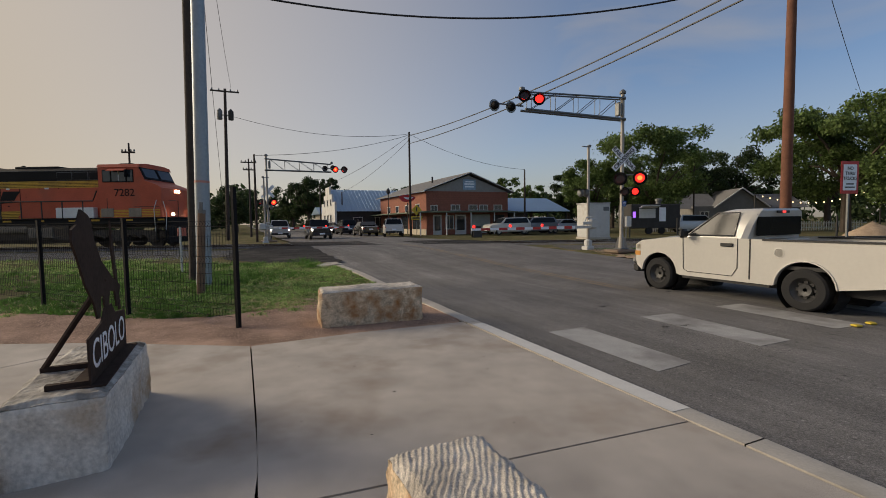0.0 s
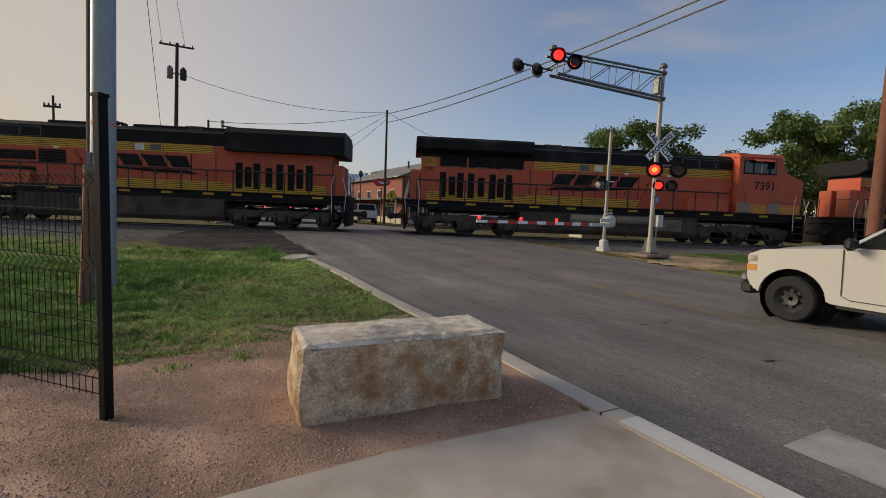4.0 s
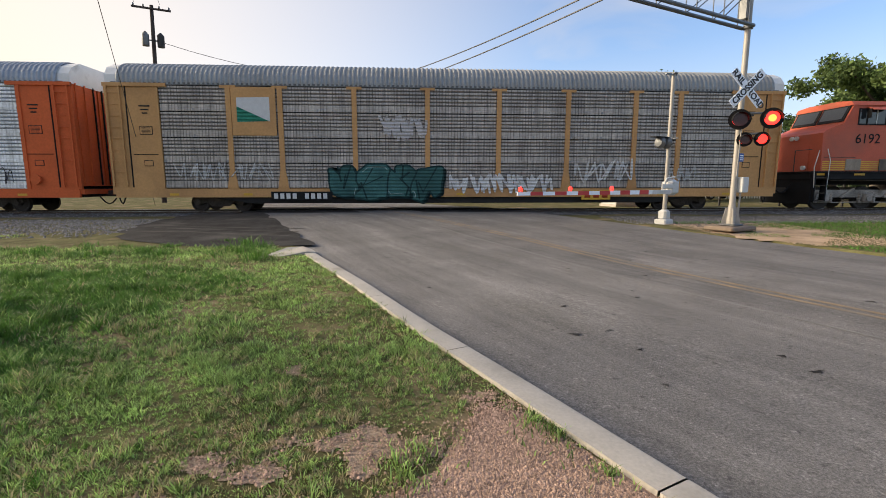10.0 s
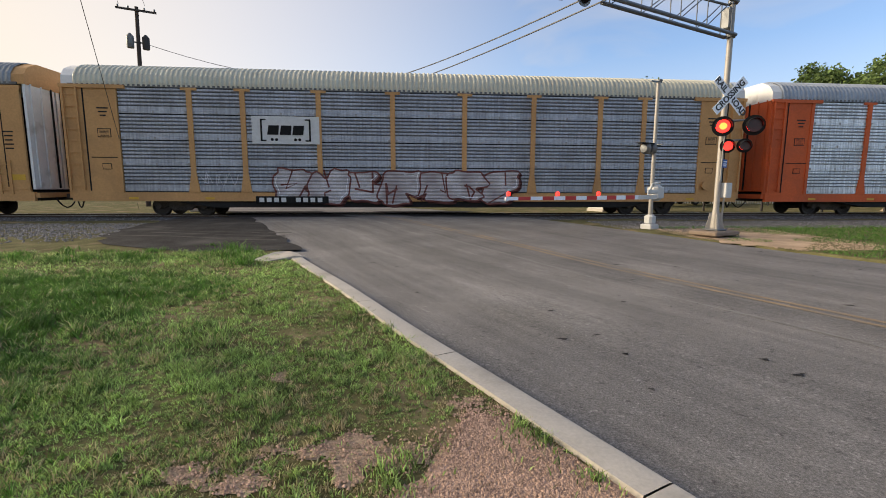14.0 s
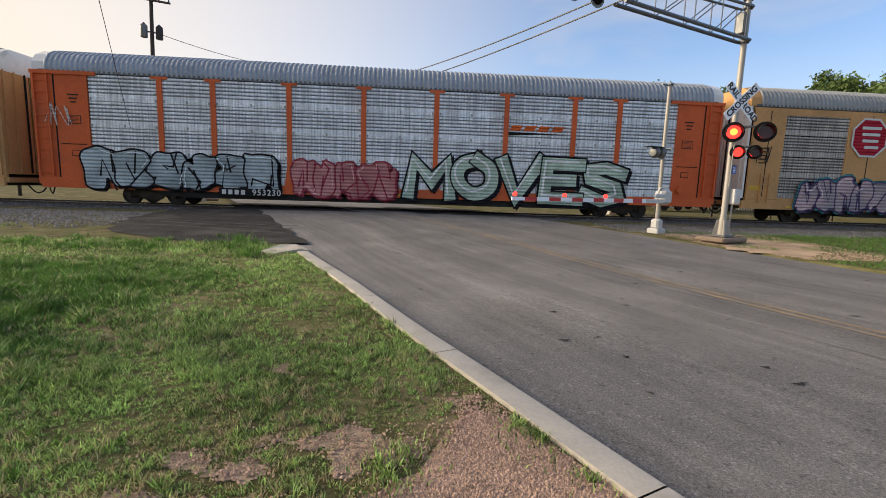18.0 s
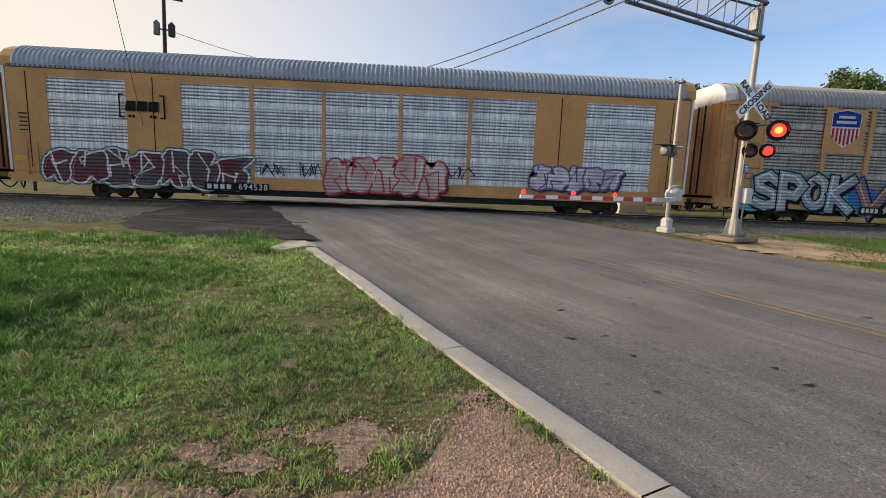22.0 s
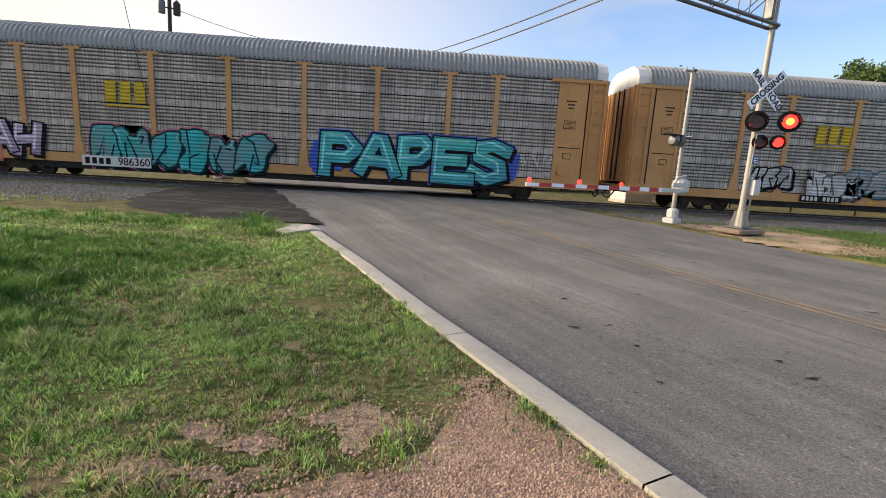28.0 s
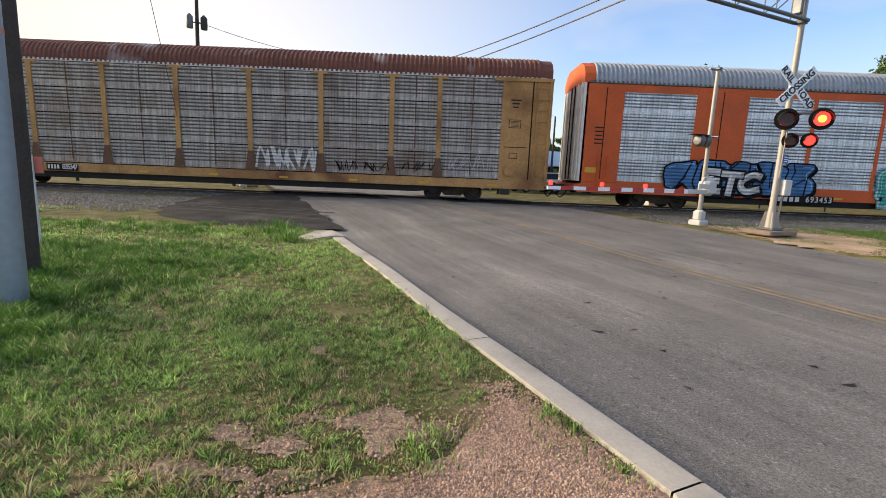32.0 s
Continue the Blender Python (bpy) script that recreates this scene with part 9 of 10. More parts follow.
for k in range(7):
    pst = thing("bollard_post", "thin dark post along the far lot", "post", pose(15.5 + k * 3.1, 7.5 - k * 0.8, -0.12), group="posts along the far lot")
    part("post", Shape().box(0, 0, 0.7, 0.09, 0.09, 1.4), DARK_WALL, pst)
# string of bulbs
bulbs = thing("bulb_string", "string of small warm bulbs between posts", "string lights", pose(0, 0, 0))
pa, pb = Vector((29.0, 14.0, 3.2)), Vector((38.0, 12.0, 3.6))
bp = [pa.lerp(pb, k / 16) + Vector((0, 0, -1.0 * math.sin(math.pi * k / 16))) for k in range(17)]
part("wire", Shape().path(bp, 0.012, n=4), DARK_WALL, bulbs)
wb = glow("warm_bulb", (1.0, 0.7, 0.35), 3.0)
for p in bp[1:-1]:
    part("bulb", Shape().lathe([(0.01, -0.06), (0.05, -0.03), (0.05, 0.02), (0.01, 0.06)], tuple(p), n=8), wb, bulbs)
for p in (pa, pb):
    part("post", Shape().tube((p.x, p.y, -0.1), (p.x, p.y, p.z), 0.06), DARK_WALL, bulbs)

# ---- utility poles and wires ----
def utility(x, y, h, arms, label, cans=0, r=0.15, material=WOOD_DARK, turn=20, lean=0.0):
    t = thing("utility_pole", label, "utility pole", pose(x, y, ground_z(x, y) - 0.05, 0, lean, turn), group="utility poles")
    part("shaft", Shape().lathe([(r, 0), (r * 0.85, h * 0.5), (r * 0.65, h)], n=12), material, t, smooth=True)
    for z, w in arms:
        a = part("crossarm", Shape().box(0, -0.12, z, w, 0.1, 0.12), material, t)
        for k in (-0.45, -0.2, 0.2, 0.45):
            part("insulator", Shape().lathe([(0.03, z + 0.06), (0.06, z + 0.1), (0.05, z + 0.2), (0.02, z + 0.24)], (k * w, -0.12, 0), n=8), GALV_BACK, a)
    for k in range(cans):
        s = -1 if k % 2 else 1
        part("transformer", Shape().lathe([(0.2, 0), (0.22, 0.05), (0.22, 0.75), (0.16, 0.82), (0.05, 0.95)], (s * 0.45, -0.1, h - 2.7), n=14), GALV_BACK if k else DARK_WALL, t, smooth=True)
        part("bracket", Shape().box(s * 0.2, -0.1, h - 2.3, 0.3, 0.06, 0.08), DARK_WALL, t)
    return t


utility(-17.45, 14.4, 13.35, ((13.1, 2.3),), "tall wooden utility pole with crossarm and two transformers", 2, 0.17, lean=1.0)
utility(-1.6, 20.4, 10.5, (), "dark wooden utility pole before the brick store", 0, 0.13, turn=0)
utility(11.0, 26.0, 7.2, (), "wooden utility pole beside the pavilion", 0, 0.12)
utility(-19.5, 24.0, 8.6, ((8.2, 1.6), (7.4, 1.2)), "wooden utility pole with two crossarms down the track", 0, 0.12)
utility(-21.5, 8.0, 7.6, ((6.9, 0.9),), "light pole with two flood lamps beside the track", 0, 0.09, turn=10)
utility(-14.4, 33.5, 6.2, (), "wooden pole before the white shop", 0, 0.11)
utility(-12.0, 35.5, 5.6, (), "wooden pole beside the blue roof", 0, 0.11)
utility(-12.6, 9.0, 6.8, (), "thin wooden pole beside the far signal", 0, 0.1)
utility(28.0, 22.0, 7.5, (), "thin grey pole under the trees", 0, 0.09)
lamp = thing("street_lamp", "black lantern street lamp by the store", "street lamp", pose(-4.1, 22.5, -0.1))
part("post", Shape().lathe([(0.09, 0), (0.05, 0.5), (0.045, 4.3)], n=10), SIGN_BLACK, lamp)
part("lantern", Shape().lathe([(0.08, 4.3), (0.2, 4.5), (0.2, 4.75), (0.05, 4.95)], n=8), SIGN_BLACK, lamp)


def wire(label, a, b, sag, r=0.012):
    a, b = Vector(a), Vector(b)
    pts = [a.lerp(b, k / 24) - Vector((0, 0, sag * 4 * (k / 24) * (1 - k / 24))) for k in range(25)]
    return solid("overhead_wire", Shape().path(pts, r, n=5), SIGN_BLACK, label, "cable", group="overhead wires")


wire("black overhead wire crossing the sky between poles", (-1.6, 20.4, 9.95), (12.4, -12.0, 8.75), 0.6, 0.034)
wire("black overhead wire crossing the sky between poles", (-1.6, 20.4, 9.15), (12.4, -12.0, 8.4), 0.5, 0.034)
wire("black overhead wire from the steel pole over the road", (-3.9, -14.95, 6.95), (12.4, -12.0, 8.6), 1.1, 0.025)
wire("thin overhead wire between utility poles", (-17.2, 14.4, 10.9), (-1.6, 20.4, 10.1), 0.9, 0.018)
wire("thin overhead wire between utility poles", (-1.6, 20.4, 10.1), (11.0, 26.0, 7.0), 0.7, 0.018)
wire("thin overhead wire between utility poles", (-1.6, 20.4, 9.9), (-14.4, 33.5, 5.9), 0.5, 0.018)
wire("thin overhead wire between utility poles", (-1.6, 20.4, 9.5), (-12.0, 35.5, 5.3), 0.5, 0.018)
wire("thin overhead wire between utility poles", (-1.6, 20.4, 10.0), (-12.6, 9.0, 6.5), 0.5, 0.018)
wire("thin overhead wire between utility poles", (-16.7, 14.5, 13.2), (-4.25, -14.1, 11.8), 0.5, 0.012)
wire("thin overhead wire between utility poles", (-18.2, 14.2, 13.2), (-4.25, -14.1, 11.2), 0.5, 0.012)
wire("thin guy wire falling from the near pole", (-4.25, -14.1, 10.5), (-13.5, 6.0, 0.0), 0.1, 0.01)
wire("thin overhead wire beyond the road", (12.4, -12.0, 11.2), (34.0, 8.0, 6.5), 0.5, 0.012)

# ---- trees ----
BARK = mat("bark", (0.075, 0.058, 0.045), 0.95, var=0.35, scale=4, fine=25, bump=0.6)
LEAF = leafy("leaves", (0.115, 0.17, 0.05), 0.6, var=0.3, scale=0.35, fine=3, island=0.5, spec=0.3)
LEAF_DARK = leafy("dark_leaves", (0.042, 0.066, 0.024), 0.65, var=0.3, scale=0.35, fine=3, island=0.5, spec=0.3)


def leaves(name, clumps, count, size, material, seed):
    """Small bent leaf pairs scattered in clumps."""
    r = np.random.default_rng(seed)
    c = np.array([q[:3] for q in clumps])
    rad = np.array([q[3] for q in clumps])
    w = rad ** 2
    k = r.choice(len(c), count, p=w / w.sum())
    d = r.normal(size=(count, 3))
    d /= np.linalg.norm(d, axis=1)[:, None]
    d *= (r.random(count) ** 0.6 * (1 + 0.55 * (r.random(count) > 0.86) * r.random(count)))[:, None]
    d[:, 2] *= 0.72
    p = c[k] + d * rad[k][:, None]
    a = r.normal(size=(count, 3))
    a /= np.linalg.norm(a, axis=1)[:, None]
    b = np.cross(a, r.normal(size=(count, 3)))
    b /= np.linalg.norm(b, axis=1)[:, None]
    s = size * r.uniform(0.55, 1.35, count)[:, None]
    n = np.cross(a, b) * s * 0.25
    v = np.stack([p - a * s, p + b * s * 0.55 + n, p + a * s, p - b * s * 0.55 + n], 1).reshape(-1, 3)
    return fast_mesh(name, v, np.arange(4 * count).reshape(-1, 4), material)


def tree(x, y, h, w, seed, label, count=5000, size=0.2, material=None, low=0.22, group="trees beyond the track"):
    r = random.Random(seed)
    t = thing("tree", label, "tree", pose(x, y, -0.15), group=group)
    tr = Shape().tube((0, 0, 0), (0.05 * h * r.uniform(-1, 1) * 0.3, 0, h * 0.4), 0.035 * h, 0.022 * h, n=9)
    top = Vector((0, 0, h * 0.38))
    clumps = []
    for k in range(9):
        a = k * 2.4 + r.uniform(-0.4, 0.4)
        rr = w / 2 * r.uniform(0.45, 0.86)
        end = Vector((rr * math.cos(a), rr * math.sin(a), h * r.uniform(0.42, 0.84)))
        base = Vector((0, 0, h * r.uniform(0.2, 0.4)))
        mid = base.lerp(end, 0.5) + Vector((0, 0, h * 0.05))
        tr.tube(base, mid, 0.014 * h, 0.009 * h, n=6).tube(mid, end, 0.009 * h, 0.003 * h, n=5)
    part("trunk", tr, BARK, t)
    for k in range(72):
        a, f = r.uniform(0, 6.28), r.random()
        z = low + (1 - low) * (0.08 + 0.84 * r.random())
        env = math.sin(math.pi * min(1, max(0.05, (z - low * 0.6) / (1.12 - low * 0.6)))) ** 0.55
        rr = w / 2 * env * math.sqrt(f) * 0.86
        clumps.append((rr * math.cos(a), rr * math.sin(a), z * h * 0.95, w * r.uniform(0.05, 0.115)))
    part("crown", leaves("crown", clumps, int(count * 1.9), size * 0.6, material or LEAF, seed), material or LEAF, t)
    return t


tree(24.0, 22.5, 11.3, 13.5, 11, "broad dark green oak behind the signal", 15000, 0.24)
tree(19.0, 27.0, 8.6, 8.5, 12, "green tree behind the pavilion", 7000, 0.22)
tree(36.5, 13.5, 12.0, 15.0, 13, "large leafy oak beside the far lot", 18000, 0.25)
tree(44.0, 9.0, 13.0, 14.0, 14, "large leafy oak beside the far lot", 9000, 0.28)
tree(38.0, 40.0, 11.8, 11.0, 15, "dark green tree behind the house", 8000, 0.28, LEAF_DARK)
tree(45.0, 42.0, 12.2, 12.0, 16, "dark green tree behind the house", 8000, 0.28, LEAF_DARK)
tree(33.0, 46.0, 11.0, 10.0, 17, "dark green tree behind the house", 6000, 0.28, LEAF_DARK)
tree(52.0, 34.0, 12.5, 13.0, 18, "dark green tree behind the house", 6000, 0.3, LEAF_DARK)
tree(12.0, 48.0, 9.2, 5.0, 19, "thin airy tree behind the store", 2200, 0.26)
tree(16.5, 52.0, 7.8, 7.0, 20, "green tree behind the store", 4000, 0.28)
tree(22.5, 50.0, 9.6, 8.0, 21, "green tree behind the pavilion", 5000, 0.28, LEAF_DARK)
tree(27.5, 44.0, 9.8, 8.0, 22, "green tree behind the pavilion", 5000, 0.28, LEAF_DARK)
tree(-6.0, 62.0, 8.8, 7.5, 23, "dark tree behind the blue roof", 4000, 0.3, LEAF_DARK)
tree(-24.0, 60.0, 10.5, 9.0, 24, "dark tree over the far street", 6000, 0.3, LEAF_DARK)
tree(-19.0, 56.0, 10.2, 5.5, 25, "dark tree beside the white shop", 4000, 0.28, LEAF_DARK)
tree(-29.0, 66.0, 10.0, 10.0, 26, "dark tree over the far street", 5000, 0.32, LEAF_DARK)
tree(-34.0, 52.0, 8.0, 9.0, 27, "dark tree beside the track", 5000, 0.3, LEAF_DARK)
tree(-40.0, 44.0, 7.6, 9.0, 28, "dark tree beside the track", 4000, 0.3, LEAF_DARK)
tree(-28.0, 38.0, 6.2, 7.0, 29, "dark tree beside the track", 4000, 0.28, LEAF_DARK)
tree(-50.0, 40.0, 9.0, 11.0, 30, "dark tree beside the track", 4000, 0.32, LEAF_DARK)
tree(-62.0, 34.0, 9.0, 11.0, 31, "dark tree beside the track", 4000, 0.34, LEAF_DARK)
r0 = np.random.default_rng(5)
far = []
for k in range(150):
    a = radians(-105 + 210 * k / 150)
    d = 130 + 25 * math.sin(k * 1.7)
    for j in range(3):
        far.append((d * math.sin(a) + r0.uniform(-6, 6), d * math.cos(a) - 10 + r0.uniform(-6, 6), r0.uniform(1.0, 8.5), r0.uniform(2.5, 4.5)))
tagged(new("far_woods", leaves("far_woods", far, 42000, 0.75, LEAF_DARK, 77)), "dark band of distant woods on the horizon", kind="stuff")

# ---- grass, weeds and loose stones ----
def blades(name, label, pts, h, material, seed, width=0.006, lean=0.7):
    """Tapered bent blades on the given ground points."""
    r = np.random.default_rng(seed)
    n = len(pts)
    p = np.array([(x, y, ground_z(x, y) + (0.01 if y < -15.9 else -0.005)) for x, y in pts])
    a = r.uniform(0, 2 * np.pi, n)
    hh = (np.asarray(h) * r.uniform(0.5, 1.25, n))[:, None]
    side = np.stack([np.cos(a), np.sin(a), 0 * a], 1) * (width * r.uniform(0.7, 1.5, n))[:, None]
    b = r.uniform(0, 2 * np.pi, n)
    over = np.stack([np.cos(b), np.sin(b), 0 * b], 1) * hh * (lean * r.uniform(0.3, 1.3, n))[:, None]
    up = np.array([0, 0, 1.0])
    v = np.stack([p - side, p + side, p + over * 0.35 + up * hh * 0.6 + side * 0.7, p + over * 0.35 + up * hh * 0.6 - side * 0.7, p + over + up * hh], 1).reshape(-1, 3)
    k = 5 * np.arange(n)[:, None]
    f = np.concatenate([k + [0, 1, 2], k + [0, 2, 3], k + [3, 2, 4]])
    return tagged(new(name, fast_mesh(name, v, f, material)), label, kind="stuff")


def road_side(x, y):
    return (x + 1.5) * 0.912 + (y + 10.5) * 0.41


# worn spots in the grass: place and half widths
BARE_SPOTS = ((-0.37, -17.38, 0.15, 0.1), (-0.1, -17.12, 0.22, 0.06), (0.33, -17.13, 0.14, 0.05), (-0.52, -16.1, 0.12, 0.09), (-0.64, -17.3, 0.15, 0.09), (-0.8, -17.6, 0.28, 0.1), (-0.3, -17.62, 0.25, 0.06), (0.86, -16.72, 0.18, 0.18))


def bare(x, y):
    """How bare the ground is, from 0 to 1: the gravel strip and worn spots."""
    d = y - grass_edge(x) + 0.16 * noise.noise((x * 2.6, y * 2.6, 5)) + 0.07 * noise.noise((x * 11, y * 11, 6)) + 0.06
    q = smoothstep(0.1, -0.1, d)
    ragged = 0.9 * noise.noise((x * 7, y * 7, 22)) + 0.5 * noise.noise((x * 17, y * 17, 23))
    for cx, cy, a, b in BARE_SPOTS:
        if abs(x - cx) < 2 * a and abs(y - cy) < 2 * b:
            q = max(q, 0.7 * smoothstep(1.5, 0.4, math.hypot((x - cx) / a, (y - cy) / b) + ragged))
    spots = noise.noise((x * 1.9, y * 1.9, 21)) + 0.5 * noise.noise((x * 5, y * 5, 22))
    q = max(q, 0.6 * smoothstep(0.22, 0.5, spots) * smoothstep(1.6, 0.4, d))
    return max(q, 0.4 * smoothstep(0.3, 0.5, noise.noise((x * 0.9, y * 0.9, 11))) * smoothstep(-12.5, -15.0, y))


# gravel showing through where the grass is worn away
worn, cell, knots = Shape(), 0.03, {}


def knot(i, j):
    """A grid corner of the worn patches, a little out of line."""
    if (i, j) not in knots:
        x, y = -4.2 + i * cell, -19.0 + j * cell
        knots[i, j] = len(worn.v)
        worn.v.append((x + 0.02 * noise.noise((x * 37, y * 37, 1)), y + 0.02 * noise.noise((x * 37, y * 37, 2)), ground_z(x, y) + 0.005))
    return knots[i, j]


for i in range(184):
    for j in range(107):
        x, y = -4.2 + (i + 0.5) * cell, -19.0 + (j + 0.5) * cell
        if road_side(x, y) < -0.3 and y > grass_edge(x) + 0.03 and bare(x, y) > 0.46 + 0.12 * noise.noise((x * 23, y * 23, 4)):
            worn.f.append((knot(i, j), knot(i + 1, j), knot(i + 1, j + 1), knot(i, j + 1)))
solid("worn_gravel", worn, WORN_GROUND, "worn patches of reddish gravel between the grass", kind="stuff")
rg = np.random.default_rng(12)


def tussocks(x0, x1, y0, y1, gap):
    """Places of grass tussocks on a loose grid, with height, spread and sort, where grass grows."""
    out = []
    for x in np.arange(x0, x1, gap):
        for y in np.arange(y0, y1, gap):
            x2, y2 = x + rg.uniform(-0.6, 0.6) * gap, y + rg.uniform(-0.6, 0.6) * gap
            if road_side(x2, y2) > -0.2 or (-9.4 < x2 < -2.4 and -9.4 < y2) or (x2 > -2.6 and y2 > -9.7):
                continue
            q = bare(x2, y2)
            if rg.random() < max(q, 0.25 + 0.5 * noise.noise((x2 * 6.3, y2 * 6.3, 71))):
                continue
            d = y2 - grass_edge(x2)
            near_edge = smoothstep(2.2, 0.1, d)
            rough = noise.noise((x2 * 3.1, y2 * 3.1, 61)) + 0.6 * noise.noise((x2 * 1.1, y2 * 1.1, 4))
            tall = (0.04 - 0.014 * near_edge) * max(0.25, 1 + 1.1 * rough) * rg.uniform(0.35, 1.7)
            left = smoothstep(-1.4, -3.4, x2 + 0.25 * min(0, y2 + 15.5) + 0.8 * noise.noise((x2 * 0.7, y2 * 0.7, 51))) * smoothstep(-11.0, -12.5, y2)
            tall += 0.085 * left * (0.5 + max(0, rough)) + 0.1 * smoothstep(-11.2, -9.8, y2) * (abs(noise.noise((x2, y2, 7))) + 0.15)
            dry = 0.13 + 0.16 * noise.noise((x2 * 0.7, y2 * 0.7, 31)) + 0.3 * near_edge + 0.4 * q
            sort = 1 if rg.random() < 0.85 * left else 2 if rg.random() < dry else 0
            out.append((x2, y2, ground_z(x2, y2), max(0.014, tall), gap * rg.uniform(0.45, 0.8), sort))
    return out


def turf(name, label, spots, blades_each, material, width, seed):
    """Tapered blades that lean out of their tussocks."""
    r = np.random.default_rng(seed)
    t = np.repeat(np.array([q[:5] for q in spots]), blades_each, axis=0)
    n = len(t)
    a, d = r.uniform(0, 2 * np.pi, n), np.sqrt(r.random(n))
    out = np.stack([np.cos(a), np.sin(a), 0 * a], 1)
    p = np.stack([t[:, 0], t[:, 1], t[:, 2] - 0.004], 1) + out * (d * t[:, 4])[:, None]
    h = (t[:, 3] * r.uniform(0.55, 1.25, n) * (1.1 - 0.4 * d))[:, None]
    b = a + r.normal(0, 0.8, n)
    over = np.stack([np.cos(b), np.sin(b), 0 * b], 1) * h * (0.25 + 0.95 * d * r.uniform(0.5, 1.3, n))[:, None]
    c = r.uniform(0, 2 * np.pi, n)
    side = np.stack([np.cos(c), np.sin(c), 0 * c], 1) * (width * r.uniform(0.7, 1.5, n))[:, None]
    up = np.array([0, 0, 1.0])
    v = np.stack([p - side, p + side, p + over * 0.4 + up * h * 0.62 + side * 0.75, p + over * 0.4 + up * h * 0.62 - side * 0.75, p + over + up * h * 0.95], 1).reshape(-1, 3)
    k = 5 * np.arange(n)[:, None]
    f = np.concatenate([k + [0, 1, 2], k + [0, 2, 3], k + [3, 2, 4]])
    return tagged(new(name, fast_mesh(name, v, f, material)), label, kind="stuff")


near_spots = tussocks(-3.4, 1.5, -18.9, -15.6, 0.032)
mid_spots = tussocks(-8.0, 0.9, -15.6, -12.0, 0.052) + tussocks(-7.0, -3.4, -18.9, -15.6, 0.068)
far_spots = tussocks(-12.0, -1.2, -12.0, -8.2, 0.07) + tussocks(-26.0, -8.0, -18.0, -7.2, 0.17)
KINDS = ((0, "grass", "short bright green lawn grass on the verge", GRASS), (1, "lush_grass", "deep green lush grass beside the poles", GRASS_LUSH), (2, "dry_grass", "straw-coloured dry grass between the green", GRASS_DRY))
for spots, each, width in ((near_spots, 18, 0.0025), (mid_spots, 15, 0.0035), (far_spots, 11, 0.005)):
    for sort, name, label, material in KINDS:
        chosen = [q for q in spots if q[5] == sort]
        if chosen:
            turf(name, label, chosen, each if sort < 2 else max(4, each - 3), material, width, 40 + sort + each)
far_pts = [(x, y) for x, y in zip(rg.uniform(8.8, 26, 42000), rg.uniform(-12.5, -4.5, 42000)) if road_side(x, y) > ROAD_WIDTH + 0.2 and not (8.5 < x < 12.2 and -10 < y < -5.4 and noise.noise((x * 0.9, y * 0.9, 2)) < 0.3 - 0.5 * smoothstep(10.6, 12.2, x))]
blades("verge_grass", "patchy grass on the verge beyond the road", far_pts, 0.05, GRASS_LUSH, 3, 0.009)
tuft = []
for cx, cy in ((1.1, -17.0), (1.16, -17.08), (1.2, -17.15), (1.34, -17.5), (-0.55, -18.4), (-0.6, -18.3), (-1.0, -18.7), (-5.3, -18.6), (0.3, -17.35), (0.42, -17.25), (0.36, -17.45), (-2.9, -9.7), (-3.6, -9.8), (-4.4, -9.9), (-3.0, -16.4), (-4.1, -14.7), (-3.6, -15.3)):
    for k in range(90):
        a, d = rg.uniform(0, 6.28), abs(rg.normal(0, 0.11))
        if road_side(cx + d * math.cos(a), cy + d * math.sin(a)) < -0.24:
            tuft.append((cx + d * math.cos(a), cy + d * math.sin(a)))
blades("grass_tufts", "loose tufts of taller grass on gravel and at the kerb end", tuft, 0.05, GRASS, 4, 0.004, 0.8)
edge_pts, edge_h = [], []
for k in range(80):
    cx, cy = rg.uniform(-13, -2.3), rg.normal(-10.0, 0.6)
    if road_side(cx, cy) > -0.8:
        continue
    hh = rg.uniform(0.04, 0.15) + 0.1 * (cx > -3.4)
    for j in range(70):
        a, d = rg.uniform(0, 6.28), abs(rg.normal(0, 0.16))
        edge_pts.append((cx + d * math.cos(a), cy + d * math.sin(a)))
        edge_h.append(hh)
blades("tall_grass", "ragged taller dark grass along the apron's edge", edge_pts, edge_h, GRASS_LUSH, 14, 0.006, 0.8)
weeds = Shape()
rw = random.Random(6)
for k in range(46):
    x, y = rw.uniform(-5.2, -3.0), rw.uniform(-18.2, -14.5)
    if k > 30:
        x, y = rw.uniform(-4.2, -2.6), rw.uniform(-17.6, -16.9)
    z = ground_z(x, y)
    for j in range(7):
        a = j * 0.9 + rw.random()
        ln = rw.uniform(0.05, 0.12)
        c, s = math.cos(a), math.sin(a)
        weeds.add([(x, y, z), (x + c * ln * 0.5 - s * 0.016, y + s * ln * 0.5 + c * 0.016, z + ln * 0.5), (x + c * ln, y + s * ln, z + ln * 0.45), (x + c * ln * 0.5 + s * 0.016, y + s * ln * 0.5 - c * 0.016, z + ln * 0.5)], [(0, 1, 2, 3)])
solid("weeds", weeds, leafy("weed_leaves", (0.13, 0.23, 0.045), 0.55, var=0.25, island=0.3), "broad-leaved bright green weeds in the grass", kind="stuff")


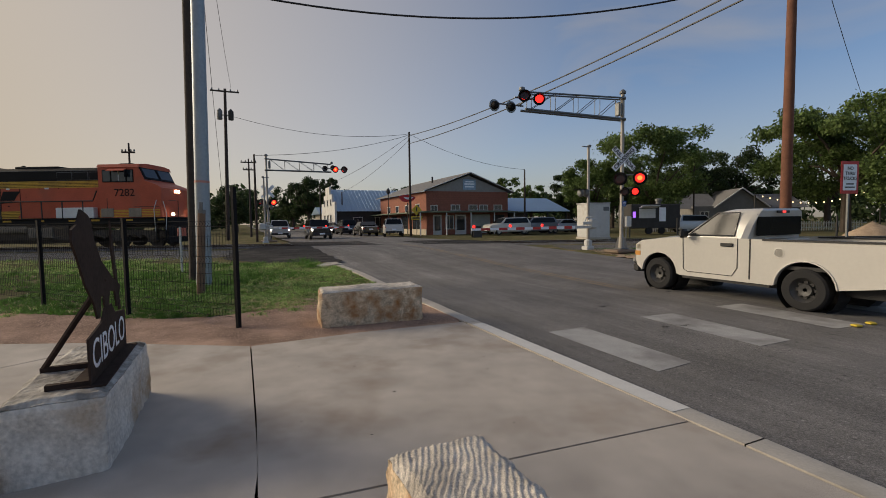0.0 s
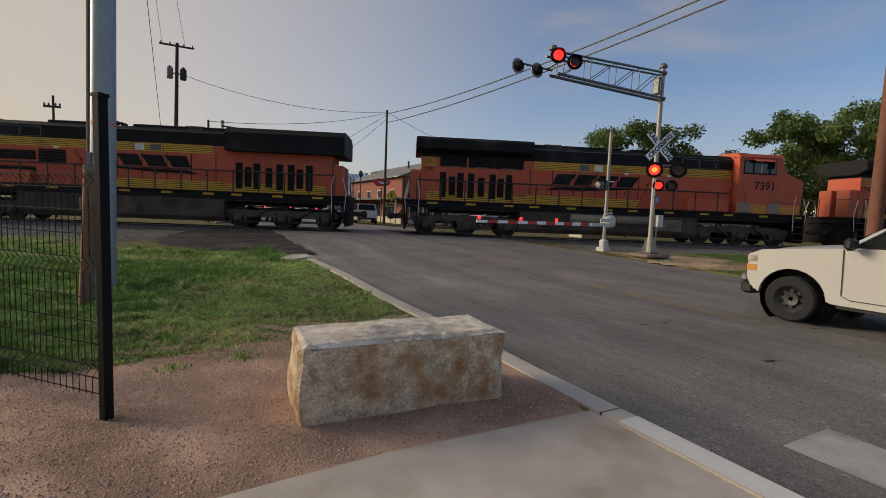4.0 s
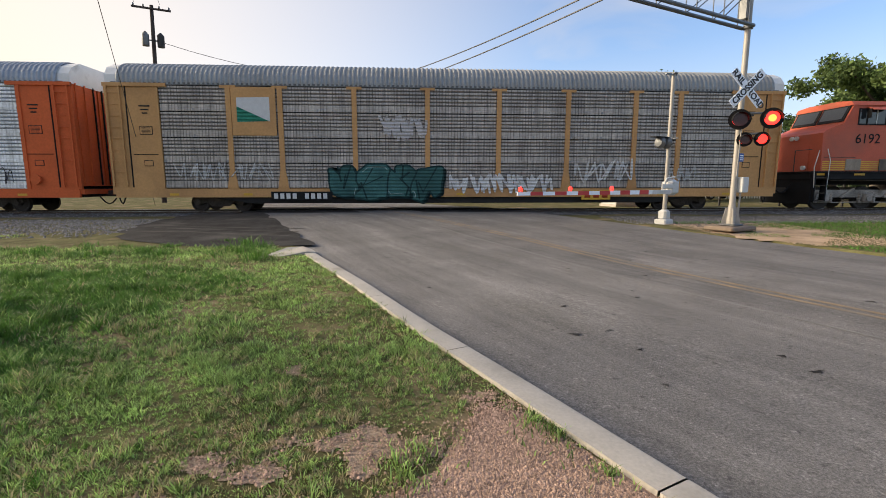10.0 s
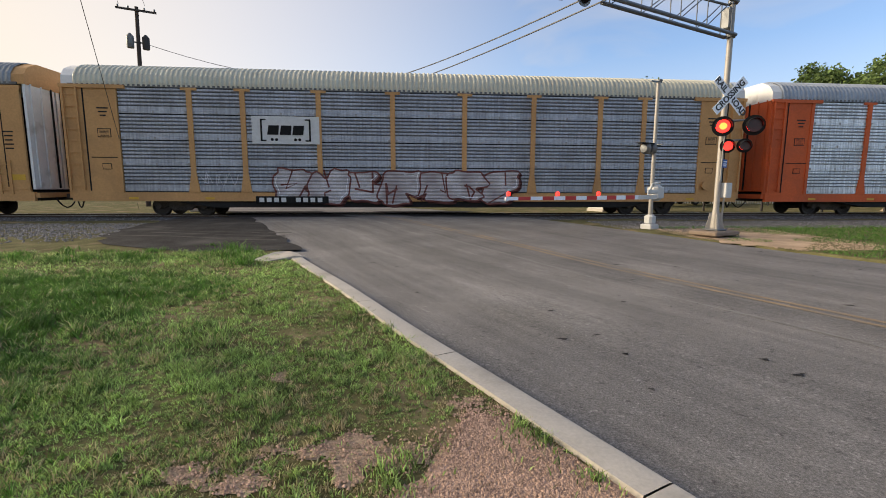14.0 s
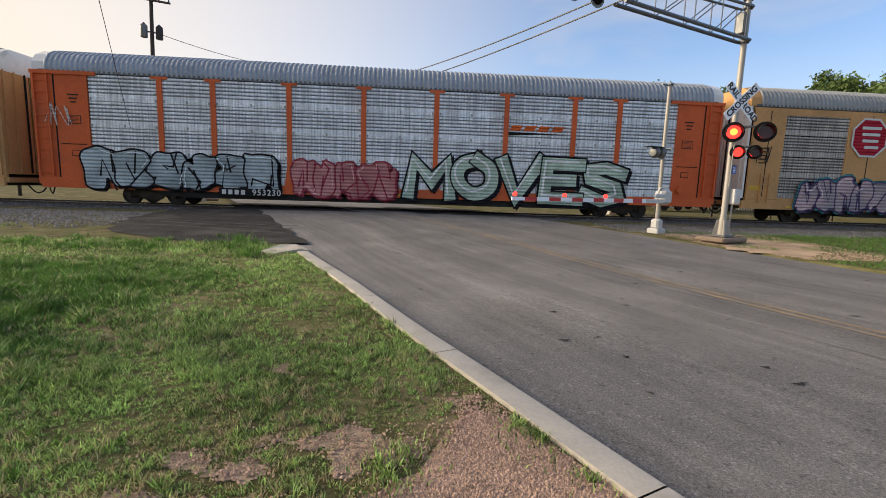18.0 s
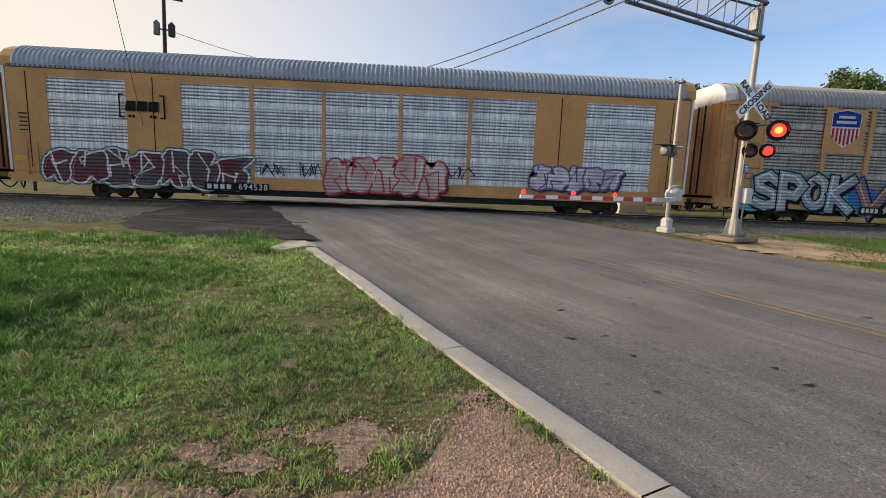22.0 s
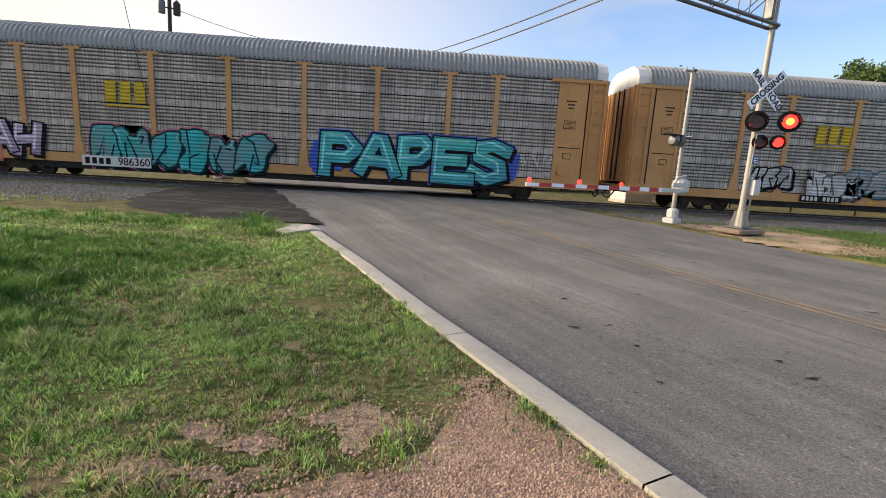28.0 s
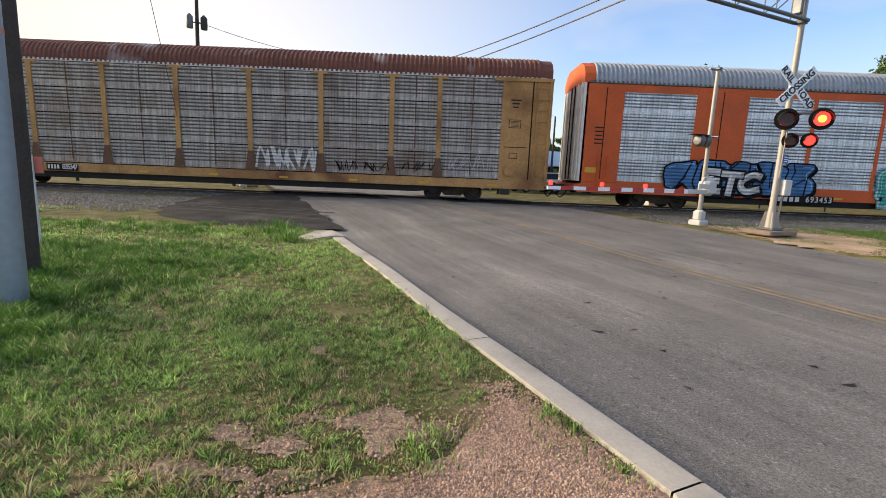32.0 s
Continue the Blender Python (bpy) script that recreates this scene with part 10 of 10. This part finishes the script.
def pebbles(name, label, pts, size, material, seed):
    """Small angular stones."""
    r = np.random.default_rng(seed)
    n = len(pts)
    p = np.array(pts)
    base = np.array([(1, 0, -0.3), (-1, 0, -0.3), (0, 1, -0.3), (0, -1, -0.3), (0, 0, 0.8)], float)
    v = base[None] * r.uniform(0.6, 1.3, (n, 5, 1)) * (size * r.uniform(0.5, 1.6, n))[:, None, None]
    a = r.uniform(0, 6.28, n)
    c, s = np.cos(a)[:, None], np.sin(a)[:, None]
    v = np.stack([v[..., 0] * c - v[..., 1] * s, v[..., 0] * s + v[..., 1] * c, v[..., 2]], -1) + p[:, None]
    f = np.array([(0, 2, 4), (2, 1, 4), (1, 3, 4), (3, 0, 4)])
    return tagged(new(name, fast_mesh(name, v.reshape(-1, 3), (f[None] + 5 * np.arange(n)[:, None, None]).reshape(-1, 3), material)), label, kind="stuff")


peb = []
for x, y in zip(np.append(rg.uniform(-5, 2.3, 60000), rg.uniform(-1.6, 1.6, 60000)), np.append(rg.uniform(-20.4, -16.0, 60000), rg.uniform(-18.4, -16.4, 60000))):
    if road_side(x, y) < -0.235 and rg.random() < bare(x, y) ** 2 * (0.7 if y > grass_edge(x) + 0.12 else 1 if y > -18.6 else 0.7) and (y > -19.4 or y > -20.5 + 0.45 * max(0, x + 0.3)) and not (x > -0.34 and y < -20.62 + (x + 0.34) * 0.46 + 0.05):
        peb.append((x, y, ground_z(x, y) + 0.014))
pebbles("granite_chips", "loose reddish granite chips", peb, 0.0066, PEBBLE, 9)
dirt_pts = [(x, y, ground_z(x, y) + 0.015) for x, y in zip(rg.uniform(8.4, 12.2, 5000), rg.uniform(-10, -5.2, 5000)) if road_side(x, y) > ROAD_WIDTH + 0.02]
pebbles("dirt_stones", "small pale stones and clods on the bare dirt", dirt_pts, 0.014, DIRT, 19)
bal = []
for x, y in zip(rg.uniform(-30, 30, 22000), rg.uniform(-2.7, 2.9, 22000)):
    v = road_side(x, y)
    if -0.6 < v < ROAD_WIDTH + 0.6 or (-8.6 < x < -4.5 and y < -0.7) or abs(y - 0.85) < 0.08 or abs(y - 2.35) < 0.08:
        continue
    z = np.interp(y, [-2.6, -1.1, -0.4, 0.3, 2.9, 3.6, 4.5], [-0.17, -0.13, -0.06, -0.05, -0.05, -0.06, -0.14]) - 0.02
    bal.append((x, y, z))
for x, y in zip(rg.uniform(7.6, 30, 7000), rg.uniform(-5.2, -2.0, 7000)):
    if road_side(x, y) > ROAD_WIDTH + 0.1:
        bal.append((x, y, ground_z(x, y) + 0.012))
for x, y in zip(rg.uniform(-30, -7.6, 15000), rg.uniform(-8.0, -2.2, 15000)):
    if rg.random() < smoothstep(-8.2, -6.2, y + 0.5 * noise.noise((x * 0.8, y * 0.8, 3))):
        bal.append((x, y, ground_z(x, y) + 0.012))
pebbles("ballast_stones", "loose grey crushed stones along the track", bal, 0.029, BALLAST_STONE, 10)

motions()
